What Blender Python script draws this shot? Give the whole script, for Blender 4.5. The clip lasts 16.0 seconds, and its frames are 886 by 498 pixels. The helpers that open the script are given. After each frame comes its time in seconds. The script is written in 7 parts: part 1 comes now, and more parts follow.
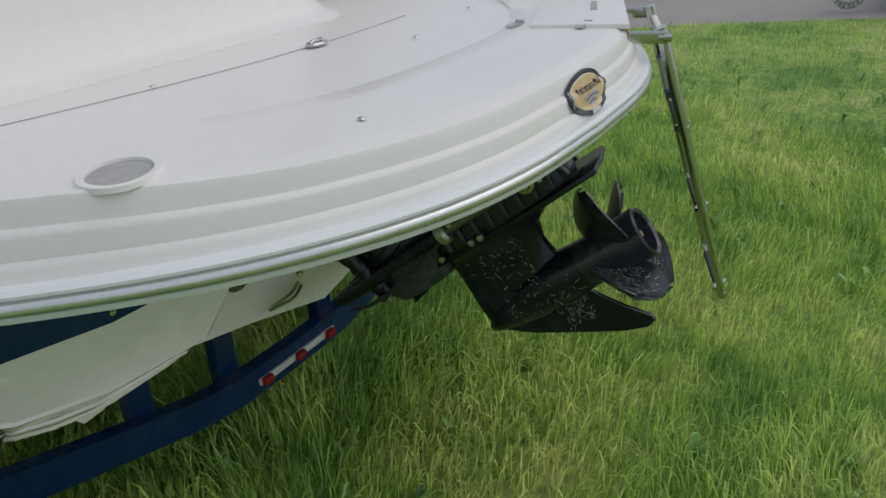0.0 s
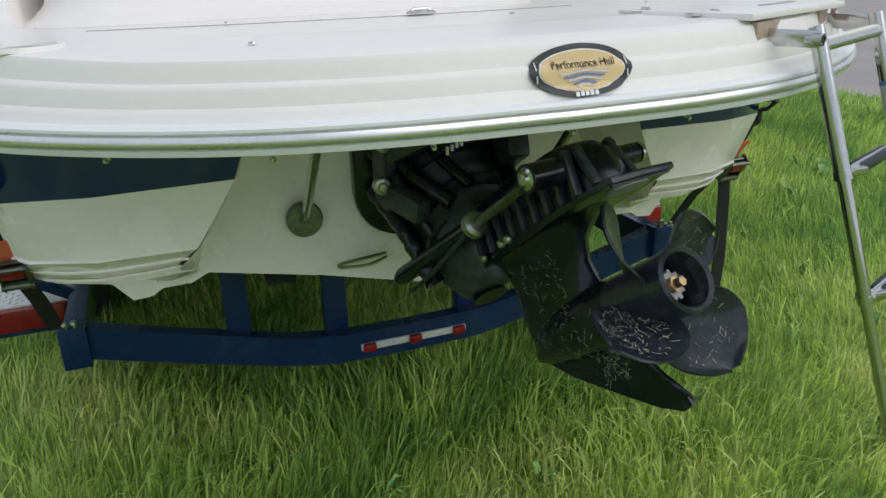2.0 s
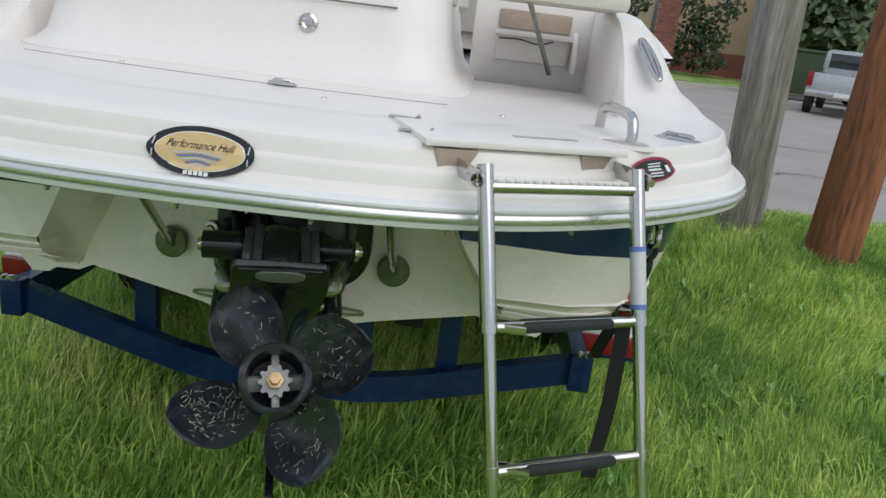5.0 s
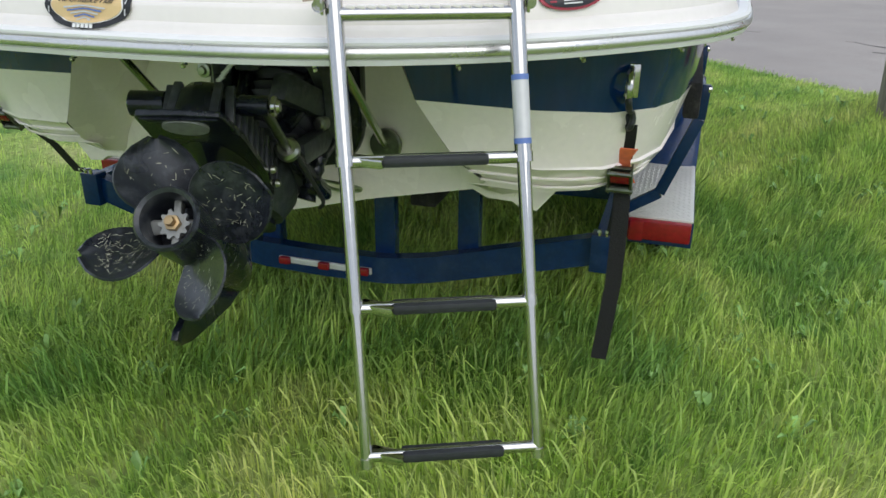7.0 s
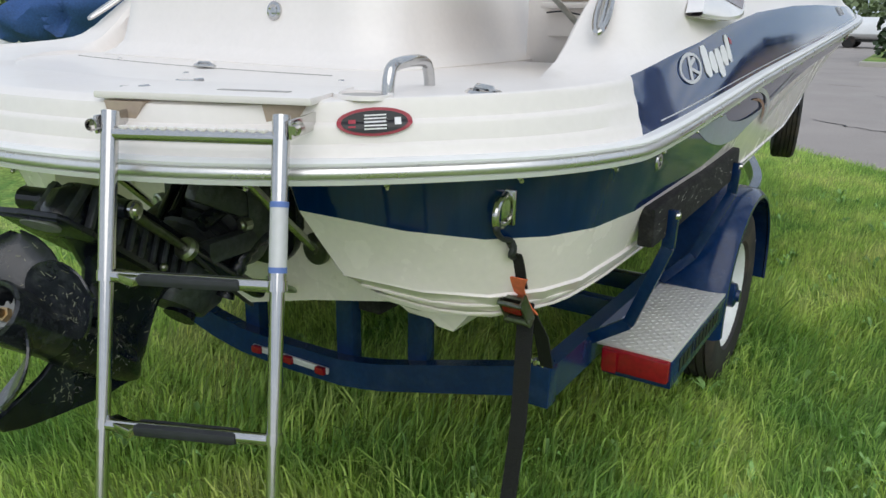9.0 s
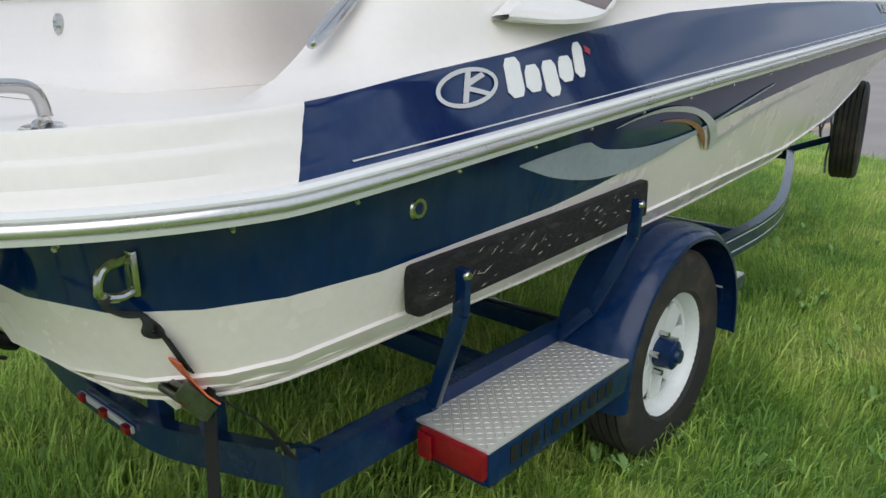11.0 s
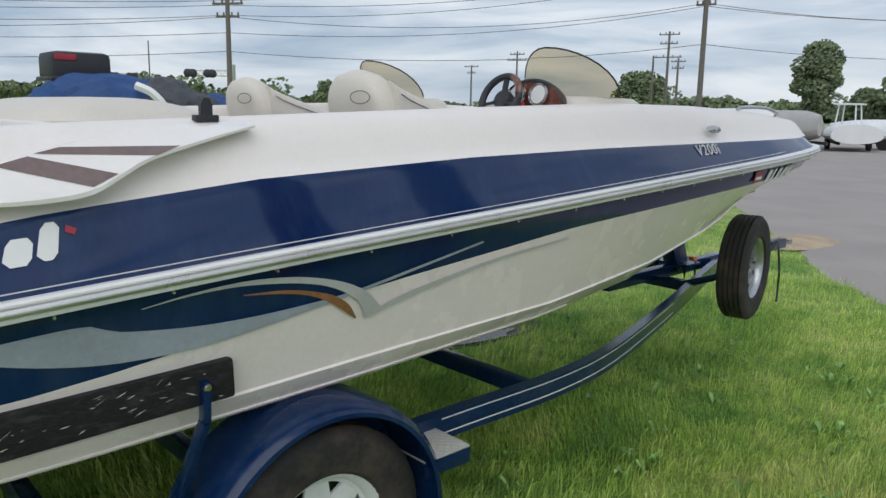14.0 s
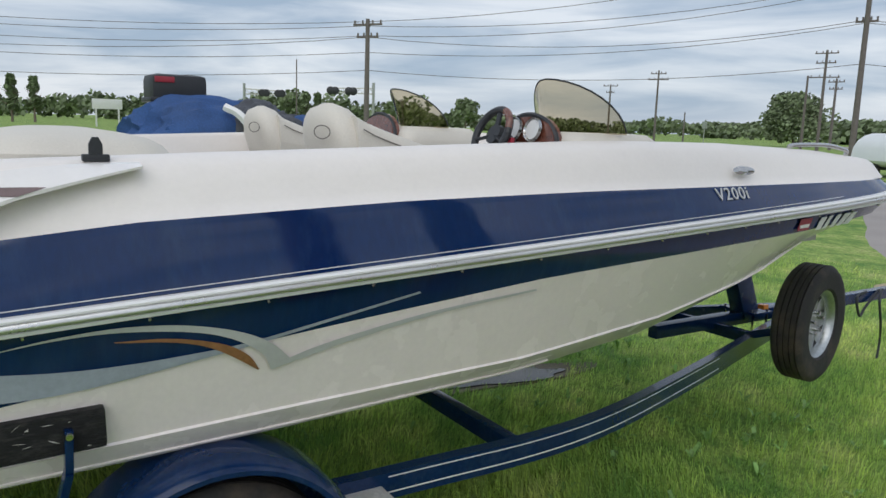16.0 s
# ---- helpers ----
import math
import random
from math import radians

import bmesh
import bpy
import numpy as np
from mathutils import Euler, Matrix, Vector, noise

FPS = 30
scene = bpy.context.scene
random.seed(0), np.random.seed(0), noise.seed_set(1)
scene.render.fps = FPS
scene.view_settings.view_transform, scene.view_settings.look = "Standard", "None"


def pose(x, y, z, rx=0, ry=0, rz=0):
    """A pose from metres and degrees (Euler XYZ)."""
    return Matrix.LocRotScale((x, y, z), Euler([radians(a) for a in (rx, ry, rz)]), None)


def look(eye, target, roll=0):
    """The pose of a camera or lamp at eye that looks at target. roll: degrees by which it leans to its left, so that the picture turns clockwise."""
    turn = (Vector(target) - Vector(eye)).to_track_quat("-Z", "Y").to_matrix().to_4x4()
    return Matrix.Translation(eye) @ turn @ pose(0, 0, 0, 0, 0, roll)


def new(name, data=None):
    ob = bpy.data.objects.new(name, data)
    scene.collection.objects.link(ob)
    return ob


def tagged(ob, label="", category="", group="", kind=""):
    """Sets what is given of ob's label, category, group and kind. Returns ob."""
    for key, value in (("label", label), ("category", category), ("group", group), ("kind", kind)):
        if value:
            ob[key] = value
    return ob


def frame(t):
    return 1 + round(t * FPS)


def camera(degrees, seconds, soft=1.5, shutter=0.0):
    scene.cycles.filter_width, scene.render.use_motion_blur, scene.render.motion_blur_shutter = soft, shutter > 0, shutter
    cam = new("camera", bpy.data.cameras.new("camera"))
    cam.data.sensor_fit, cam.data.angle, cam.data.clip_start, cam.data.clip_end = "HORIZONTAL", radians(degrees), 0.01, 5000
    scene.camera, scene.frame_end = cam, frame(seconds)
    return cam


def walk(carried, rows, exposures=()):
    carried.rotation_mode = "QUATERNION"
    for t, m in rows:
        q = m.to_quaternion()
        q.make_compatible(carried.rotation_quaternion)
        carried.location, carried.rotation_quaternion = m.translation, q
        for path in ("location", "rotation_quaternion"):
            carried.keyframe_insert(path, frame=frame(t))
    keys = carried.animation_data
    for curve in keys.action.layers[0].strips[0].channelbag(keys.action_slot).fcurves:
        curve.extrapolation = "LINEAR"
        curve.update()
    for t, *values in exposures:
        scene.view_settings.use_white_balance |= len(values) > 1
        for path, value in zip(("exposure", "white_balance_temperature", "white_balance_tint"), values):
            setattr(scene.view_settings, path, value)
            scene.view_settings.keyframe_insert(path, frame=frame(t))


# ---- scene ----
cam = camera(60.8, 16.0)

PATH = [
    (0, (-1.341, -1.278, 1.615), (0.159, -0.296, 0.727), -3.0),
    (0.5, (-1.128, -1.414, 1.531), (0.276, -0.292, 0.653), -0.6),
    (1, (-0.972, -1.581, 1.479), (0.146, -0.151, 0.638), -0.9),
    (1.5, (-0.831, -1.724, 1.444), (-0.02, -0.073, 0.657), -1.6),
    (2, (-0.595, -1.783, 1.392), (0.048, -0.029, 0.677), -1.9),
    (2.5, (-0.369, -1.914, 1.398), (0.179, -0.116, 0.713), -1.1),
    (3, (-0.148, -1.993, 1.445), (0.362, -0.179, 0.775), 1.1),
    (3.2, (-0.063, -1.978, 1.449), (0.443, -0.153, 0.805), 2.2),
    (5.3, (0.559, -1.955, 1.492), (0.429, -0.05, 0.899), 6.5),
    (5.5, (0.612, -1.908, 1.471), (0.439, -0.017, 0.843), 5.7),
    (6, (0.735, -1.9, 1.381), (0.433, -0.059, 0.659), 2.8),
    (6.1, (0.751, -1.908, 1.362), (0.436, -0.075, 0.628), 2.1),
    (6.5, (0.92, -1.956, 1.345), (0.451, -0.188, 0.538), 0.3),
    (7, (1.052, -1.881, 1.361), (0.504, -0.126, 0.573), 0.6),
    (7.5, (1.21, -1.693, 1.414), (0.7, 0.129, 0.765), 2.0),
    (8, (1.34, -1.656, 1.424), (0.635, 0.113, 0.813), 1.2),
    (8.2, (1.412, -1.652, 1.426), (0.62, 0.082, 0.821), 1.4),
    (10.3, (1.907, -0.975, 1.425), (0.692, 0.495, 0.822), -0.7),
    (10.5, (1.958, -0.896, 1.418), (0.716, 0.55, 0.813), -0.5),
    (11, (2.072, -0.661, 1.431), (0.793, 0.762, 0.849), -0.3),
    (11.5, (2.242, -0.507, 1.461), (0.949, 0.919, 0.921), 0.2),
    (12, (2.467, -0.368, 1.522), (1.164, 1.062, 1.018), 0.8),
    (12.5, (2.559, -0.177, 1.553), (1.236, 1.25, 1.09), 1.3),
    (13, (2.597, 0.073, 1.583), (1.242, 1.483, 1.163), 1.3),
    (13.5, (2.674, 0.244, 1.581), (1.274, 1.62, 1.195), 1.1),
    (14, (2.827, 0.428, 1.625), (1.377, 1.759, 1.266), 1.0),
    (14.5, (2.878, 0.626, 1.624), (1.388, 1.916, 1.286), 1.1),
    (15, (2.884, 0.865, 1.658), (1.355, 2.114, 1.334), 1.3),
    (15.5, (2.93, 0.983, 1.672), (1.348, 2.166, 1.354), 1.6),
    (16, (3.039, 1.034, 1.705), (1.371, 2.09, 1.383), 1.9),
]
walk(cam, [(t, look(eye, target, roll)) for t, eye, target, roll in PATH], exposures=[(0, -.2), (.5, -.07), (1.2, .2), (3, .22), (5.5, .18), (6.5, .36), (7.4, .48), (8.2, .38), (11, .26), (13, .14), (16, .1)])

# ---- light ----
world = bpy.data.worlds.new("overcast_sky")
scene.world = world
world.use_nodes = True
wt = world.node_tree
wt.nodes.clear()
wout = wt.nodes.new("ShaderNodeOutputWorld")
wbg = wt.nodes.new("ShaderNodeBackground")
wsky = wt.nodes.new("ShaderNodeTexSky")
wsky.sky_type = "NISHITA"
wsky.sun_disc = False
wsky.sun_elevation = radians(39)
wsky.sun_rotation = radians(135)
wco = wt.nodes.new("ShaderNodeTexCoord")
wmap = wt.nodes.new("ShaderNodeMapping")
wmap.inputs["Scale"].default_value = (1.3, 1.3, 9.0)
wn = wt.nodes.new("ShaderNodeTexNoise")
wn.inputs["Scale"].default_value = 2.2
wn.inputs["Detail"].default_value = 7
wn.inputs["Roughness"].default_value = 0.55
wn.inputs["Distortion"].default_value = 0.4
wramp = wt.nodes.new("ShaderNodeValToRGB")
wramp.color_ramp.elements[0].position = 0.36
wramp.color_ramp.elements[0].color = (3.6, 4.6, 6.0, 1)
wramp.color_ramp.elements[1].position = 0.62
wramp.color_ramp.elements[1].color = (7.7, 8.2, 8.9, 1)
wmix = wt.nodes.new("ShaderNodeMix")
wmix.data_type = "RGBA"
wmix.inputs[0].default_value = 0.88
wt.links.new(wco.outputs["Generated"], wmap.inputs["Vector"])
wt.links.new(wmap.outputs[0], wn.inputs["Vector"])
wt.links.new(wn.outputs[0], wramp.inputs[0])
wt.links.new(wsky.outputs[0], wmix.inputs[6])
wt.links.new(wramp.outputs[0], wmix.inputs[7])
wt.links.new(wmix.outputs[2], wbg.inputs["Color"])
wbg.inputs["Strength"].default_value = 0.095
wt.links.new(wbg.outputs[0], wout.inputs["Surface"])

sun_data = bpy.data.lights.new("sun", "SUN")
sun_data.energy = 1.1
sun_data.angle = radians(65)
sun_data.color = (1.0, 0.96, 0.9)
sun = new("sun", sun_data)
sun.matrix_world = look((12, -13, 18), (0, 0, 0))


# ---- materials ----
def surface(name, base, rough=0.5, metal=0.0, var=0.12, scale=6.0, fine=60.0, bump=0.0, coat=0.0, dirt=None, dirt_amount=0.0, dirt_scale=3.0, rand=0.0, island=0.0, stretch=(1, 1, 1), ior=1.5):
    m = bpy.data.materials.new(name)
    m.use_nodes = True
    t = m.node_tree
    b = t.nodes["Principled BSDF"]
    co = t.nodes.new("ShaderNodeTexCoord")
    mp = t.nodes.new("ShaderNodeMapping")
    mp.inputs["Scale"].default_value = stretch
    t.links.new(co.outputs["Object"], mp.inputs["Vector"])
    n1 = t.nodes.new("ShaderNodeTexNoise")
    n1.inputs["Scale"].default_value = scale
    n1.inputs["Detail"].default_value = 4
    n2 = t.nodes.new("ShaderNodeTexNoise")
    n2.inputs["Scale"].default_value = fine
    n2.inputs["Detail"].default_value = 3
    for n in (n1, n2):
        t.links.new(mp.outputs[0], n.inputs["Vector"])
    mean = t.nodes.new("ShaderNodeMath")
    mean.operation = "ADD"
    t.links.new(n1.outputs[0], mean.inputs[0])
    t.links.new(n2.outputs[0], mean.inputs[1])
    vr = t.nodes.new("ShaderNodeMapRange")
    vr.inputs["From Min"].default_value = 0.7
    vr.inputs["From Max"].default_value = 1.3
    vr.inputs["To Min"].default_value = 1 - var
    vr.inputs["To Max"].default_value = 1 + var
    t.links.new(mean.outputs[0], vr.inputs["Value"])
    value = vr.outputs[0]
    if rand or island:
        src = t.nodes.new("ShaderNodeObjectInfo" if rand else "ShaderNodeNewGeometry")
        rr = t.nodes.new("ShaderNodeMapRange")
        rr.inputs["To Min"].default_value = 1 - (rand or island)
        rr.inputs["To Max"].default_value = 1 + (rand or island)
        t.links.new(src.outputs["Random" if rand else "Random Per Island"], rr.inputs["Value"])
        mu = t.nodes.new("ShaderNodeMath")
        mu.operation = "MULTIPLY"
        t.links.new(value, mu.inputs[0])
        t.links.new(rr.outputs[0], mu.inputs[1])
        value = mu.outputs[0]
    hsv = t.nodes.new("ShaderNodeHueSaturation")
    hsv.inputs["Color"].default_value = (*base, 1)
    t.links.new(value, hsv.inputs["Value"])
    colour = hsv.outputs[0]
    if dirt:
        n3 = t.nodes.new("ShaderNodeTexNoise")
        n3.inputs["Scale"].default_value = dirt_scale
        n3.inputs["Detail"].default_value = 8
        n3.inputs["Roughness"].default_value = 0.7
        t.links.new(mp.outputs[0], n3.inputs["Vector"])
        dr = t.nodes.new("ShaderNodeMapRange")
        dr.inputs["From Min"].default_value = 0.5
        dr.inputs["From Max"].default_value = 0.75
        dr.inputs["To Max"].default_value = dirt_amount
        t.links.new(n3.outputs[0], dr.inputs["Value"])
        mx = t.nodes.new("ShaderNodeMix")
        mx.data_type = "RGBA"
        mx.inputs[7].default_value = (*dirt, 1)
        t.links.new(dr.outputs[0], mx.inputs[0])
        t.links.new(colour, mx.inputs[6])
        colour = mx.outputs[2]
    t.links.new(colour, b.inputs["Base Color"])
    rg = t.nodes.new("ShaderNodeMapRange")
    rg.inputs["From Min"].default_value = 0.3
    rg.inputs["From Max"].default_value = 0.7
    rg.inputs["To Min"].default_value = max(0.02, rough - 0.06)
    rg.inputs["To Max"].default_value = min(1, rough + 0.08)
    t.links.new(n1.outputs[0], rg.inputs["Value"])
    t.links.new(rg.outputs[0], b.inputs["Roughness"])
    b.inputs["Metallic"].default_value = metal
    b.inputs["IOR"].default_value = ior
    b.inputs["Coat Weight"].default_value = coat
    b.inputs["Coat Roughness"].default_value = 0.06
    if bump:
        bp = t.nodes.new("ShaderNodeBump")
        bp.inputs["Strength"].default_value = bump
        bp.inputs["Distance"].default_value = 0.004
        t.links.new(n2.outputs[0], bp.inputs["Height"])
        t.links.new(bp.outputs[0], b.inputs["Normal"])
    return m


GELCOAT = surface("white_gelcoat", (0.83, 0.785, 0.75), 0.4, var=0.02, coat=0.12, dirt=(0.55, 0.5, 0.42), dirt_amount=0.1, dirt_scale=2.5)
HULLWHITE = surface("cream_hull_gelcoat", (0.94, 0.855, 0.835), 0.24, var=0.03, coat=0.4, dirt=(0.5, 0.46, 0.36), dirt_amount=0.05, dirt_scale=2.2)
BLUEGEL = surface("navy_gelcoat", (0.001, 0.019, 0.088), 0.05, var=0.12, coat=0.3, ior=1.45, dirt=(0.035, 0.075, 0.16), dirt_amount=0.35, dirt_scale=7.0, stretch=(1, 1, 0.16))
TRAILBLUE = surface("navy_trailer_paint", (0.003, 0.021, 0.082), 0.20, var=0.2, coat=0.2, ior=1.38, dirt=(0.07, 0.11, 0.18), dirt_amount=0.25, dirt_scale=9)
STEEL = surface("polished_stainless", (0.55, 0.54, 0.53), 0.14, 1.0, var=0.05, fine=120)
RAILSTEEL = surface("brushed_rail_steel", (0.74, 0.73, 0.72), 0.30, 0.85, var=0.06, fine=120)
DULLSTEEL = surface("dull_stainless", (0.45, 0.46, 0.42), 0.35, 1.0, var=0.15)
BLACKPLASTIC = surface("black_grip_plastic", (0.025, 0.027, 0.032), 0.5, var=0.2, bump=0.2)
DRIVEBLACK = surface("worn_black_drive_paint", (0.006, 0.008, 0.013), 0.24, var=0.35, coat=0.2, ior=1.4, dirt=(0.06, 0.075, 0.10), dirt_amount=0.4, dirt_scale=14, bump=0.15)
PROPBLACK = surface("scuffed_propeller_aluminium", (0.016, 0.019, 0.026), 0.28, var=0.3, coat=0.3, dirt=(0.16, 0.17, 0.18), dirt_amount=0.3, dirt_scale=30)
ANODE = surface("grey_anode", (0.30, 0.31, 0.30), 0.55, 0.4, var=0.2)
RUBBER = surface("black_tyre_rubber", (0.022, 0.021, 0.021), 0.75, var=0.25, bump=0.3, dirt=(0.12, 0.085, 0.062), dirt_amount=0.75, dirt_scale=4)
RIMWHITE = surface("white_rim_enamel", (0.78, 0.80, 0.80), 0.3, var=0.04, coat=0.3, dirt=(0.4, 0.33, 0.25), dirt_amount=0.15, dirt_scale=8)
GALV = surface("galvanised_rim", (0.5, 0.52, 0.53), 0.4, 1.0, var=0.15)
CARPET = surface("black_bunk_carpet", (0.012, 0.012, 0.013), 0.95, var=0.4, bump=0.9, fine=160, dirt=(0.6, 0.58, 0.52), dirt_amount=0.07, dirt_scale=38, stretch=(1, .3, 1))
DIAMOND = surface("aluminium_tread_plate", (0.74, 0.73, 0.70), 0.42, 0.45, var=0.08, fine=90)
REDLENS = surface("red_lens", (0.24, 0.004, 0.012), 0.2, var=0.25, coat=0.15)
AMBER = surface("amber_lens", (0.75, 0.22, 0.02), 0.2, coat=0.4)
ORANGE = surface("orange_strap_web", (0.75, 0.17, 0.07), 0.8, var=0.2, bump=0.4)
WEBBING = surface("black_webbing", (0.012, 0.012, 0.013), 0.85, var=0.3, bump=0.5, fine=200)
SILVER = surface("silver_vinyl", (0.60, 0.60, 0.61), 0.35, 0.15, var=0.06)
PALEBLUE = surface("pale_blue_vinyl", (0.34, 0.38, 0.44), 0.35, var=0.12)
COPPER = surface("copper_vinyl", (0.36, 0.17, 0.08), 0.35, 0.2, var=0.2)
WHITEVINYL = surface("white_vinyl", (0.8, 0.8, 0.8), 0.35, var=0.02)
BLACKVINYL = surface("black_vinyl", (0.015, 0.015, 0.018), 0.35)
GOLDVINYL = surface("gold_vinyl", (0.72, 0.52, 0.26), 0.4, var=0.05)
REDVINYL = surface("red_vinyl", (0.35, 0.03, 0.05), 0.35)
BLUEVINYL = surface("blue_vinyl", (0.12, 0.2, 0.5), 0.35)
SEATVINYL = surface("cream_seat_vinyl", (0.66, 0.62, 0.55), 0.5, var=0.05, bump=0.25, fine=150)
SEAM = surface("dark_seam", (0.2, 0.18, 0.16), 0.7)
WOODDASH = surface("burl_dash", (0.16, 0.055, 0.035), 0.25, var=0.4, scale=14, coat=0.6)
# tan stands in for the shade inside recesses of the white moulding
POCKETSHADE = surface("tan_recess_shade", (0.42, 0.33, 0.26), 0.5, var=0.1)
DARKGAP = surface("shadow_gap_grey", (0.06, 0.06, 0.06), 0.8)
FLOORGREY = surface("cockpit_floor", (0.40, 0.38, 0.36), 0.6)
PLATEMETAL = surface("tarnished_strut_plate", (0.16, 0.17, 0.14), 0.3, 0.9, var=0.3, dirt=(.35, .36, .33), dirt_amount=.4, dirt_scale=18)


def clear_material(name, tint, rough=0.03):
    m = bpy.data.materials.new(name)
    m.use_nodes = True
    b = m.node_tree.nodes["Principled BSDF"]
    b.inputs["Base Color"].default_value = (*tint, 1)
    b.inputs["Transmission Weight"].default_value = 1.0
    b.inputs["Roughness"].default_value = rough
    b.inputs["IOR"].default_value = 1.1
    return m


SMOKED = clear_material("smoked_acrylic", (0.66, 0.57, 0.42))


# ---- building helpers; the boat and trailer are laid out in units of 0.893 m, floor 0.07 below zero ----
UNIT, DROP = 0.893, 0.07


def world_at(x, y, z):
    return Vector((x * UNIT, y * UNIT, (z + DROP) * UNIT))


def thing(name, label, category, at=(0, 0, 0), group="", kind=""):
    ob = new(name)
    ob.location = at
    ob.empty_display_size = 0.1
    return tagged(ob, label, category, group, kind)


def part(name, bm, material, parent, label="", laid=True, smooth=35):
    """Links a bmesh as one mesh under parent; laid: in the boat's units, else in metres from the world's origin."""
    if laid:
        for v in bm.verts:
            v.co = Vector((v.co.x * UNIT, v.co.y * UNIT, (v.co.z + DROP) * UNIT))
    if parent is not None:
        base = parent.location.copy()
        up = parent.parent
        while up is not None:
            base += up.location
            up = up.parent
        for v in bm.verts:
            v.co -= base
    bmesh.ops.recalc_face_normals(bm, faces=bm.faces[:])
    me = bpy.data.meshes.new(name)
    bm.to_mesh(me)
    bm.free()
    for p in me.polygons:
        p.use_smooth = True
    me.set_sharp_from_angle(angle=radians(smooth))
    for m in (material if isinstance(material, (list, tuple)) else [material]):
        me.materials.append(m)
    ob = new(name, me)
    if parent is not None:
        ob.parent = parent
    if label:
        tagged(ob, label)
    return ob


def solid(name, bm, material, label, category, at, laid=True, group="", kind="", smooth=35):
    """One top-level mesh thing whose origin is at its base."""
    if laid:
        for v in bm.verts:
            v.co = Vector((v.co.x * UNIT, v.co.y * UNIT, (v.co.z + DROP) * UNIT))
    for v in bm.verts:
        v.co -= Vector(at)
    ob = part(name, bm, material, None, laid=False, smooth=smooth)
    ob.location = at
    return tagged(ob, label, category, group, kind)


def box(bm, c, s, m=None, bevel=0.0):
    r = bmesh.ops.create_cube(bm, size=1.0, matrix=(m or Matrix()) @ Matrix.Translation(c) @ Matrix.Diagonal((*s, 1)))
    if bevel:
        es = {e for v in r["verts"] for e in v.link_edges}
        bmesh.ops.bevel(bm, geom=list(es), offset=bevel, segments=2, affect="EDGES", profile=0.6)


def frame_of(a, b, up=(0, 0, 1)):
    d = (Vector(b) - Vector(a)).normalized()
    u = Vector(up)
    if abs(d.dot(u)) > 0.98:
        u = Vector((0, 1, 0))
    r = d.cross(u).normalized()
    return d, r, r.cross(d)


def beam(bm, a, b, w, h, up=(0, 0, 1), bevel=0.004):
    d, r, u = frame_of(a, b, up)
    m = Matrix.Translation((Vector(a) + Vector(b)) / 2) @ Matrix((r, d, u)).transposed().to_4x4()
    box(bm, (0, 0, 0), (w, (Vector(b) - Vector(a)).length, h), m, bevel)


def tube(bm, pts, r, n=10, caps=True, taper=None):
    pts = [Vector(p) for p in pts]
    rings = []
    ref = None
    for i, p in enumerate(pts):
        d = (pts[min(i + 1, len(pts) - 1)] - pts[max(i - 1, 0)]).normalized()
        if ref is None:
            ref = d.orthogonal().normalized()
        ref = (ref - d * ref.dot(d)).normalized()
        s = d.cross(ref)
        rr = r if taper is None else taper[i]
        rings.append([bm.verts.new(p + (ref * math.cos(k * math.tau / n) + s * math.sin(k * math.tau / n)) * rr) for k in range(n)])
    for a, b in zip(rings, rings[1:]):
        for k in range(n):
            bm.faces.new((a[k], a[(k + 1) % n], b[(k + 1) % n], b[k]))
    if caps:
        bm.faces.new(rings[0][::-1])
        bm.faces.new(rings[-1])


def lathe(bm, profile, m, n=24):
    """profile: (radius, height) along the local z of m."""
    rings = []
    for r, z in profile:
        if r < 1e-5:
            rings.append([bm.verts.new(m @ Vector((0, 0, z)))])
        else:
            rings.append([bm.verts.new(m @ Vector((r * math.cos(k * math.tau / n), r * math.sin(k * math.tau / n), z))) for k in range(n)])
    for a, b in zip(rings, rings[1:]):
        for k in range(n):
            j = (k + 1) % n
            if len(a) == 1 and len(b) == 1:
                continue
            if len(a) == 1:
                bm.faces.new((a[0], b[j], b[k]))
            elif len(b) == 1:
                bm.faces.new((a[k], a[j], b[0]))
            else:
                bm.faces.new((a[k], a[j], b[j], b[k]))


def grid(bm, rows, flip=False, keep=None):
    """Faces between rows of points; keep(i, k) picks cells."""
    vs = [[bm.verts.new(p) for p in row] for row in rows]
    for i in range(len(vs) - 1):
        for k in range(len(vs[0]) - 1):
            if keep is None or keep(i, k):
                try:
                    bm.faces.new((vs[i][k], vs[i + 1][k], vs[i + 1][k + 1], vs[i][k + 1]))
                except ValueError:
                    pass
    bmesh.ops.delete(bm, geom=[v for v in bm.verts if not v.link_faces], context="VERTS")


def prism(bm, pts, m, depth, bevel=0.0):
    """An outline in local x, y of m, thickened along z."""
    lo = [bm.verts.new(m @ Vector((x, y, 0))) for x, y in pts]
    hi = [bm.verts.new(m @ Vector((x, y, depth))) for x, y in pts]
    faces = [bm.faces.new(lo[::-1]), bm.faces.new(hi)]
    n = len(pts)
    for k in range(n):
        bm.faces.new((lo[k], lo[(k + 1) % n], hi[(k + 1) % n], hi[k]))
    if bevel:
        es = [e for f in faces for e in f.edges]
        bmesh.ops.bevel(bm, geom=es, offset=bevel, segments=2, affect="EDGES", profile=0.6)


def axes(o, x, y):
    """A pose at o whose local x and y run along the given directions."""
    x = Vector(x).normalized()
    z = x.cross(Vector(y)).normalized()
    return Matrix.Translation(o) @ Matrix((x, z.cross(x), z)).transposed().to_4x4()


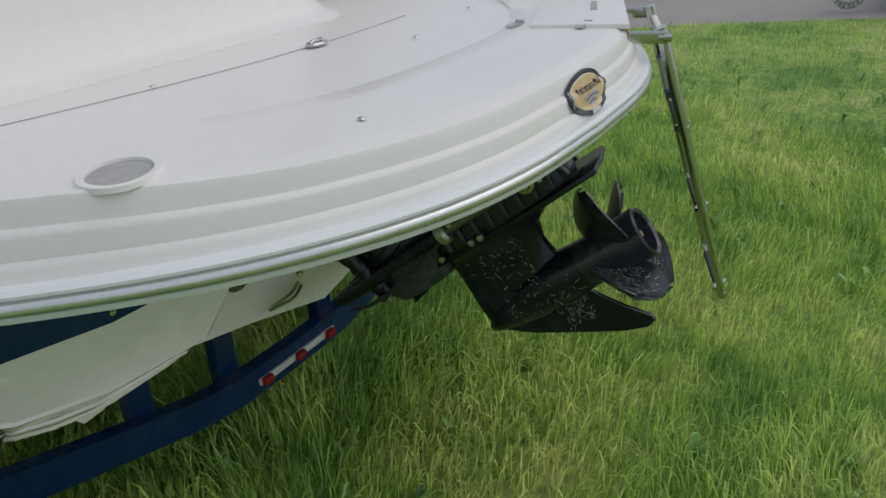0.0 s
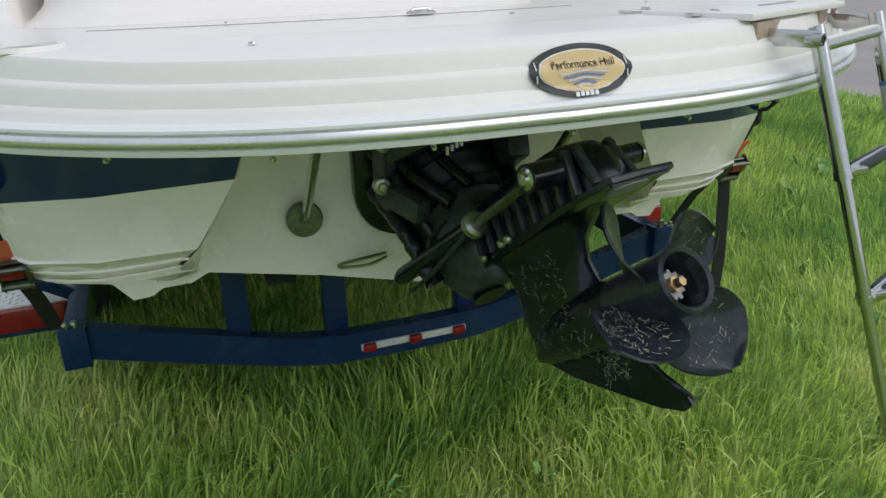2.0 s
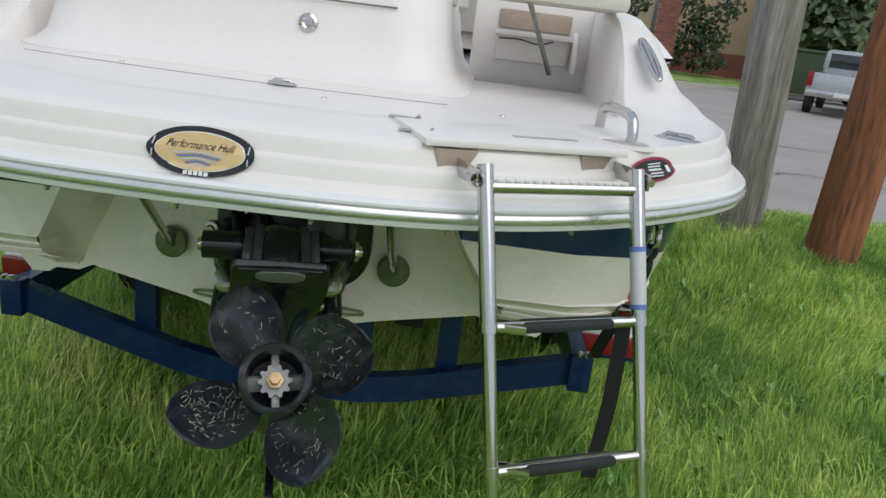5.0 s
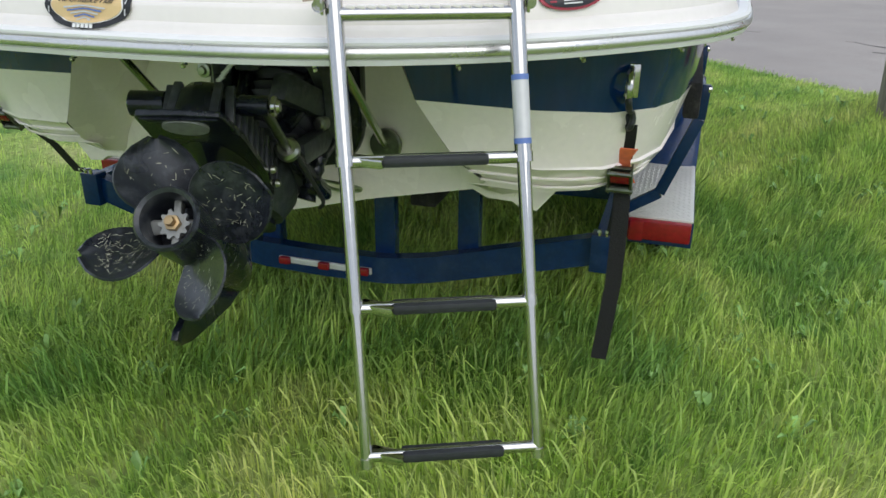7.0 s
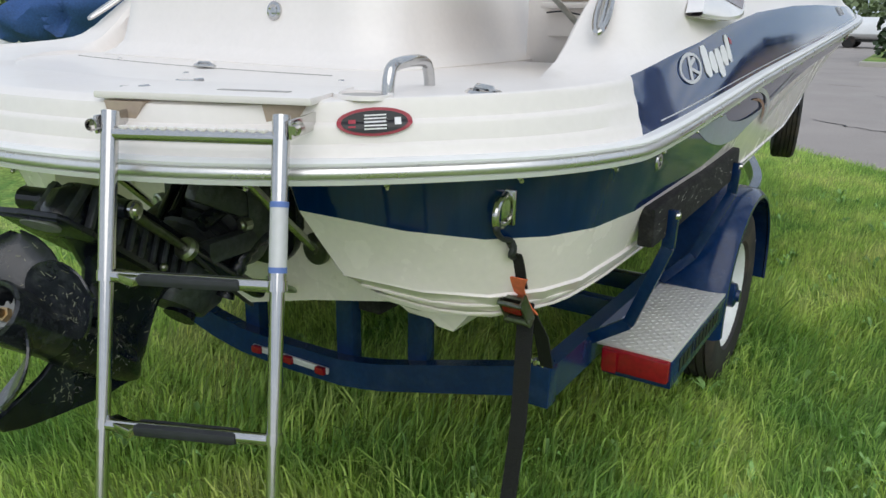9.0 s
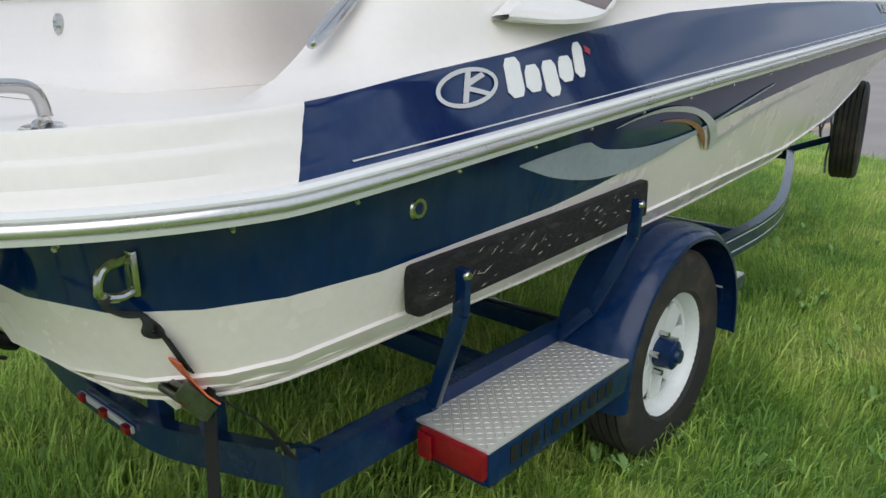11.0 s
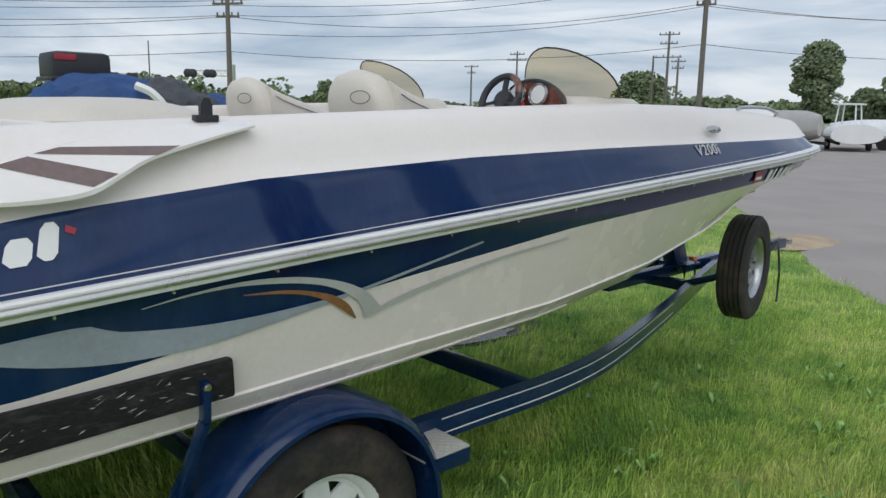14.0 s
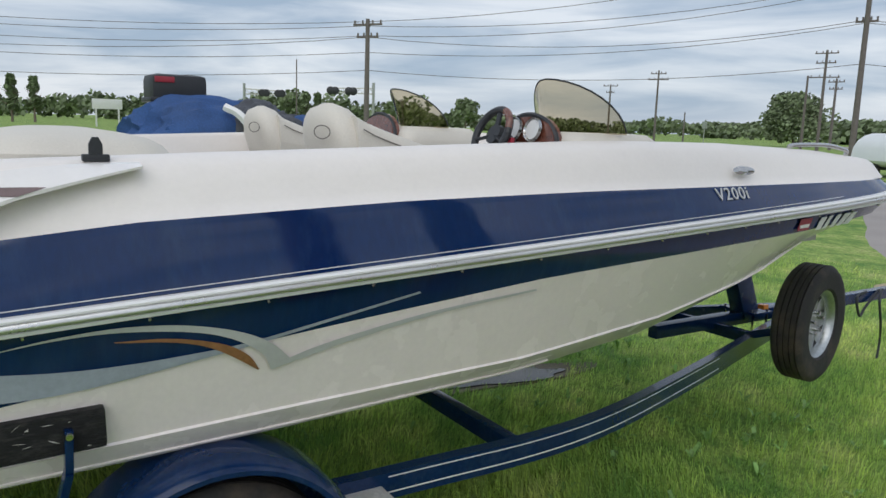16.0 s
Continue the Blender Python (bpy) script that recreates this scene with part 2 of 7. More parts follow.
def spline(pts, per=8):
    """Points along a smooth curve through pts."""
    pts = [np.array(p, float) for p in pts]
    ext = [2 * pts[0] - pts[1]] + pts + [2 * pts[-1] - pts[-2]]
    out = []
    for i in range(1, len(ext) - 2):
        a, b, c, d = ext[i - 1:i + 3]
        for k in range(per):
            t = k / per
            out.append(0.5 * (2 * b + (c - a) * t + (2 * a - 5 * b + 4 * c - d) * t * t + (3 * b - a - 3 * c + d) * t ** 3))
    out.append(pts[-1])
    return out


def ease(x, a, b):
    t = min(1, max(0, (x - a) / (b - a)))
    return t * t * (3 - 2 * t)


def ellipse(rx, ry, n=40, cx=0, cy=0):
    return [(cx + rx * math.cos(k * math.tau / n), cy + ry * math.sin(k * math.tau / n)) for k in range(n)]


def lettering(words, m, size, depth, shear=0.0, spread=1.0):
    """A bmesh of raised letters, centred, in the local x, y of m."""
    cu = bpy.data.curves.new("lettering", "FONT")
    cu.body, cu.size, cu.extrude, cu.shear, cu.space_character = words, size, depth, shear, spread
    cu.align_x, cu.align_y = "CENTER", "CENTER"
    cu.resolution_u = 3
    ob = bpy.data.objects.new("lettering", cu)
    scene.collection.objects.link(ob)
    me = bpy.data.meshes.new_from_object(ob.evaluated_get(bpy.context.evaluated_depsgraph_get()))
    bm = bmesh.new()
    bm.from_mesh(me)
    bpy.data.objects.remove(ob)
    bpy.data.curves.remove(cu)
    bpy.data.meshes.remove(me)
    bmesh.ops.transform(bm, matrix=m, verts=bm.verts)
    return bm


# ---- hull and deck shape ----
HALF = [(0, -.852), (.3, -.837), (.55, -.778), (.8, -.656), (1.012, -.492), (1.192, -.288), (1.29, -.05), (1.312, .2), (1.31, .6), (1.298, 1.4), (1.30, 2.4), (1.30, 3.4), (1.298, 4.2), (1.285, 4.85), (1.225, 5.4), (1.08, 5.68), (.75, 5.88), (.35, 5.97), (0, 6.0)]
RIM = [tuple(p) for p in spline(HALF, 6)]


def inward(i):
    if i in (0, len(RIM) - 1):
        return Vector((0, 1 if i == 0 else -1))
    a, b = RIM[max(i - 1, 0)], RIM[min(i + 1, len(RIM) - 1)]
    d = Vector((b[0] - a[0], b[1] - a[1])).normalized()
    return Vector((-d.y, d.x))


def z_rail(y):
    return 1.25 + 0.056 * max(0.0, y) - .008 * ease(-y, .3, .8)


def z_edge(y):
    return float(np.interp(y, [-1, -.7, -.5, -.05, .1, .25, .73, 1.0, 1.55, 2.38, 3.17, 5.3, 6.1], [1.348, 1.352, 1.371, 1.388, 1.398, 1.413, 1.458, 1.495, 1.549, 1.587, 1.604, 1.625, 1.64]))


def z_gunwale(y):
    return float(np.interp(y, [-1, -.7, -.5, .02, .14, .26, .38, .5, .65, 1.03, 1.74, 2.68, 3.5, 4.2, 5.0, 5.5, 6.1], [1.362, 1.362, 1.366, 1.376, 1.41, 1.475, 1.55, 1.62, 1.672, 1.70, 1.73, 1.769, 1.80, 1.80, 1.775, 1.74, 1.70]))


FACE_STERN = [(.006, .08), (.013, .24), (.016, .29), (.024, .33), (.029, .58), (.033, .64), (.042, .67), (.049, .92), (.053, .98), (.060, 1.0)]
FACE_SIDE = [(.012, .08), (.021, .2), (.029, .3), (.037, .4), (.047, .52), (.057, .64), (.065, .74), (.076, .88), (.082, .95), (.087, 1.0)]


def upper_ring(i, side):
    x, y = RIM[i]
    n = inward(i)
    w = ease(y, -.15, .12)
    zr, ze, zg = z_rail(y), z_edge(y), z_gunwale(y)
    row = []

    def put(inset, z, along=0.0):
        row.append(Vector(((x + n.x * inset) * side, y + n.y * inset + along, z)))

    lean = 0.075 * math.exp(-((y - .06) / .25) ** 2)
    for (a, f), (b, g) in zip(FACE_STERN, FACE_SIDE):
        ff = f + (g - f) * w
        put(a + (b - a) * w, zr + (ze - zr) * ff, lean * ff)
    grow = 1 - .35 * ease(y, 5.2, 5.7)
    for inset, f in ((.075, .04), (.10, .22), (.13, .5), (.165, .78), (.205, .95), (.24, 1.0), (.30, 1.0)):
        put((inset + .028) * grow - .030 * (1 - w), ze + (zg - ze) * (f + (1 - f) * .8 * (1 - w)), lean)
    put(.343 * grow + .026 * (1 - w), zg - .02 * w, lean)
    put(.353 * grow + .03 * (1 - w), max(1.354, zg - .45) - .003, lean)
    return row


FIRST_BLUE = min(i for i, p in enumerate(RIM) if p[1] > .0 and p[0] > 1)


HULL_Y = [.3, 1.0, 2.0, 3.0, 3.8, 4.5, 5.0]
HULL_P = {
    "top": [1.235, 1.25, 1.262, 1.265, 1.265, 1.262, 1.25],
    "bx": [1.205, 1.225, 1.235, 1.245, 1.25, 1.24, 1.215], "bz": [1.02, 1.055, 1.185, 1.285, 1.335, 1.378, 1.415],
    "cx": [1.165, 1.17, 1.17, 1.15, 1.11, 1.06, .99], "cz": [.885, .885, .925, .95, 1.02, 1.14, 1.28],
    "dx": [1.12, 1.12, 1.115, 1.08, 1.0, .90, .79], "dz": [.80, .80, .825, .86, .91, 1.02, 1.16],
    "kz": [.585, .575, .565, .57, .62, .74, .93]}


def hull_rows():
    """Columns: sheer, stripe's foot, crease, chine, bilge, keel."""
    rows = [[(.46, -.31, 1.235), (.535, -.30, 1.045), (.63, -.25, .88), (.69, -.13, .785), (.71, -.02, .72), (.70, .02, .715)],
            [(.80, -.285, 1.235), (.84, -.27, 1.035), (.85, -.215, .87), (.86, -.12, .775), (.80, -.02, .74), (.70, .02, .715)],
            [(1.0, -.22, 1.235), (1.02, -.2, 1.028), (1.0, -.14, .865), (.98, -.06, .775), (.86, 0, .75), (.66, .04, .715)],
            [(1.13, -.1, 1.235), (1.12, -.07, 1.022), (1.09, -.02, .865), (1.05, .03, .78), (.9, .05, .75), (.6, .06, .71)],
            [(1.2, .06, 1.235), (1.175, .08, 1.018), (1.14, .1, .87), (1.09, .13, .785), (.95, .15, .76), (.3, .12, .64)]]
    for y in np.linspace(.3, 5.0, 24):
        g = {k: float(np.interp(y, HULL_Y, v)) for k, v in HULL_P.items()}
        rows.append([(g["top"], y, z_rail(y) - .015), (g["bx"], y, g["bz"]), (g["cx"], y, g["cz"]), (g["dx"], y, g["dz"]),
                     (g["dx"] * .5, y, (g["dz"] + g["kz"]) / 2 + .02), (0, y, g["kz"])])
    for x, y, pull, kz, ky in ((1.21, 5.38, .10, 1.02, 5.14), (1.06, 5.65, .2, 1.08, 5.24), (.73, 5.84, .3, 1.12, 5.3), (.34, 5.93, .36, 1.14, 5.33), (0, 5.96, .4, 1.15, 5.35)):
        f = x / 1.21
        rows.append([(x, y, z_rail(y) - .015), (x * .965, y - .04, 1.445), (f * .95 * (1 - pull * .2), y - .14 - pull * .1, 1.345), (f * .74, y - .24 - pull * .2, 1.25), (f * .36, (y - .3 - pull * .25 + ky) / 2, (1.24 + kz) / 2), (0, ky, kz)])
    return rows


HULL = hull_rows()


def side_at(y, z):
    """The hull's or topside's outer x at y, z on the starboard side."""
    if z > z_rail(y):
        f = (z - z_rail(y)) / (z_edge(y) - z_rail(y))
        xr = float(np.interp(y, [p[1] for p in RIM[40:90]], [p[0] for p in RIM[40:90]]))
        return xr - float(np.interp(f, [g for _, g in FACE_SIDE], [a for a, _ in FACE_SIDE]))
    g = {k: float(np.interp(y, HULL_Y, v)) for k, v in HULL_P.items()}
    return float(np.interp(z, [g["dz"], g["cz"], g["bz"], z_rail(y) - .015], [g["dx"], g["cx"], g["bx"], g["top"]]))


def mirrored(bm):
    g = bmesh.ops.duplicate(bm, geom=bm.verts[:] + bm.edges[:] + bm.faces[:])["geom"]
    for v in [e for e in g if isinstance(e, bmesh.types.BMVert)]:
        v.co.x = -v.co.x
    bmesh.ops.remove_doubles(bm, verts=bm.verts[:], dist=1e-4)


# ---- the boat ----
boat = thing("motor_boat", "white and navy deck boat resting on its trailer", "boat", world_at(0, 2.5, .57))


def build_shell():
    rings = [upper_ring(i, 1) for i in range(len(RIM))]
    last = len(FACE_STERN) - 1
    bm = bmesh.new()
    grid(bm, rings, keep=lambda i, k: k >= last or i < FIRST_BLUE)
    mirrored(bm)
    part("deck_moulding", bm, GELCOAT, boat, "white gelcoat deck and gunwale moulding", smooth=40)
    for s in (1, -1):
        bm = bmesh.new()
        grid(bm, [[Vector((p.x * s, p.y, p.z)) for p in r] for r in rings], keep=lambda i, k: k < last and i >= FIRST_BLUE)
        part("topside_stripe", bm, BLUEGEL, boat, "glossy navy stripe above the rub rail")
    for s in (1, -1):
        rows = [[Vector((x * s, y, z)) for x, y, z in r] for r in HULL]
        fine = []
        for r in rows:
            f = [r[0], r[0].lerp(r[1], .5) + Vector((.006 * s, 0, 0)), r[1]]
            f += [r[1].lerp(r[2], .45), r[2] + Vector((0, 0, .004)), r[2] + Vector((.006 * s, 0, -.003)), r[2].lerp(r[3], .5) + Vector((.008 * s, 0, .004)), r[3] + Vector((0, 0, .012)), r[3] + Vector((-.012 * s, 0, 0)), r[3] + Vector((-.06 * s, 0, -.004)), r[4], r[5]]
            fine.append(f)
        bm = bmesh.new()
        grid(bm, fine, keep=lambda i, k: k < 2)
        part("hull_stripe", bm, BLUEGEL, boat, "glossy navy upper hull band")
        bm = bmesh.new()
        grid(bm, fine, keep=lambda i, k: k >= 2)
        part("hull_side", bm, HULLWHITE, boat, "cream white lower hull with moulded chines", smooth=28)
    # transom with its slanting cheeks
    edge = [(.44, .0, 1.235), (.49, 0, 1.045), (.57, 0, .88), (.62, 0, .785), (.64, 0, .725)]
    bm = bmesh.new()
    outer = [HULL[0][k] for k in range(5)]
    for s in (1, -1):
        mid = [tuple(a * .5 + b * .5 for a, b in zip(p, q)) for p, q in zip(edge, outer)]
        mid = [(m[0] - .012, m[1], m[2]) for m in mid]
        grid(bm, [[(x * s, y, z) for x, y, z in row] for row in (edge, mid, outer)])
    pts = [(x, z) for x, _, z in edge] + [(.3, .655), (0, .58), (-.3, .655)] + [(-x, z) for x, _, z in edge[::-1]]
    prism(bm, pts, axes((0, 0, 0), (1, 0, 0), (0, 0, 1)), -.03)
    part("transom", bm, HULLWHITE, boat, "cream transom between two hull cheeks", smooth=30)
    for s in (1, -1):
        bm = bmesh.new()
        beam(bm, (.70 * s, .0, .735), (.72 * s, 1.6, .735), .09, .06, bevel=.012)
        part("chine_strake", bm, HULLWHITE, boat)
    # underside of the platform
    bm = bmesh.new()
    low = [(x, y) for x, y in RIM if y < .35]
    ring = [(x - .02, y + .02) for x, y in low] + [(-(x - .02), y + .02) for x, y in low[::-1]]
    prism(bm, ring, Matrix.Translation((0, 0, 1.222)), .02)
    part("platform_underside", bm, HULLWHITE, boat)
    # platform top
    bm = bmesh.new()
    pts = []
    for i, (x, y) in enumerate(RIM):
        if y < 1.05:
            n = inward(i)
            pts.append((x + n.x * .30, y + n.y * .30))
    ring = pts + [(-x, y) for x, y in pts[::-1][:-1]]
    prism(bm, ring, Matrix.Translation((0, 0, 1.33)), .0285)
    part("swim_platform", bm, GELCOAT, boat, "white non-slip swim platform")
    # rub rail
    path = [(x, y, z_rail(y)) for x, y in RIM]
    full = [(-x, y, z) for x, y, z in path[::-1]] + path[1:]
    bm = bmesh.new()
    rows = []
    for i, (x, y, z) in enumerate(full):
        a, b = Vector(full[max(i - 1, 0)]), Vector(full[min(i + 1, len(full) - 1)])
        d = (b - a).normalized()
        o = Vector((d.y, -d.x, 0)).normalized()
        p = Vector((x, y, z))
        rows.append([p + o * a2 + Vector((0, 0, h)) for a2, h in ((-.04, .016), (.008, .015), (.016, .009), (.016, .004), (.012, .002), (.012, -.022), (.016, -.024), (.012, -.034), (-.03, -.034))])
    grid(bm, rows)
    part("rub_rail", bm, WHITEVINYL, boat, "white rub rail")
    bm = bmesh.new()
    rows = []
    for i, (x, y, z) in enumerate(full):
        a, b = Vector(full[max(i - 1, 0)]), Vector(full[min(i + 1, len(full) - 1)])
        d = (b - a).normalized()
        o = Vector((d.y, -d.x, 0)).normalized()
        p = Vector((x, y, z))
        rows.append([p + o * a2 + Vector((0, 0, h)) for a2, h in ((.010, .002), (.019, -.001), (.0225, -.006), (.0235, -.011), (.0225, -.016), (.019, -.020), (.010, -.022))])
    grid(bm, rows)
    part("rail_insert", bm, RAILSTEEL, boat, "polished stainless rub rail insert")
    # screws below the rail
    acc = 0.0
    for i in range(1, len(full)):
        a, b = Vector(full[i - 1]), Vector(full[i])
        acc += (b - a).length
        if acc > .24:
            acc = 0
            d = (b - a).normalized()
            o = Vector((d.y, -d.x, 0)).normalized()
            bm = bmesh.new()
            lathe(bm, [(.005, 0), (.005, .004), (.003, .007), (0, .007)], axes(b + o * .0 + Vector((0, 0, -.043)), d, (0, 0, 1)), 8)
            box(bm, b + o * -.004 + Vector((0, 0, -.038)), (.008, .008, .008))
            part("rail_screw", bm, STEEL, boat)


build_shell()


# creases moulded into the lower hull and a strake's end at the transom
for s in (1, -1):
    for f, lift in ((.42, .002), (.78, .003)):
        bm = bmesh.new()
        line = []
        for r in HULL[:20]:
            c, d = Vector(r[2]), Vector(r[3])
            p = c.lerp(d, f)
            line.append(Vector((p.x * s, p.y, p.z)))
        tube(bm, spline(line, 2), .0045, 6)
        part("hull_crease", bm, HULLWHITE, boat)
    bm = bmesh.new()
    prism(bm, [(.60 * s, .72), (.88 * s, .755), (.81 * s, .668), (.755 * s, .672), (.735 * s, .695), (.66 * s, .69)], axes((0, .30, 0), (1, 0, 0), (0, 0, 1)), .29, .004)
    part("strake_end", bm, HULLWHITE, boat)


# ---- graphics and fittings on the boat ----
VANEBROWN = surface("brown_grey_vinyl", (0.17, 0.115, 0.11), 0.12, var=.15, coat=.6)
VANEWHITE = surface("polished_white_vane", (0.85, 0.82, 0.80), 0.10, var=.02, coat=.8)


def on_side(pts, lift=.004):
    """Places (y, z) on the starboard side, a little proud of it."""
    return [Vector((side_at(y, z) + lift, y, z)) for y, z in pts]


def decal(name, pts, material, label="", side=1, lift=.004):
    bm = bmesh.new()
    p = on_side(pts, lift)
    vs = [bm.verts.new((v.x * side, v.y, v.z)) for v in p]
    f = bm.faces.new(vs)
    bmesh.ops.triangulate(bm, faces=[f])
    r = bmesh.ops.extrude_face_region(bm, geom=bm.faces[:])
    for v in [e for e in r["geom"] if isinstance(e, bmesh.types.BMVert)]:
        v.co.x -= .0025 * side
    return part(name, bm, material, boat, label)


def strip(name, up, low, material, label, side, lift, n=44):
    """A decal between two curves, laid closely on the side."""
    def resampled(pts):
        fine = [np.array(p) for p in spline(pts, 8)]
        run = np.concatenate([[0], np.cumsum([np.linalg.norm(q - p) for p, q in zip(fine, fine[1:])])])
        return [(float(np.interp(t, run, [p[0] for p in fine])), float(np.interp(t, run, [p[1] for p in fine]))) for t in np.linspace(0, run[-1], n)]

    rows = []
    for p, q in zip(resampled(up), resampled(low)):
        line = on_side([(p[0] + (q[0] - p[0]) * t, p[1] + (q[1] - p[1]) * t) for t in (0, .25, .5, .75, 1)], lift)
        rows.append([Vector((v.x * side, v.y, v.z)) for v in line])
    bm = bmesh.new()
    grid(bm, rows)
    return part(name, bm, material, boat, label)


for s in (1, -1):
    strip("pale_blade", [(.741, 1.190), (.875, 1.203), (1.047, 1.211), (1.128, 1.182), (1.321, 1.160), (1.498, 1.156), (1.688, 1.164), (1.86, 1.180), (2.11, 1.225), (2.43, 1.285)],
          [(.742, 1.186), (.893, 1.136), (1.055, 1.104), (1.181, 1.094), (1.342, 1.095), (1.513, 1.114), (1.698, 1.142), (1.866, 1.168), (2.117, 1.216), (2.437, 1.278)], PALEBLUE, "pale blue blade shaped decal", s, .0078)
    strip("copper_swoosh", [(1.47, 1.228), (1.598, 1.222), (1.699, 1.204), (1.787, 1.175), (1.849, 1.133), (1.886, 1.081)],
          [(1.471, 1.225), (1.60, 1.211), (1.691, 1.191), (1.758, 1.162), (1.817, 1.125), (1.880, 1.080)], COPPER, "copper brown curved decal", s, .0092)
    strip("silver_swoosh", [(1.183, 1.235), (1.301, 1.254), (1.427, 1.266), (1.532, 1.267), (1.648, 1.257), (1.755, 1.235), (1.846, 1.205), (1.922, 1.163), (1.990, 1.098)],
          [(1.183, 1.233), (1.302, 1.248), (1.43, 1.255), (1.538, 1.250), (1.654, 1.236), (1.748, 1.214), (1.83, 1.178), (1.894, 1.130), (1.922, 1.075)], SILVER, "silver grey curved swoosh decal", s, .0106)
    strip("silver_tail", [(1.94, 1.092), (2.048, 1.127), (2.194, 1.158), (2.52, 1.209), (2.945, 1.246)],
          [(1.926, 1.074), (2.052, 1.105), (2.199, 1.138), (2.525, 1.195), (2.949, 1.238)], SILVER, "thin silver tail decal", s, .0100)
    # maker's mark as plain shapes: an oval ring and five slanted blocks
    ring = [(.532 + a * 1.02, 1.392 + b * .9 + .11 * a) for a, b in ellipse(.103, .043, 36)]
    inner = [(.532 + a * 1.02, 1.392 + b * .9 + .11 * a) for a, b in ellipse(.090, .033, 36)]
    bm = bmesh.new()
    p, q = on_side(ring), on_side(inner)
    grid(bm, [[Vector((v.x * s, v.y, v.z)) for v in p + p[:1]], [Vector((v.x * s, v.y, v.z)) for v in q + q[:1]]])
    part("oval_emblem", bm, SILVER, boat, "silver oval emblem ring")
    decal("emblem_stroke", [(.50, 1.362), (.516, 1.362), (.558, 1.424), (.542, 1.424)], SILVER, "", s)
    decal("emblem_stroke", [(.515, 1.388), (.59, 1.37), (.60, 1.378), (.53, 1.396)], SILVER, "", s)
    decal("emblem_stroke", [(.53, 1.392), (.60, 1.412), (.592, 1.420), (.525, 1.402)], SILVER, "", s)
    for y, w, lo, hi in ((.660, .062, 0, .086), (.733, .060, 0, .060), (.803, .060, -.022, .060), (.875, .062, 0, .060), (.948, .046, 0, .084)):
        z = 1.358 + .105 * (y - .66)
        r = .014
        block = [(r, lo), (w - r, lo), (w, lo + r), (w + .012 * hi / .06 - .004, hi - r), (w + .012 * hi / .06 - r, hi), (.012 * hi / .06 + r, hi), (.012 * hi / .06, hi - r), (0, lo + r)]
        decal("name_block", [(y + a, z + b + .06 * a) for a, b in block], WHITEVINYL, "white raised letter shape", s)
    decal("flag_mark", [(1.018, 1.450), (1.038, 1.442), (1.045, 1.456), (1.022, 1.466)], REDVINYL, "small red flag mark", s)
    for k, w in enumerate((.05, .03, .04, .06, .04)):
        y = 4.72 + k * .072
        decal("registration_bar", [(y, 1.386 + k * .004), (y + w, 1.389 + k * .004), (y + w + .01, 1.456 + k * .004), (y + .01, 1.453 + k * .004)], WHITEVINYL, "pale registration bar", s, .014)
    decal("date_sticker", [(4.54, 1.392), (4.64, 1.395), (4.645, 1.455), (4.545, 1.452)], REDVINYL, "red date sticker", s, .014)
    decal("date_sticker_panel", [(4.555, 1.405), (4.63, 1.408), (4.63, 1.425), (4.555, 1.422)], WHITEVINYL, "", s, .0165)
    strip("pinstripe", [(y, z_rail(y) + .030) for y in np.linspace(.16, 4.9, 12)], [(y, z_rail(y) + .027) for y in np.linspace(.16, 4.9, 12)], SILVER, "thin pale pinstripe", s, .003, 60)
model = lettering("V200i", axes((side_at(4.05, 1.58) + .006, 4.05, 1.580), (0, 1, .03), (-.56, 0, 1)), .085, .002, spread=1.12)
part("model_lettering", model, SILVER, boat, "raised silver model lettering V200i")


def stern_point(x, f, lift=0.0):
    """A place on the platform's face at x, f of its height."""
    i = min(range(len(RIM)), key=lambda k: abs(RIM[k][0] - x) + (0 if RIM[k][1] < .1 else 9))
    j = i + 1 if RIM[i][0] < x else i - 1 if i else 1
    a, b = RIM[i], RIM[j]
    t = 0 if b[0] == a[0] else (x - a[0]) / (b[0] - a[0])
    y = a[1] + (b[1] - a[1]) * t
    n = inward(i)
    ins = float(np.interp(f, [g for _, g in FACE_STERN], [g for g, _ in FACE_STERN])) - lift
    d = Vector((-n.y, n.x, 0)) if n.y < 0 else Vector((n.y, -n.x, 0))
    return Vector((x + n.x * ins, y + n.y * ins, z_rail(y) + (z_edge(y) - z_rail(y)) * f)), Vector((n.y, -n.x, 0)), Vector((-n.x, -n.y, 0))


def wrapped(bm, x0, f0):
    """Bends flat work (right, up, out) on to the platform's face round x0, f0."""
    for v in bm.verts:
        x = x0 + v.co.x * .97
        o, along, out = stern_point(abs(x), f0 + v.co.y * 8.2, .005 + v.co.z)
        v.co = Vector((o.x if x > 0 else -o.x, o.y, o.z))
    return bm


def disc(rx, ry, z, thick=.0014, n=48):
    bm = bmesh.new()
    grid(bm, [[(rx * q * math.cos(k * math.tau / n), ry * q * math.sin(k * math.tau / n), z + (thick if q < 1.001 else 0)) for k in range(n + 1)] for q in (*np.linspace(.02, 1, 15), 1.004)])
    return bm


def bar(x, y, w, h, z):
    bm = bmesh.new()
    box(bm, (x, y, z), (w, h, .0012))
    return bm


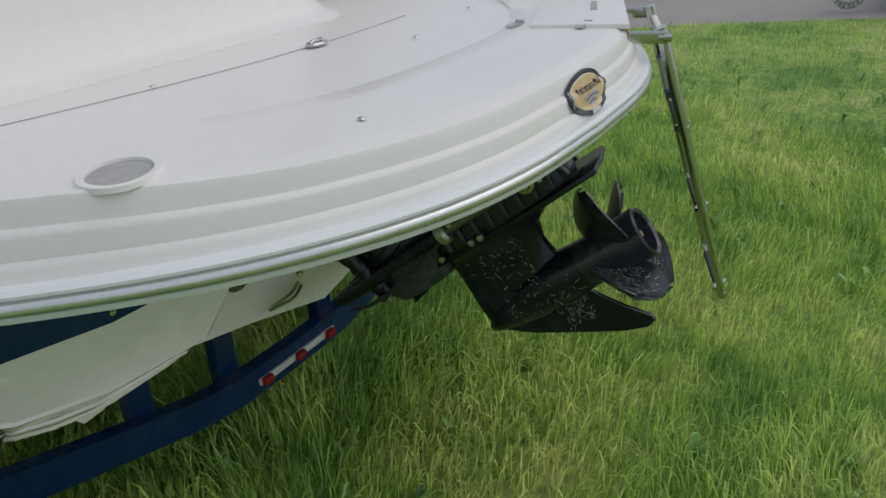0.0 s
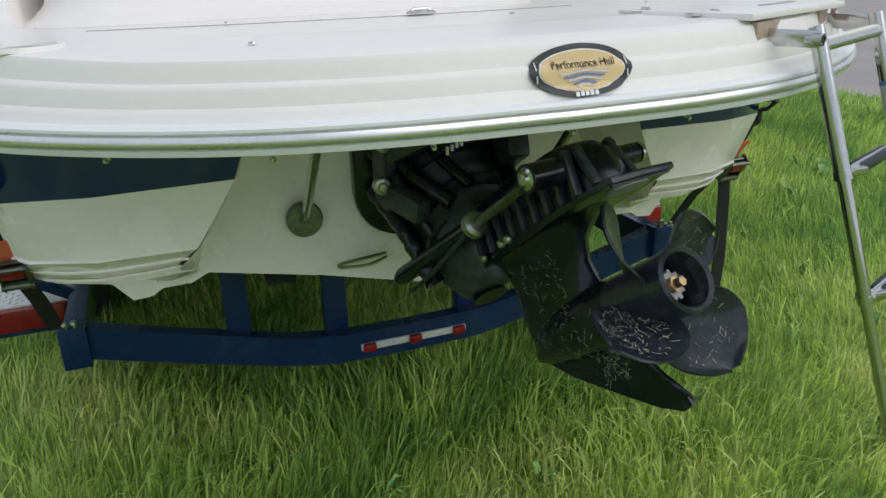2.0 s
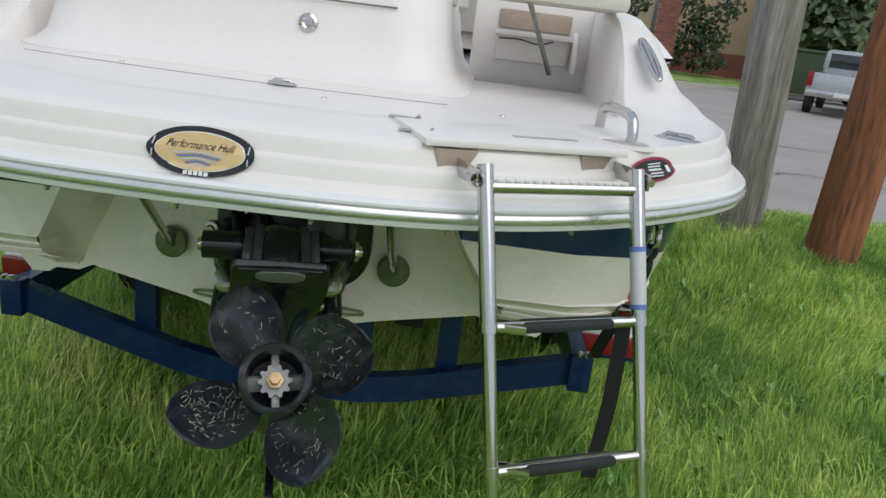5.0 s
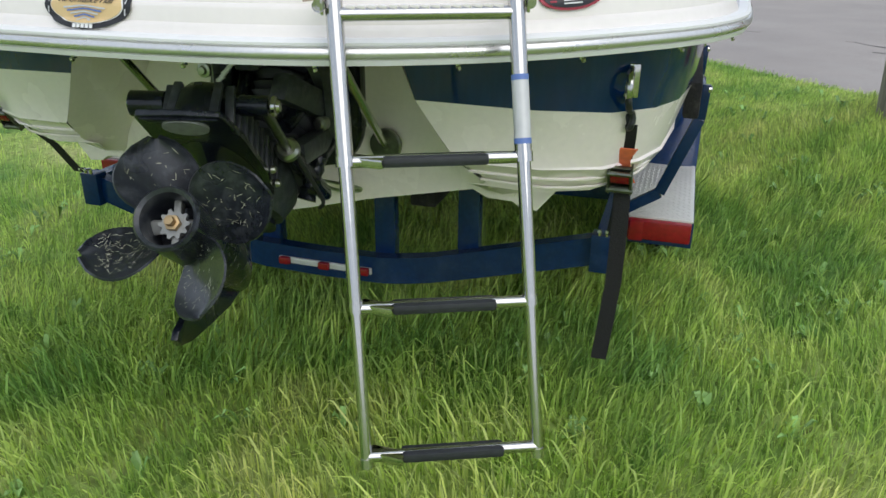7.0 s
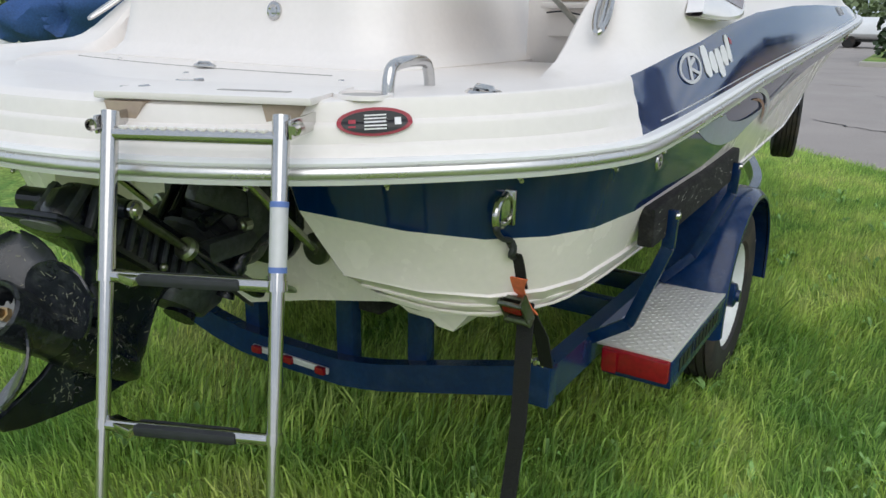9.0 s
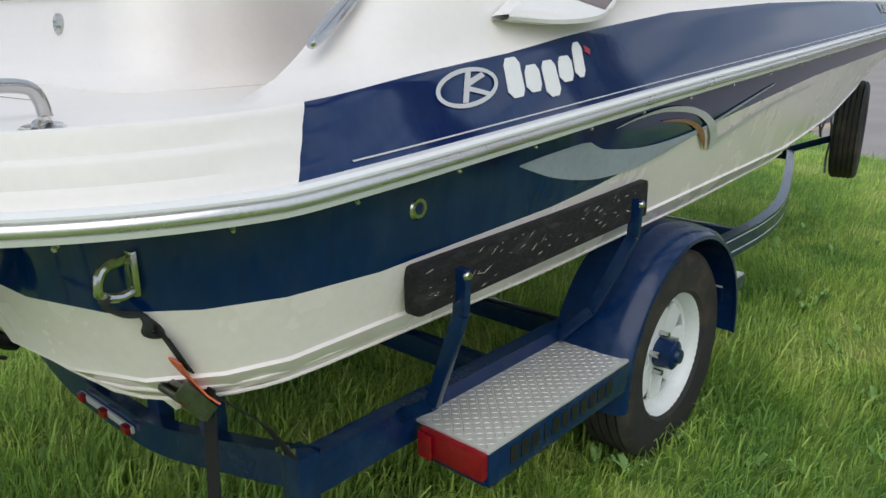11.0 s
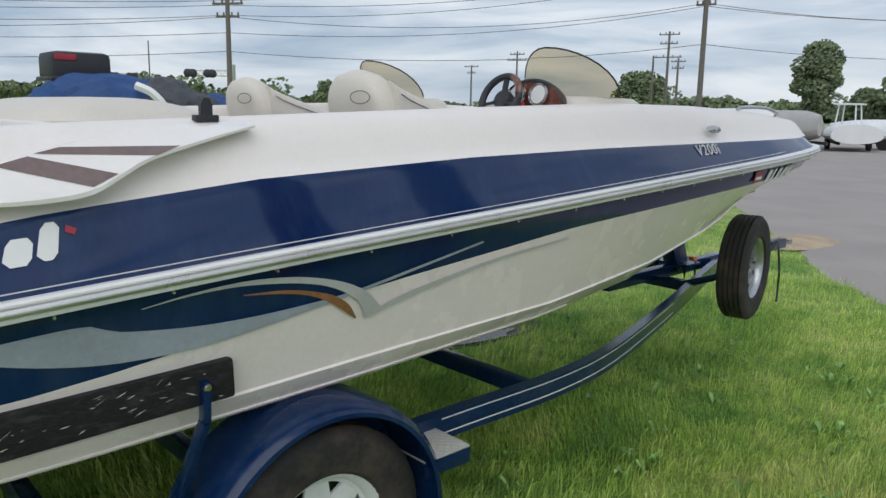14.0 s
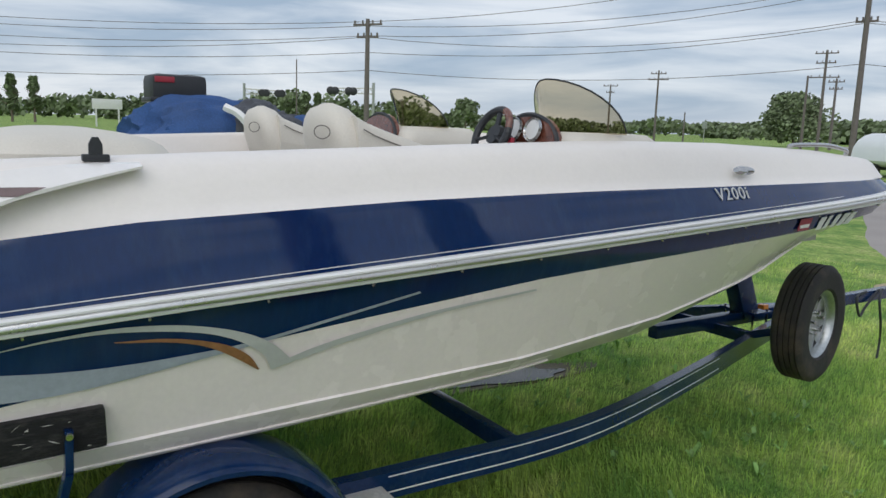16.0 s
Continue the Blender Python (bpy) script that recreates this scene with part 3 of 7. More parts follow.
BADGE, WARN = (.033, .56), (.962, .66)
badge = part("oval_badge", wrapped(disc(.106, .049, 0), *BADGE), BLACKVINYL, boat, "black and gold oval badge reading Performance Hull")
part("inner_rim", wrapped(disc(.089, .0385, .0014), *BADGE), WHITEVINYL, badge)
part("gold_field", wrapped(disc(.0865, .0365, .0028), *BADGE), GOLDVINYL, badge, "gold field of the badge")
part("badge_lettering", wrapped(lettering("Performance Hull", Matrix.Translation((0, .012, .0072)), .0185, .0005, .25), *BADGE), BLACKVINYL, badge, "dark script reading Performance Hull")
for k in range(5):
    bm = bmesh.new()
    w = .050 - k * .0085
    grid(bm, [[(x * w, -.001 - k * .0062 + .0024 * math.cos(x * 3) + q, .0070) for q in (0, -.0036)] for x in np.linspace(-1, 1, 11)])
    part("wave_bar", wrapped(bm, *BADGE), BLUEVINYL if k % 2 else SILVER, badge)
for k in range(5):
    part("name_block", wrapped(bar(-.0205 + k * .0100, -.0425, .0075, .008, .003), *BADGE), WHITEVINYL, badge)
for x, y, turn in ((-.094, .012, 1), (.094, .012, 1), (-.094, -.012, 1), (.094, -.012, 1)):
    part("print_bar", wrapped(bar(x, y, .0025, .014, .003), *BADGE), SILVER, badge)
warn = part("warning_sticker", wrapped(disc(.058, .026, 0), *WARN), REDVINYL, boat, "red and black oval warning sticker")
part("dark_field", wrapped(disc(.051, .0205, .0014), *WARN), BLACKVINYL, warn)
for k in range(5):
    part("print_bar", wrapped(bar(.002, .012 - k * .006, .034, .0026, .0036), *WARN), WHITEVINYL, warn)
part("symbol", wrapped(bar(-.034, -.002, .012, .014, .0036), *WARN), REDVINYL, warn)
part("symbol", wrapped(bar(.036, .0, .010, .012, .0036), *WARN), WHITEVINYL, warn)


def cleat(x, y, turn, size=1.0, z=1.364):
    bm = bmesh.new()
    m = Matrix.Translation((x, y, z)) @ Matrix.Rotation(turn, 4, "Z") @ Matrix.Scale(size, 4)
    lathe(bm, [(0, .0), (.036, 0), (.036, .004), (.03, .008), (.022, .006), (0, .006)], m @ Matrix.Diagonal((1.25, .7, 1, 1)), 22)
    tube(bm, [m @ Vector(p) for p in ((-.03, 0, .006), (-.022, 0, .012), (.022, 0, .012), (.03, 0, .006))], .005 * size, 8)
    part("flush_cleat", bm, STEEL, boat, "flush stainless pull ring")


for x, y, a in ((-.01, -.10, .1), (1.045, -.27, -.6), (-1.045, -.27, .6)):
    cleat(x, y, a, .9 if abs(x) < 1 else 1.4)
for x, y in ((.374, -.473), (.419, -.653)):
    bm = bmesh.new()
    box(bm, (x, y, 1.367), (.075, .022, .005), Matrix(), .002)
    tube(bm, [(x + .03, y - .012, 1.370), (x + .03, y + .012, 1.370)], .005, 8)
    part("lid_hinge", bm, STEEL, boat, "stainless butt hinge")
for sx in (1, -1):
    bm = bmesh.new()
    lathe(bm, [(.058, .0), (.072, .0), (.07, .008), (.058, .008), (.052, -.02)], Matrix.Translation((.875 * sx, -.46, 1.364)) @ Matrix.Rotation(-.7 * sx, 4, "Z") @ Matrix.Diagonal((1.05, .85, 1, 1)), 32)
    part("cup_rim", bm, GELCOAT, boat, "raised oval drain rim")
    bm = bmesh.new()
    lathe(bm, [(0, .001), (.056, .001), (.056, .003), (0, .003)], Matrix.Translation((.875 * sx, -.46, 1.364)) @ Matrix.Rotation(-.7 * sx, 4, "Z") @ Matrix.Diagonal((1.05, .85, 1, 1)), 32)
    part("cup_plate", bm, FLOORGREY, boat, "grey inset plate")
# stainless grab handle on the platform
bm = bmesh.new()
tube(bm, spline([(.856, -.19, 1.355), (.857, -.198, 1.398), (.861, -.222, 1.422), (.880, -.305, 1.428), (.895, -.385, 1.422), (.900, -.408, 1.398), (.901, -.415, 1.355)], 5), .013, 12)
part("grab_handle", bm, STEEL, boat, "bent stainless grab handle")
# seam of the engine hatch on the platform
bm = bmesh.new()
tube(bm, [(x, .07 - .16 * math.cos(x * 1.4), 1.3600) for x in np.linspace(-.8, .45, 20)], .0011, 5)
part("hatch_seam", bm, FLOORGREY, boat)
for x, y in ((-.485, -.05), (.6, -.2), (.15, -.3), (-.5, -.62)):
    bm = bmesh.new()
    lathe(bm, [(0, .004), (.006, .003), (.008, 0)], Matrix.Translation((x, y, 1.364)), 8)
    part("deck_screw", bm, STEEL, boat)

# ladder locker lid and its recesses
bm = bmesh.new()
prism(bm, [(.435, -.756), (.850, -.589), (.760, -.35), (.345, -.515)], Matrix.Translation((.012, -.012, 1.357)), .015, .005)
part("ladder_lid", bm, GELCOAT, boat, "white lid over the ladder recess")
bm = bmesh.new()
prism(bm, [(.60, -.60), (.74, -.545), (.735, -.527), (.595, -.582)], Matrix.Translation((.02, -.01, 1.3722)), .0012)
part("lid_slot", bm, FLOORGREY, boat)
# closed tan faces, the recesses' shade put into their colour
for x0, x1 in ((.478, .565), (.785, .862)):
    bm = bmesh.new()
    a, al, out = stern_point(x0, .80, .003)
    b, _, out2 = stern_point(x1, .80, .003)
    vs = [a.lerp(b, .12) + Vector((0, 0, -.026)), b.lerp(a, .3) + Vector((0, 0, -.018)), b + Vector((0, 0, .024)), a + Vector((0, 0, .024))]
    fr = [bm.verts.new(v) for v in vs]
    bk = [bm.verts.new(v - out * .05) for v in vs]
    bm.faces.new(fr)
    for k in range(4):
        bm.faces.new((fr[k], fr[(k + 1) % 4], bk[(k + 1) % 4], bk[k]))
    part("ladder_recess", bm, POCKETSHADE, boat, "tan face with the shade of the ladder bracket's recess painted in")

# hull fittings
for s in (1, -1):
    x = side_at(.396, 1.145)
    bm = bmesh.new()
    lathe(bm, [(.012, .002), (.014, .010), (.022, .010), (.027, .004), (.027, 0)], axes((x * s, .396, 1.145), (0, 1, 0), (0, 0, s)), 20)
    part("drain_fitting", bm, STEEL, boat, "round stainless through-hull fitting")
    bm = bmesh.new()
    lathe(bm, [(0, .003), (.012, .003)], axes((x * s, .396, 1.145), (0, 1, 0), (0, 0, s)), 16)
    part("drain_hole", bm, BLACKPLASTIC, boat)
    # stern tie-down eye
    bm = bmesh.new()
    box(bm, (1.055 * s, -.165, 1.105), (.045, .012, .085), Matrix(), .005)
    tube(bm, spline([(1.055 * s, -.165, 1.135), (1.058 * s, -.215, 1.12), (1.058 * s, -.225, 1.08), (1.055 * s, -.19, 1.065), (1.055 * s, -.165, 1.07)], 5), .0095, 10)
    part("tie_down_eye", bm, STEEL, boat, "stainless stern eye on a plate")
    bm = bmesh.new()
    lathe(bm, [(.05, -.01), (.05, .004), (.046, .007), (.015, .008), (.012, .02), (0, .02)], axes((.344 * s, -.03, .84), (1, 0, 0), (0, 0, 1)), 28)
    part("strut_plate", bm, PLATEMETAL, boat, "round dull metal strut base on the transom")
    bm = bmesh.new()
    tube(bm, [(.344 * s, -.035, .84), (.344 * s, -.2, 1.0), (.344 * s, -.42, 1.228)], .013, 10)
    part("platform_strut", bm, STEEL, boat, "stainless platform support strut")
    bm = bmesh.new()
    tube(bm, spline([(.12 * s, -.02, .70), (.2 * s, -.06, .71), (.26 * s, -.05, .70), (.25 * s, -.04, .685), (.18 * s, -.05, .685), (.12 * s, -.03, .692)], 6), .0055, 6)
    part("cable_loop", bm, DULLSTEEL, boat, "loop of grey cable")
    # side vane
    up = spline([(.712, 1.543), (.84, 1.595), (.975, 1.636), (1.2, 1.682), (1.4, 1.703), (1.577, 1.708)], 4)
    lo = spline([(.712, 1.538), (.886, 1.526), (1.063, 1.538), (1.161, 1.58), (1.244, 1.618), (1.422, 1.664), (1.577, 1.70)], 4)
    yy = np.linspace(.713, 1.576, 34)

    def vane_edge(y, k):
        line = (up, lo)[k]
        return float(np.interp(y, [p[0] for p in line], [p[1] for p in line]))

    def vane_x(y, z):
        zu, zl = vane_edge(y, 0), vane_edge(y, 1)
        f = min(1, max(0, (zu - z) / max(.004, zu - zl)))
        return 1.222 - .45 * max(0, z - 1.54) - .035 * ease(y, 1.1, 1.57) + (-.012 + .055 * f) * ease(y, .70, .95)

    bm = bmesh.new()
    rows = []
    for y in yy:
        zu, zl = vane_edge(y, 0), vane_edge(y, 1)
        rows.append([Vector((q * s, y, z)) for q, z in [(vane_x(y, zu) - .05, zu - .004)] + [(vane_x(y, zu + (zl - zu) * f), zu + (zl - zu) * f) for f in (0, .25, .5, .75, .95)] + [(vane_x(y, zl) - .004, zl - .006), (vane_x(y, zl) - .02, zl - .009), (vane_x(y, zl) - .12, zl - .006)]])
    grid(bm, rows)
    part("side_vane", bm, VANEWHITE, boat, "white leaf-shaped side vane")
    for a, b, c, d in (((.89, 1.608), (.965, 1.628), (1.15, 1.584), (1.085, 1.556)), ((.98, 1.634), (1.04, 1.648), (1.33, 1.648), (1.26, 1.626))):
        bm = bmesh.new()
        a, b, c, d = (Vector((0, *p)) for p in (a, b, c, d))
        grid(bm, [[(vane_x(q.y, q.z) * s + .003 * s, q.y, q.z) for q in (a.lerp(d, t).lerp(b.lerp(c, t), w) for w in (0, .5, 1))] for t in np.linspace(0, 1, 9)])
        part("vane_stripe", bm, VANEBROWN, boat, "brown grey stripe decal")
    # nav light and fin grip
    bm = bmesh.new()
    lathe(bm, [(0, .014), (.03, .010), (.045, 0)], axes((1.19 * s, 4.18, 1.682), (0, 1, 0), (-.45 * s, 0, 1)) @ Matrix.Diagonal((1.7, .5, s, 1)), 20)
    part("side_light", bm, STEEL, boat, "small chrome oval side light")
    bm = bmesh.new()
    c, up, wide = Vector((1.052, .345, 1.522)), Vector((-.03, .115, .075)), Vector((.017, .003, .002))
    tube(bm, [(q.x * s, q.y, q.z) for q in (c + up * .75 * math.sin(k) + wide * math.cos(k) + Vector((.008, -.012, .018)) for k in np.linspace(0, math.tau, 33))], .008, 8, caps=False)
    tube(bm, [(q.x * s, q.y, q.z) for q in (c + up * .66 * k + Vector((.010, -.012, .020)) for k in (-1, 0, 1))], .007, 8)
    part("fin_grip", bm, STEEL, boat, "oval stainless grab grip with a middle bar")
# bow rail and cleat near the bow
for s in (1, -1):
    bm = bmesh.new()
    tube(bm, spline([(1.02 * s, 4.75, 1.78), (1.03 * s, 4.78, 1.80), (1.02 * s, 5.1, 1.803), (.98 * s, 5.35, 1.775), (.96 * s, 5.38, 1.75)], 5), .011, 8)
    part("bow_rail", bm, STEEL, boat, "low stainless bow rail")
    bm = bmesh.new()
    box(bm, (1.06 * s, 1.468, 1.718), (.03, .072, .02), Matrix(), .004)
    prism(bm, [(-.018, 0), (.018, 0), (.018, .03), (.008, .05), (-.008, .05), (-.018, .03)], axes((1.055 * s, 1.468, 1.726), (0, 1, 0), (0, 0, 1)), .016)
    part("top_bracket", bm, BLACKPLASTIC, boat, "small black canopy bracket")


# ---- cockpit ----
def rounded_outline(x0, x1, y0, y1, r, n=6):
    pts = []
    for cx, cy, a0 in ((x1 - r, y0 + r, -90), (x1 - r, y1 - r, 0), (x0 + r, y1 - r, 90), (x0 + r, y0 + r, 180)):
        for k in range(n + 1):
            a = radians(a0 + 90 * k / n)
            pts.append((cx + r * math.cos(a), cy + r * math.sin(a)))
    return pts


def rounded_block(bm, x0, x1, y0, y1, levels, r):
    """levels: (z, shrink)."""
    rings = []
    for z, k in levels:
        rings.append([bm.verts.new((x, y, z)) for x, y in rounded_outline(x0 + k, x1 - k, y0 + k, y1 - k, max(.01, r - k * .5))])
    n = len(rings[0])
    for a, b in zip(rings, rings[1:]):
        for k in range(n):
            bm.faces.new((a[k], a[(k + 1) % n], b[(k + 1) % n], b[k]))
    bm.faces.new(rings[-1])
    bm.faces.new(rings[0][::-1])


bm = bmesh.new()
rounded_block(bm, -.98, .50, .12, 1.75, [(1.34, 0), (1.362, 0), (1.378, .035), (1.41, .065), (1.5, .09), (1.66, .115), (1.69, .13), (1.695, .16)], .22)
part("engine_box", bm, GELCOAT, boat, "white moulded engine box and bulkhead")
bm = bmesh.new()
tube(bm, [(-.7, .213, 1.60), (.0, .213, 1.60), (.25, .22, 1.60)], .003, 6)
part("bulkhead_crease", bm, SEAM, boat)
bm = bmesh.new()
lathe(bm, [(.03, 0), (.03, .008), (.02, .012), (.012, .008), (0, .010)], axes((-.02, .215, 1.525), (1, 0, 0), (0, .1, 1)), 20)
part("shower_fitting", bm, STEEL, boat, "round chrome deck fitting")
for x0, x1, y0, y1, zt in ((-.95, .40, .6, 1.15, 1.735), (-.95, .42, 1.17, 1.85, 1.765)):
    bm = bmesh.new()
    rounded_block(bm, x0, x1, y0, y1, [(1.62, .02), (1.64, 0), (zt - .07, .0), (zt - .04, .025), (zt - .015, .07), (zt, .13), (zt + .01, .19), (zt + .015, .25)], .2)
    part("sun_pad", bm, SEATVINYL, boat, "cream vinyl sun pad cushion")
bm = bmesh.new()
box(bm, (.75, 1.09, 1.52), (.56, .05, .36), Matrix(), .015)
part("walkway_wall", bm, GELCOAT, boat)
# solid block without a hollow; its tan colour paints the opening's shade
bm = bmesh.new()
box(bm, (.72, 1.06, 1.615), (.30, .02, .075), Matrix(), .01)
part("locker_opening", bm, POCKETSHADE, boat, "tan block painted as the shaded locker opening")
bm = bmesh.new()
box(bm, (.72, 1.03, 1.56), (.32, .09, .022), Matrix(), .008)
box(bm, (.72, 1.05, 1.50), (.30, .03, .10), Matrix(), .008)
part("locker_ledge", bm, GELCOAT, boat, "white moulded locker ledge")
bm = bmesh.new()
prism(bm, [(0, 0), (.10, 0), (.10, .05), (.02, .16), (0, .16)], axes((.90, 1.05, 1.43), (0, -1, 0), (0, 0, 1)), .02, .004)
part("locker_gusset", bm, GELCOAT, boat)
bm = bmesh.new()
tube(bm, spline([(.58, 1.005, 1.535), (.66, .98, 1.54), (.74, .985, 1.528), (.80, 1.0, 1.545)], 4), .003, 5)
part("locker_cord", bm, BLACKPLASTIC, boat)
bm = bmesh.new()
box(bm, (.74, .66, 1.70), (.50, .42, .05), Matrix.Rotation(0, 4, "X"), .018)
part("raised_seat_lid", bm, SEATVINYL, boat, "raised cream seat lid over the walkway")
bm = bmesh.new()
tube(bm, [(.80, .98, 1.42), (.66, .62, 1.69)], .010, 8)
part("gas_strut", bm, DULLSTEEL, boat, "grey gas strut holding the lid")
bm = bmesh.new()
pts = [(x - .28, y) for x, y in RIM if 1.0 < y < 5.2]
prism(bm, pts + [(0, 5.5)] + [(-x, y) for x, y in pts[::-1]], Matrix.Translation((0, 0, 1.28)), .03)
part("cockpit_floor", bm, FLOORGREY, boat)
bm = bmesh.new()
pts = [(x - .2, y - .0) for x, y in RIM if 3.75 < y < 5.62 and x > .3]
prism(bm, pts + [(0, 5.8)] + [(-x, y) for x, y in pts[::-1]], Matrix.Translation((0, 0, 1.60)), .03)
part("bow_deck", bm, GELCOAT, boat)


def helm_seat(x, y):
    bm = bmesh.new()
    rows = []
    for t in np.linspace(0, 1, 18):
        z = 1.52 + .395 * t
        round_off = max(.0, 1 - max(0, (t - .35) / .65) ** 2.6) ** .5
        half, deep = .035 + .185 * round_off, .012 + .095 * round_off
        cy = y + .13 * (1 - t) ** 1.3
        rows.append([Vector((x + half * math.copysign(abs(math.cos(a)) ** .7, math.cos(a)), cy + deep * math.copysign(abs(math.sin(a)) ** .8, math.sin(a)), z)) for a in np.linspace(0, math.tau, 29)])
    grid(bm, rows)
    bm.faces.new([bm.verts.new(v) for v in rows[-1][:-1]])
    back = part("seat_back", bm, SEATVINYL, boat, "rounded cream vinyl bucket seat back", smooth=70)
    for s in (-1, 1):
        bm = bmesh.new()
        rows = []
        for t in np.linspace(0, 1, 12):
            top, w = 1.87 - .15 * t ** .8, .055 * (1 - .5 * t ** 4)
            rows.append([Vector((x + s * .175 + w * math.cos(a), y + .03 + .46 * t, 1.60 + (top - 1.60) * (.5 + .5 * math.copysign(abs(math.sin(a)) ** .7, math.sin(a))))) for a in np.linspace(0, math.tau, 17)])
        grid(bm, rows)
        for end in (0, -1):
            bm.faces.new([bm.verts.new(v) for v in rows[end][:-1]])
        part("bolster", bm, SEATVINYL, back, smooth=70)
        bm = bmesh.new()
        tube(bm, [(x + s * .231, y + .05 + .42 * t, 1.815 - .13 * t ** .8) for t in np.linspace(0, 1, 10)], .003, 5)
        part("piping", bm, SEAM, back)
    bm = bmesh.new()
    rounded_block(bm, x - .22, x + .22, y + .08, y + .5, [(1.42, 0), (1.60, 0), (1.66, .02), (1.69, .07), (1.70, .14)], .1)
    part("seat_cushion", bm, SEATVINYL, back)
    bm = bmesh.new()
    tube(bm, [(x + .12 + .05 * math.cos(a), y - .078 + .012 * math.cos(a) - .0 * math.sin(a), 1.80 + .026 * math.sin(a)) for a in np.linspace(0, math.tau, 24)], .0025, 5, caps=False)
    part("stitched_emblem", bm, SEAM, back)


helm_seat(.5, 2.42)
helm_seat(-.72, 2.55)


def dash(x0, x1, y, screen_x, top, wheel):
    bm = bmesh.new()
    rounded_block(bm, x0, x1, y, y + .55, [(1.5, 0), (1.74, 0), (1.80, .02), (1.825, .05), (1.83, .1)], .08)
    pod = part("dash_pod", bm, SEATVINYL, boat, "cream moulded dash pod")
    cx = (x0 + x1) / 2
    bm = bmesh.new()
    arch = [(cx + .19 * math.cos(a), y - .01 + .0, 1.775 + .125 * math.sin(a)) for a in np.linspace(0, math.pi, 18)]
    vs = [(p[0], p[2]) for p in arch]
    prism(bm, [(a, b - 1.775) for a, b in vs], axes((0, y + .02, 1.775), (1, 0, 0), (0, .1, 1)), .05)
    part("dash_panel", bm, WOODDASH, pod, "burl wood dash panel with black trim")
    bm = bmesh.new()
    tube(bm, [(p[0], p[1] - .0, p[2]) for p in arch], .012, 6)
    part("panel_trim", bm, BLACKPLASTIC, pod)
    if wheel:
        for gx in (-.075, .06):
            bm = bmesh.new()
            mm = axes((cx + gx, y - .035, 1.835), (1, 0, 0), (0, .25, 1))
            lathe(bm, [(0, .004), (.046, .004), (.052, .014), (.056, .0)], mm, 24)
            part("gauge", bm, STEEL, pod, "round chrome rimmed gauge")
            bm = bmesh.new()
            lathe(bm, [(0, .006), (.044, .006)], mm, 24)
            part("gauge_face", bm, WHITEVINYL, pod)
        bm = bmesh.new()
        mm = axes((cx - .06, y - .17, 1.815), (1, 0, 0), (0, .45, 1))
        tube(bm, [mm @ Vector((.112 * math.cos(a), .112 * math.sin(a), 0)) for a in np.linspace(0, math.tau, 41)], .017, 10)
        ring = part("steering_wheel", bm, BLACKPLASTIC, boat, "dark steering wheel with burl wood inserts")
        bm = bmesh.new()
        tube(bm, [mm @ Vector((.112 * math.cos(a), .112 * math.sin(a), .002)) for a in np.linspace(.2, 1.2, 12)], .0175, 10)
        part("wood_insert", bm, WOODDASH, ring)
        bm = bmesh.new()
        for a in (radians(200), radians(340), radians(90)):
            beam(bm, mm @ Vector((0, 0, -.02)), mm @ Vector((.108 * math.cos(a), .108 * math.sin(a), 0)), .03, .012)
        lathe(bm, [(0, .0), (.045, -.005), (.05, -.03), (.03, -.12)], mm, 18)
        part("wheel_hub", bm, BLACKPLASTIC, ring)
        bm = bmesh.new()
        box(bm, mm @ Vector((.1, -.02, -.03)), (.06, .02, .03), Matrix(), .005)
        part("red_switch", bm, REDVINYL, pod, "red kill switch")
    # curved smoked screen: highest in its middle, wrapping forward
    bm = bmesh.new()
    rows = []
    for k in range(19):
        a = math.pi * (k / 18)
        px = cx + (x1 - x0) * .5 * math.cos(a)
        py = y + .14 + .15 * abs(math.cos(a)) ** 1.4
        h = top * math.sin(a) ** 1.0 + .01
        rows.append([Vector((px, py - h * .3 * q * q ** .3, 1.825 + h * q)) for q in (0, .33, .66, 1.0)])
    grid(bm, rows)
    r = bmesh.ops.solidify(bm, geom=bm.faces[:], thickness=.004)
    scr = part("wind_screen", bm, SMOKED, pod, "smoked curved acrylic wind screen")
    bm = bmesh.new()
    tube(bm, [rw[-1] for rw in rows], .004, 6)
    part("screen_edge", bm, BLACKPLASTIC, scr)


dash(.42, 1.02, 3.3, .75, .225, True)
dash(-1.02, -.42, 3.3, -.6, .215, False)

# ---- ladder ----
ladder = thing("boarding_ladder", "telescoping stainless boarding ladder folded down from the platform", "ladder", world_at(.66, -1.04, .49))
LA, LB = Vector((.567, -.820, 1.322)), Vector((.698, -1.039, .50))
ACROSS = Vector((.304, .130, .004))


def ladder_at(f, side):
    return LA.lerp(LB, f) + ACROSS * side


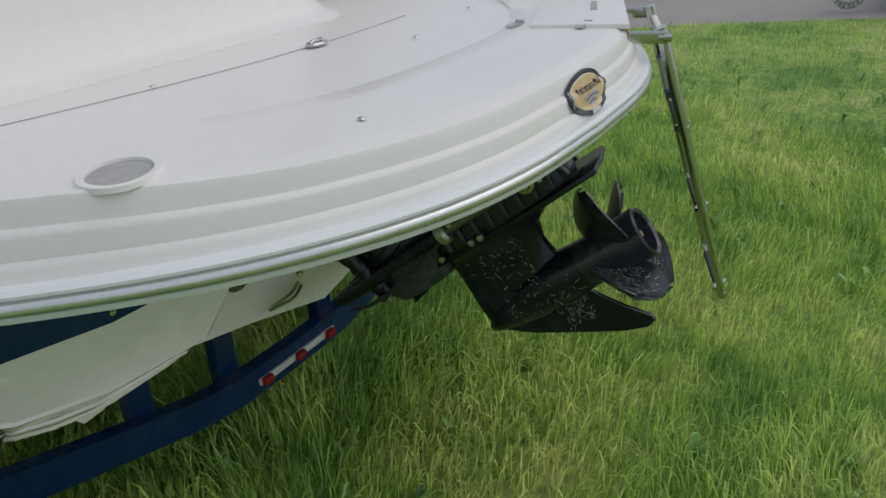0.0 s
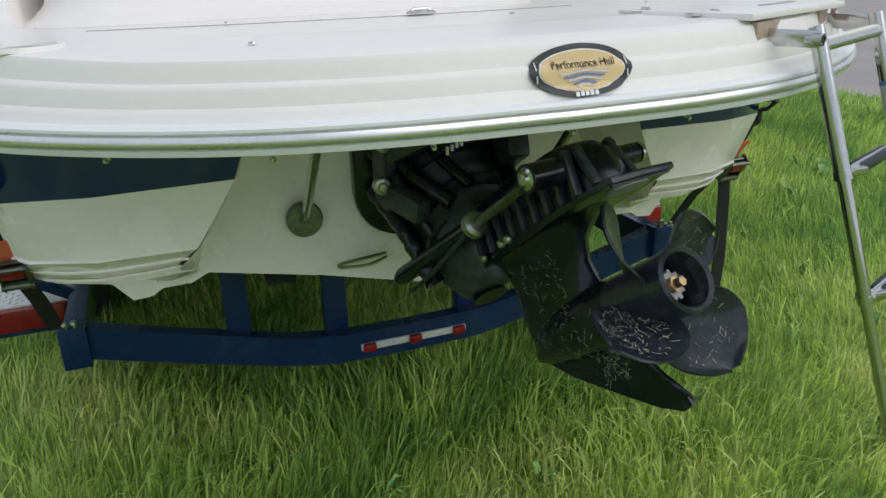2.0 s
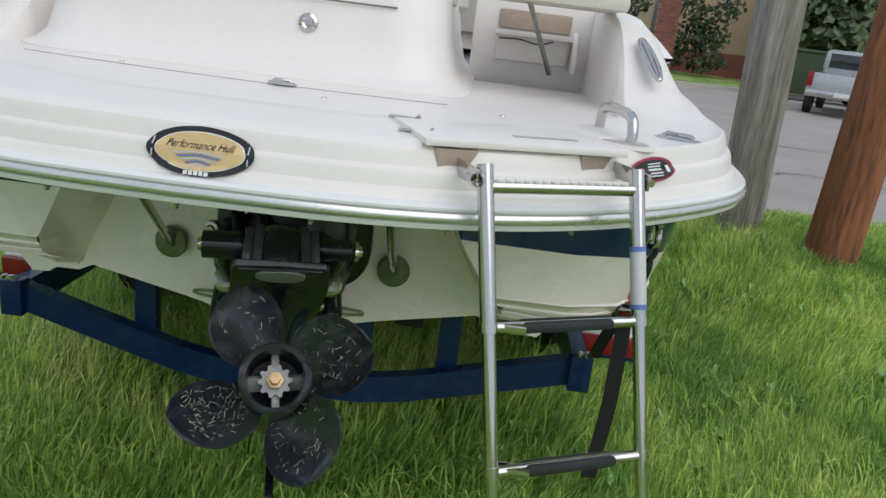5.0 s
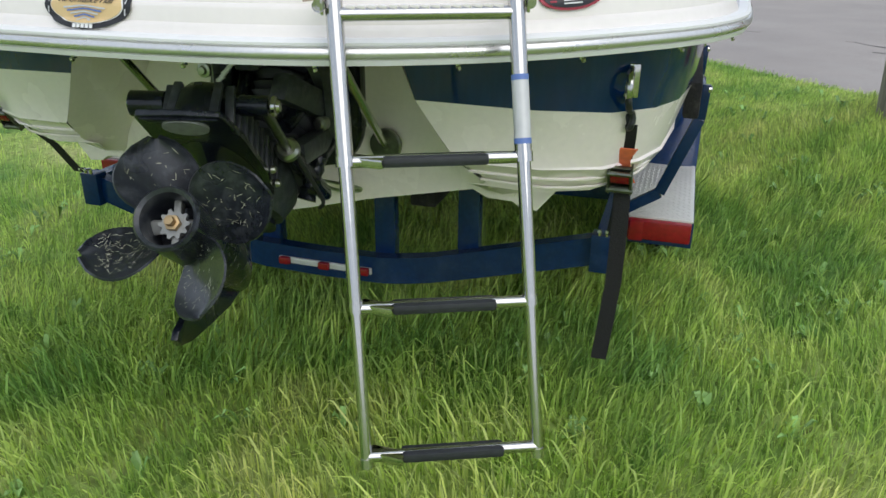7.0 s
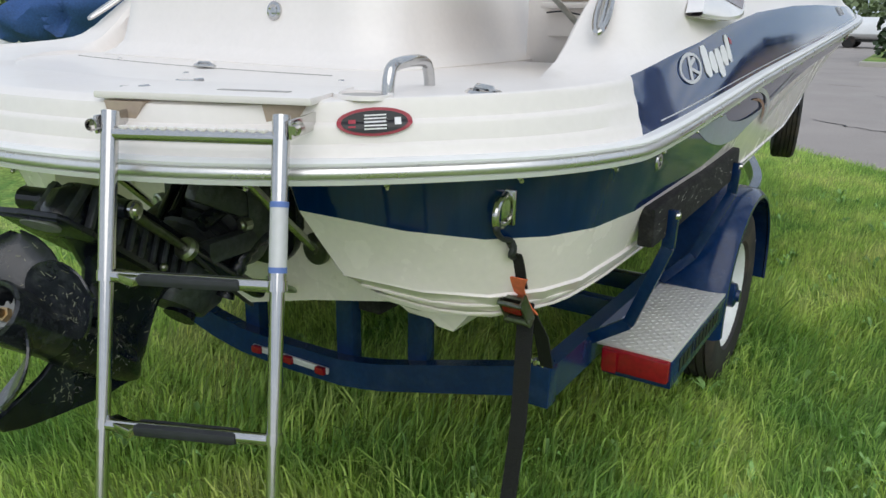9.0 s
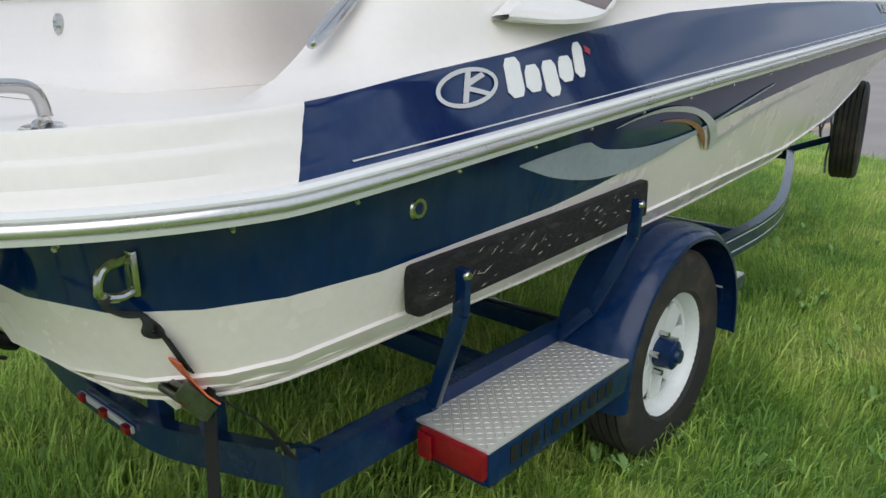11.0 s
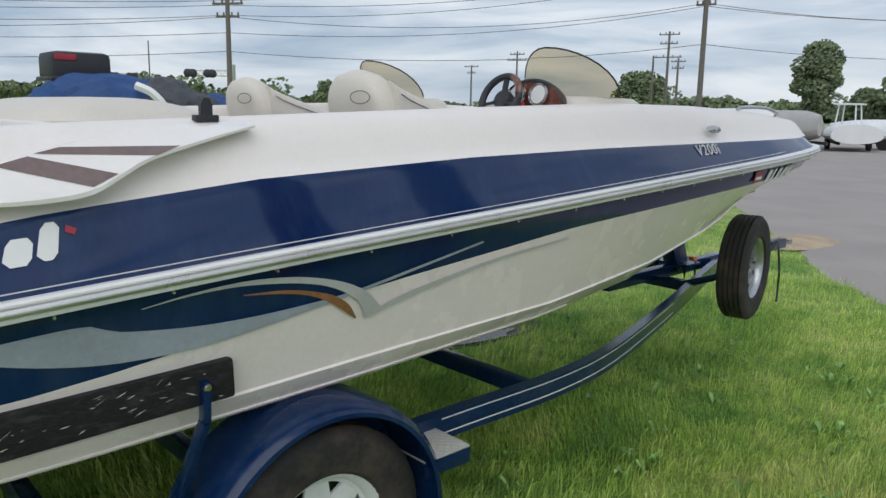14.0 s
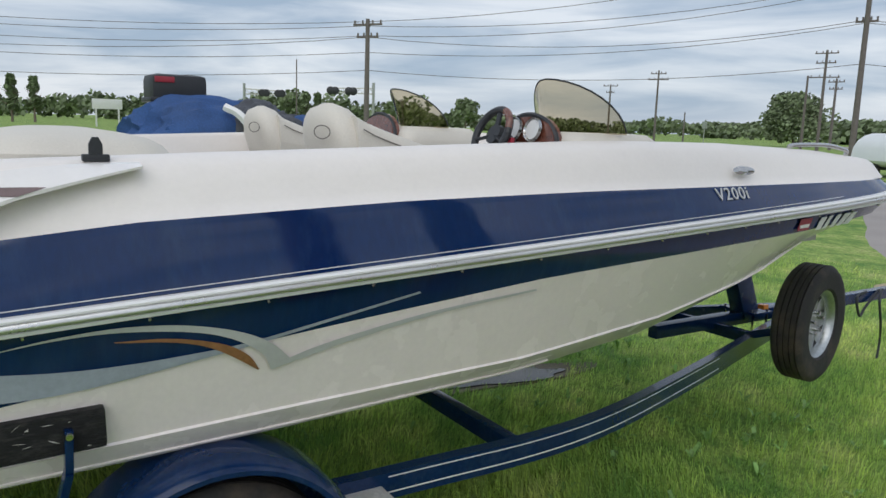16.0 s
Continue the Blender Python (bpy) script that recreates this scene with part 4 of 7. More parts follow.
for side in (0, 1):
    for f0, f1, r in ((-.028, .335, .0160), (.33, .65, .0133), (.645, 1.0, .0115)):
        bm = bmesh.new()
        tube(bm, [ladder_at(f0, side), ladder_at(f1 - .012, side)], r, 16)
        tube(bm, [ladder_at(f1 - .022, side), ladder_at(f1, side)], r * 1.12, 16)
        part("rail", bm, STEEL, ladder)
    bm = bmesh.new()
    a = ladder_at(0, side) + ACROSS.normalized() * (-.021 if side == 0 else .021)
    inn = Vector((-.39, .92, 0)) * .16
    beam(bm, a - inn * .08, a + inn, .006, .034, bevel=.002)
    lathe(bm, [(0, .014), (.008, .014), (.008, 0), (.012, 0), (.012, -.02)], axes(a + ACROSS.normalized() * (-.005 if side == 0 else .005), (0, 0, 1), (-.92, -.39, 0) if side else (.92, .39, 0)), 10)
    part("bracket", bm, STEEL, ladder, "flat stainless ladder bracket with bolt")
bm = bmesh.new()
tube(bm, [ladder_at(.02, 0), ladder_at(.02, 1)], .0125, 12)
part("rung", bm, STEEL, ladder)
bm = bmesh.new()
for k in range(15):
    p = ladder_at(.02, 0).lerp(ladder_at(.02, 1), .09 + k * .058)
    box(bm, p + Vector((0, 0, .0125)), (.017, .014, .007), Matrix.Identity(4), .003)
part("tread", bm, GELCOAT, ladder, "white ribbed tread strip")
for f in (.325, .642, .975):
    bm = bmesh.new()
    a, b = ladder_at(f, 0), ladder_at(f, 1)
    tube(bm, [a, b], .0115, 12)
    box(bm, a.lerp(b, .12), (.07, .028, .018), Matrix.Identity(4), .004)
    part("rung", bm, STEEL, ladder)
    bm = bmesh.new()
    m = axes(a.lerp(b, .5), b - a, (0, 0, 1))
    box(bm, (0, 0, 0), ((b - a).length * .60, .021, .034), m, .008)
    part("grip", bm, BLACKPLASTIC, ladder, "black ribbed rung grip")
bm = bmesh.new()
tube(bm, [ladder_at(.15, 1), ladder_at(.29, 1)], .0162, 16)
part("instruction_label", bm, SILVER, ladder, "white and blue instruction label")
for f in (.15, .285):
    bm = bmesh.new()
    tube(bm, [ladder_at(f, 1), ladder_at(f + .012, 1)], .0168, 16)
    part("label_band", bm, BLUEVINYL, ladder)

# ---- stern drive ----
N = Vector((.216, -.894, .888))
AX = Vector((.2, -.775, .6)).normalized()
RX = Vector((.968, .25, 0)).normalized()
UX = RX.cross(AX)
UX = UX if UX.z > 0 else -UX
drive = thing("stern_drive", "black tilted stern drive with four-bladed propeller on the transom", "outboard drive", world_at(.05, -.3, .6))
BRASS = surface("worn_brass", (0.42, 0.30, 0.16), 0.4, 0.9, var=.25)
CASTING = surface("sooty_grey_casting", (0.035, 0.040, 0.048), 0.38, var=0.45, scale=18, coat=0.15, dirt=(0.16, 0.17, 0.18), dirt_amount=0.45, dirt_scale=26, bump=0.4)


def dl(a, r, u):
    """Drive coordinates: aft, right, up from the propeller nut."""
    return N + AX * a + RX * r + UX * u


def across(r):
    """A pose whose local x, y run aft and up, at r to the right."""
    m = Matrix((AX, UX, AX.cross(UX))).transposed().to_4x4()
    m.translation = dl(0, r, 0)
    return m


def along_axis(a, r=0.0, u=0.0):
    m = Matrix((RX, UX, AX)).transposed().to_4x4()
    m.translation = dl(a, r, u)
    return m


def loft(bm, sections, n=28, power=.8):
    """Closed rings (u, fore end, aft end, half width) stacked along the drive's up direction."""
    rows = []
    for u, a0, a1, w in sections:
        rows.append([dl((a0 + a1) / 2 + (a1 - a0) / 2 * math.cos(t), w * math.copysign(abs(math.sin(t)) ** power, math.sin(t)), u) for t in np.linspace(0, math.tau, n + 1)])
    grid(bm, rows)
    for end in (0, -1):
        bm.faces.new([bm.verts.new(v) for v in rows[end][:-1]])


bm = bmesh.new()
lathe(bm, [(.052, .0), (.056, .030), (.064, .036), (.069, .030), (.068, -.02), (.066, -.15)], along_axis(0), 36)
lathe(bm, [(.056, .02), (.052, -.07), (.02, -.08), (0, -.08)], along_axis(0), 36)
part("propeller_hub", bm, PROPBLACK, drive, "hollow black propeller hub")
bm = bmesh.new()
lathe(bm, [(0, .020), (.010, .020), (.011, .004), (.017, .003), (.017, -.012)], along_axis(0), 6)
part("propeller_nut", bm, BRASS, drive, "worn brass propeller nut")
bm = bmesh.new()
lathe(bm, [(0, -.014), (.026, -.014), (.026, -.03), (.0, -.03)], along_axis(0), 20)
star = [((.033 if k % 4 < 2 else .026) * math.cos(k * math.tau / 40), (.033 if k % 4 < 2 else .026) * math.sin(k * math.tau / 40)) for k in range(40)]
prism(bm, star, along_axis(-.016), .006)
part("tab_washer", bm, ANODE, drive, "pale grey toothed tab washer")
for k in range(4):
    a = k * math.tau / 4 + .05
    bm = bmesh.new()
    beam(bm, along_axis(-.035) @ Vector((.02 * math.cos(a), .02 * math.sin(a), 0)), along_axis(-.035) @ Vector((.056 * math.cos(a), .056 * math.sin(a), 0)), .016, .03)
    part("hub_spoke", bm, ANODE, drive)
CLIPPING = surface("dried_clippings", (0.36, 0.36, 0.27), 0.8, island=.5)
for k in range(4):
    base = radians(31 + 90 * k)
    bm = bmesh.new()
    rows = []
    for t in np.linspace(0, 1, 14):
        rr = .058 + .146 * t
        chord = .05 + .150 * math.sin(math.pi * min(1, .10 + .82 * t)) ** .7
        chord *= math.sqrt(max(.02, 1 - max(0, (t - .62) / .385) ** 2.4))
        pitch = radians(50 - 26 * t)
        skew = -.20 * t * t
        row = []
        for c in np.linspace(-.5, .5, 11):
            ang = base + skew + c * chord * math.cos(pitch) / rr * .97
            depth = -.062 + c * chord * math.sin(pitch) - .014 * (1 - 4 * c * c) + .05 * t
            row.append(along_axis(depth) @ Vector((rr * math.cos(ang), rr * math.sin(ang), 0)))
        rows.append(row)
    grid(bm, rows)
    bmesh.ops.solidify(bm, geom=bm.faces[:], thickness=.005)
    bits = bmesh.new()
    rng = np.random.default_rng(70 + k)
    for _ in range((45, 25, 130, 45)[k]):
        i, j = int(rng.integers(1, 11)), int(rng.integers(1, 9))
        p = Vector(rows[i][j]).lerp(Vector(rows[i + 1][j + 1]), rng.uniform(0, 1))
        e1, e2 = (Vector(rows[i + 1][j]) - Vector(rows[i][j])).normalized(), (Vector(rows[i][j + 1]) - Vector(rows[i][j])).normalized()
        n = e1.cross(e2)
        n = n if n.dot(AX) > 0 else -n
        a = rng.uniform(0, math.tau)
        d = (e1 * math.cos(a) + e2 * math.sin(a)) * rng.uniform(.002, .008)
        t = n.cross(d).normalized() * .0006
        p = p + n * .0062
        bits.faces.new([bits.verts.new(q) for q in (p - d - t, p + d - t, p + d + t, p - d + t)])
    blade = part("propeller_blade", bm, PROPBLACK, drive, "scuffed black propeller blade with dried grass", smooth=60)
    tagged(part("grass_clippings", bits, CLIPPING, blade), kind="stuff")
# gear case: bullet, leg and skeg
bm = bmesh.new()
rows = []
for a, r, du in ((-.15, .066, 0), (-.22, .073, -.002), (-.32, .071, -.006), (-.40, .058, -.012), (-.46, .038, -.022), (-.495, .016, -.034), (-.503, .004, -.038)):
    rows.append([dl(a, r * .92 * math.cos(t), du + r * math.sin(t)) for t in np.linspace(0, math.tau, 29)])
grid(bm, rows)
part("gear_torpedo", bm, DRIVEBLACK, drive, "black bullet-shaped gear case", smooth=60)
bm = bmesh.new()
loft(bm, [(-.03, -.49, -.15, .030), (.03, -.488, -.165, .046), (.07, -.484, -.195, .037), (.12, -.478, -.20, .037), (.17, -.474, -.18, .045), (.205, -.49, -.12, .062), (.214, -.50, -.09, .075)])
part("leg", bm, DRIVEBLACK, drive, "broad black gear leg flecked with cuttings", smooth=60)
bm = bmesh.new()
prism(bm, [(-.485, -.045), (-.40, -.105), (-.26, -.178), (-.17, -.222), (-.115, -.240), (-.085, -.232), (-.088, -.212), (-.135, -.162), (-.175, -.10), (-.19, -.05)], across(0) @ Matrix.Translation((0, 0, -.008)), .016, .004)
part("skeg", bm, DRIVEBLACK, drive, "raked black skeg with a worn tip")
bits = bmesh.new()
rng = np.random.default_rng(5)
for _ in range(420):
    side = 1 if rng.uniform() < .3 else -1
    pick = rng.uniform()
    if pick < .55:
        ang, aa = rng.uniform(0, math.tau), rng.uniform(-.40, -.16)
        rad = float(np.interp(aa, [-.40, -.32, -.22, -.15], [.058, .071, .073, .066])) + .0012
        p, n = dl(aa, .92 * rad * math.cos(ang), -.006 + rad * math.sin(ang)), RX * math.cos(ang) + UX * math.sin(ang)
    elif pick < .8:
        aa = rng.uniform(-.30, -.2)
        p, n = dl(aa, .0092 * side, rng.uniform(-.15, -.075)), RX * side
    else:
        p, n = dl(rng.uniform(-.42, -.24), .047 * side, rng.uniform(.05, .18)), RX * side
    d = Vector(rng.normal(0, 1, 3))
    d = (d - n * d.dot(n)).normalized() * rng.uniform(.002, .009)
    t = n.cross(d).normalized() * .0006
    bits.faces.new([bits.verts.new(q) for q in (p - d - t, p + d - t, p + d + t, p - d + t)])
tagged(part("grass_clippings", bits, CLIPPING, drive), kind="stuff")
flat = Matrix((AX, RX, AX.cross(RX))).transposed().to_4x4()
flat.translation = dl(0, 0, .222)
over = 1 if (flat.to_3x3() @ Vector((0, 0, 1))).dot(UX) > 0 else -1
bm = bmesh.new()
wing = [(.045, -.088), (.050, 0), (.045, .088), (.030, .096), (-.10, .104), (-.30, .098), (-.46, .074), (-.54, .05), (-.56, 0), (-.54, -.05), (-.46, -.074), (-.30, -.098), (-.10, -.104), (.030, -.096)]
prism(bm, wing, flat @ Matrix.Translation((0, 0, -.007)), .014, .003)
part("ventilation_plate", bm, DRIVEBLACK, drive, "flat black wing plate above the propeller")
bm = bmesh.new()
prism(bm, ellipse(.036, .050, 32, -.008, 0), flat @ Matrix.Translation((0, 0, -.007 * over)), -.006 * over)
part("anode_oval", bm, ANODE, drive, "grey oval anode plate")
bm = bmesh.new()
prism(bm, [(.035, -.082), (.035, .082), (.028, .082), (.028, -.082)], flat @ Matrix.Translation((0, 0, -.007 * over)), -.004 * over)
part("plate_rib", bm, DRIVEBLACK, drive)
for a, r in ((-.44, -.082), (-.33, -.098), (-.30, -.100), (-.44, .082), (-.33, .098)):
    bm = bmesh.new()
    lathe(bm, [(0, .013), (.008, .012), (.011, .006), (.011, 0)], along_axis(a, r, .236) @ Matrix.Rotation(math.pi / 2 * (1 if r > 0 else -1), 4, "Y"), 10)
    part("plate_bolt", bm, DULLSTEEL, drive, "small bright bolt")
# upper gear housing with upright ribs and a domed cap
bm = bmesh.new()
loft(bm, [(.225, -.60, -.02, .078), (.26, -.60, -.012, .074), (.31, -.59, -.02, .070), (.345, -.56, -.06, .060), (.365, -.50, -.12, .045)], 32, .55)
part("upper_housing", bm, DRIVEBLACK, drive, "black upper gear housing", smooth=50)
for s in (-1, 1):
    for k in range(11):
        a = -.55 + k * .048
        bm = bmesh.new()
        beam(bm, dl(a, .074 * s, .235), dl(a + .008, .066 * s, .335), .014, .022, up=RX, bevel=.005)
        part("housing_rib", bm, CASTING, drive)
bm = bmesh.new()
for k in range(3):
    beam(bm, dl(-.03 + .004 * k, -.05 + .05 * k, .24), dl(-.05, -.045 + .045 * k, .335), .02, .016, bevel=.004)
part("end_ribs", bm, CASTING, drive)
bm = bmesh.new()
tube(bm, [dl(-.09, -.165, .302), dl(-.09, -.085, .302)], .030, 16)
tube(bm, [dl(-.09, .085, .302), dl(-.09, .15, .302)], .024, 16)
tube(bm, [dl(-.09, -.09, .302), dl(-.09, .09, .302)], .019, 14)
part("pivot_pin", bm, DRIVEBLACK, drive, "black cross pivot with thick end boss")
bm = bmesh.new()
tube(bm, [dl(-.09, -.035, .302), dl(-.09, .025, .302)], .040, 18)
part("pivot_collar", bm, CASTING, drive, "scuffed grey pivot collar")
for s in (-1, 1):
    bm = bmesh.new()
    tube(bm, [dl(-.09, .134 * s, .302), dl(-.37, .126 * s, .304)], .0125, 12)
    part("trim_rod", bm, PLATEMETAL, drive, "dull steel trim cylinder rod")
    bm = bmesh.new()
    tube(bm, [dl(q, (.126 + .028 * (-q - .37) / .37) * s, .303) for q in (-.355, -.365, -.38, -.72, -.745)], .026, 16, taper=[.030, .031, .024, .024, .018])
    part("trim_cylinder", bm, DRIVEBLACK, drive, "black trim cylinder")
    bm = bmesh.new()
    lathe(bm, [(0, .006), (.024, .004), (.032, -.004), (.032, -.022), (.024, -.028)], along_axis(-.352, .1265 * s, .3035), 18)
    part("cylinder_cap", bm, DULLSTEEL, drive, "bright threaded cylinder end cap")
    bm = bmesh.new()
    lathe(bm, [(0, .018), (.012, .017), (.016, .010), (.024, .008), (.024, 0)], along_axis(-.09, .158 * s, .302) @ Matrix.Rotation(math.pi / 2 * s, 4, "Y"), 12)
    part("pivot_nut", bm, STEEL, drive)
    bm = bmesh.new()
    tube(bm, spline([dl(-.38, .15 * s, .29), dl(-.5, .165 * s, .265), dl(-.64, .17 * s, .25), dl(-.74, .14 * s, .26)], 5), .006, 8)
    part("hydraulic_line", bm, BLACKPLASTIC, drive)
# transom shield, gimbal ring, bellows and hoses
bm = bmesh.new()
prism(bm, rounded_outline(-.2, .27, .755, 1.2, .13), axes((0, 0, 0), (1, 0, 0), (0, 0, 1)), .035, .012)
part("transom_shield", bm, DRIVEBLACK, drive, "black transom shield")
bm = bmesh.new()
rows = []
for t in np.linspace(0, math.tau, 33):
    c = Vector((.035 + .175 * math.copysign(abs(math.cos(t)) ** .75, math.cos(t)), -.13, .965 + .185 * math.copysign(abs(math.sin(t)) ** .75, math.sin(t))))
    o = Vector((math.cos(t), 0, math.sin(t)))
    rows.append([c + o * p + Vector((0, q, 0)) for p, q in ((-.022, -.035), (.012, -.045), (.024, -.02), (.024, .03), (.0, .045), (-.022, .03), (-.022, -.035))])
grid(bm, rows)
part("gimbal_ring", bm, CASTING, drive, "heavy scuffed gimbal ring")
bm = bmesh.new()
c0, c1 = Vector((.035, -.03, .965)), dl(-.55, 0, .30)
path = [c0.lerp(c1, t) for t in np.linspace(0, 1, 29)]
tube(bm, path, .12, 22, taper=[.15 - .035 * t + .012 * math.sin(t * 52) for t in np.linspace(0, 1, 29)])
part("bellows", bm, BLACKPLASTIC, drive, "pleated black rubber bellows")
bm = bmesh.new()
loft(bm, [(.18, -.66, -.46, .07), (.24, -.70, -.44, .10), (.33, -.70, -.44, .115), (.41, -.66, -.46, .10), (.44, -.62, -.5, .07)], 24, .6)
part("bell_housing", bm, CASTING, drive, "cast bell housing", smooth=50)
for k, (a, b, r) in enumerate((((-.13, -.05, 1.10), dl(-.48, -.08, .40), .022), ((.17, -.05, 1.12), dl(-.44, .09, .40), .024), ((-.05, -.05, 1.15), dl(-.46, -.02, .43), .018), ((-.15, -.06, .90), dl(-.62, -.13, .24), .026), ((.21, -.06, .90), dl(-.6, .13, .24), .026), ((.04, -.06, .80), dl(-.60, 0, .16), .045), ((-.16, -.05, 1.02), dl(-.58, -.11, .36), .016))):
    bm = bmesh.new()
    a, b = Vector(a), Vector(b)
    sag = Vector((0, -.04, -.05 if k < 3 else .015))
    line = spline([a, a.lerp(b, .35) + sag, a.lerp(b, .7) + sag * .6, b], 7)
    tube(bm, line, r, 12, taper=[r * (1 + (.1 * math.sin(i * 2.2) if k in (3, 4, 5) else 0)) for i in range(len(line))])
    part("hose", bm, DRIVEBLACK, drive)
for p, q, w in (((-.14, -.13, 1.02), (-.05, -.26, 1.10), .055), ((-.15, -.14, .93), (-.09, -.30, .90), .05), ((.19, -.14, .97), (.16, -.32, 1.06), .06), ((.20, -.14, .88), (.21, -.34, .88), .05), ((.0, -.14, 1.13), (.08, -.34, 1.14), .07)):
    bm = bmesh.new()
    beam(bm, p, q, w, w * 1.3, bevel=.016)
    part("gimbal_arm", bm, CASTING, drive)
for p in ((-.155, -.19, 1.06), (-.165, -.19, .95), (-.10, -.19, .83), (.21, -.19, .93), (.13, -.19, .81)):
    bm = bmesh.new()
    lathe(bm, [(0, .016), (.010, .015), (.014, .008), (.022, .006), (.022, -.02)], axes(p, (1, 0, 0), (0, 0, 1)), 10)
    part("ring_bolt", bm, DULLSTEEL, drive)
for k in range(9):
    bm = bmesh.new()
    p = Vector((-.03, -.315, 1.055)).lerp(Vector((.05, -.36, 1.118)), k / 8)
    box(bm, p, (.006, .008, .020 if k in (0, 3) else .014))
    part("lettering_bar", bm, WHITEVINYL, drive)

# ---- trailer ----
SCUFF = surface("pale_scuffs", (0.62, 0.6, 0.55), 0.9, island=.4)
trailer = thing("boat_trailer", "navy painted single-axle boat trailer parked on grass", "trailer", world_at(0, 1.72, -.07))
bm = bmesh.new()
rows = []
cross = [(x, .20 + .03 * abs(x) ** 2, float(np.interp(abs(x), [0, .25, .4, 1.02], [.308, .312, .335, .492]))) for x in np.linspace(-1.02, 1.02, 35)]
for x, y, z in cross:
    rows.append([(x, y + a, z + b) for a, b in ((-.025, -.05), (-.025, .05), (.025, .05), (.025, -.05), (-.025, -.05))])
grid(bm, rows)
part("rear_crossbeam", bm, TRAILBLUE, trailer, "scuffed curved navy rear crossbeam")
for s in (1, -1):
    rail = [(1.0, .20), (1.0, 1.2), (1.0, 2.45)] + [tuple(p) for p in spline([(1.0, 2.6), (1.0, 3.2), (.93, 3.72), (.73, 4.45), (.5, 5.2), (.22, 6.05), (.08, 6.5)], 5)]
    bm = bmesh.new()
    rows = []
    for i, (x, y) in enumerate(rail):
        z = .475 + .02 * ease(y, 3, 6)
        rows.append([((x + a) * s, y, z + b) for a, b in ((-.028, -.055), (-.028, .055), (.028, .055), (.028, -.055), (-.028, -.055))])
    grid(bm, rows)
    part("side_rail", bm, TRAILBLUE, trailer, "navy box section side rail")
    bm = bmesh.new()
    box(bm, (1.0 * s, .21, .48), (.075, .06, .13), Matrix(), .004)
    part("corner_gusset", bm, TRAILBLUE, trailer)
    bm = bmesh.new()
    grid(bm, [[((x + .0292) * s, y, .475 + .02 * ease(y, 3, 6) + b) for b in (-.028, -.022)] for x, y in rail if y > 2.3 and y < 5])
    part("rail_pinstripe", bm, WHITEVINYL, trailer)
    bm = bmesh.new()
    grid(bm, [[((x + .0292) * s, y, .475 + .02 * ease(y, 3, 6) + b) for b in (.036, .041)] for x, y in rail if y > 2.3 and y < 5])
    part("rail_pinstripe", bm, WHITEVINYL, trailer)
    # step plates
    for y0, y1, nm in ((.585, 1.31, "rear"), (2.19, 2.42, "front")):
        bm = bmesh.new()
        wide, outer, deep = (.262, 1.278, .095) if nm == "rear" else (.205, 1.222, .06)
        box(bm, ((outer + .003 - wide / 2) * s, (y0 + y1) / 2, .478), (wide, y1 - y0, .010), Matrix(), .002)
        step = part("step_plate", bm, DIAMOND, trailer, "aluminium diamond tread step plate")
        bm = bmesh.new()
        k = 0
        for i, x in enumerate(np.arange(1.035, outer - .003, .019)):
            for j, y in enumerate(np.arange(y0 + .015, y1 - .008, .019)):
                t = 1 if (i + j) % 2 else -1
                c = Vector((x * s, y, .4835))
                d = Vector((.0075, .0075 * t, 0))
                e = Vector((-.0022 * t, .0022, 0)) if t > 0 else Vector((.0022, .0022, 0))
                a4 = [c - d, c + e, c + d, c - e]
                top = bm.verts.new(c + Vector((0, 0, .0022)))
                vs = [bm.verts.new(v) for v in a4]
                for q in range(4):
                    bm.faces.new((vs[q], vs[(q + 1) % 4], top))
        tread = part("tread_pattern", bm, DIAMOND, step)
        tagged(tread, kind="stuff")
        bm = bmesh.new()
        box(bm, (outer * s, (y0 + y1) / 2, .472 - deep / 2), (.012, y1 - y0, deep), Matrix(), .002)
        if nm == "front":
            box(bm, (1.12 * s, y1, .445), (.19, .012, .055), Matrix(), .002)
        part("step_side", bm, TRAILBLUE, trailer)
        if nm == "rear":
            for k in range(11):
                bm = bmesh.new()
                yy = .69 + k * .049
                box(bm, (1.2855 * s, yy, .432), (.002, .034 if k not in (3,) else .012, .05))
                part("lettering_bar", bm, BLACKVINYL, trailer)
    # tail lamp
    bm = bmesh.new()
    box(bm, (1.165 * s, .588, .437), (.225, .05, .076), Matrix(), .008)
    lamp = part("tail_lamp", bm, REDLENS, trailer, "red plastic tail lamp")
    bm = bmesh.new()
    box(bm, (1.085 * s, .556, .435), (.05, .006, .075), Matrix(), .003)
    part("lamp_panel", bm, REDLENS, lamp)
    bm = bmesh.new()
    box(bm, (1.165 * s, .60, .386), (.22, .04, .014), Matrix(), .003)
    part("lamp_bracket", bm, TRAILBLUE, trailer)
    # fender
    bm = bmesh.new()
    rows = []
    for a in np.linspace(-6, 186, 33):
        c, sn = math.cos(radians(a)), math.sin(radians(a))
        y, z = 1.76 + .49 * c, .335 + .485 * sn
        yi, zi = 1.76 + .455 * c, .335 + .455 * sn
        rows.append([(x * s, yy, zz) for x, yy, zz in ((1.0, y, z), (1.04, y + .006 * c, z + .006 * sn), (1.2, y + .004 * c, z + .004 * sn), (1.262, y - .006 * c, z - .006 * sn), (1.285, y - .028 * c, z - .028 * sn), (1.287, yi - .012 * c, zi - .012 * sn), (1.278, yi - .012 * c, zi - .012 * sn), (1.27, yi, zi), (1.0, yi, zi))])
    grid(bm, rows)
    part("fender", bm, TRAILBLUE, trailer, "rounded glossy navy fender")
    bm = bmesh.new()
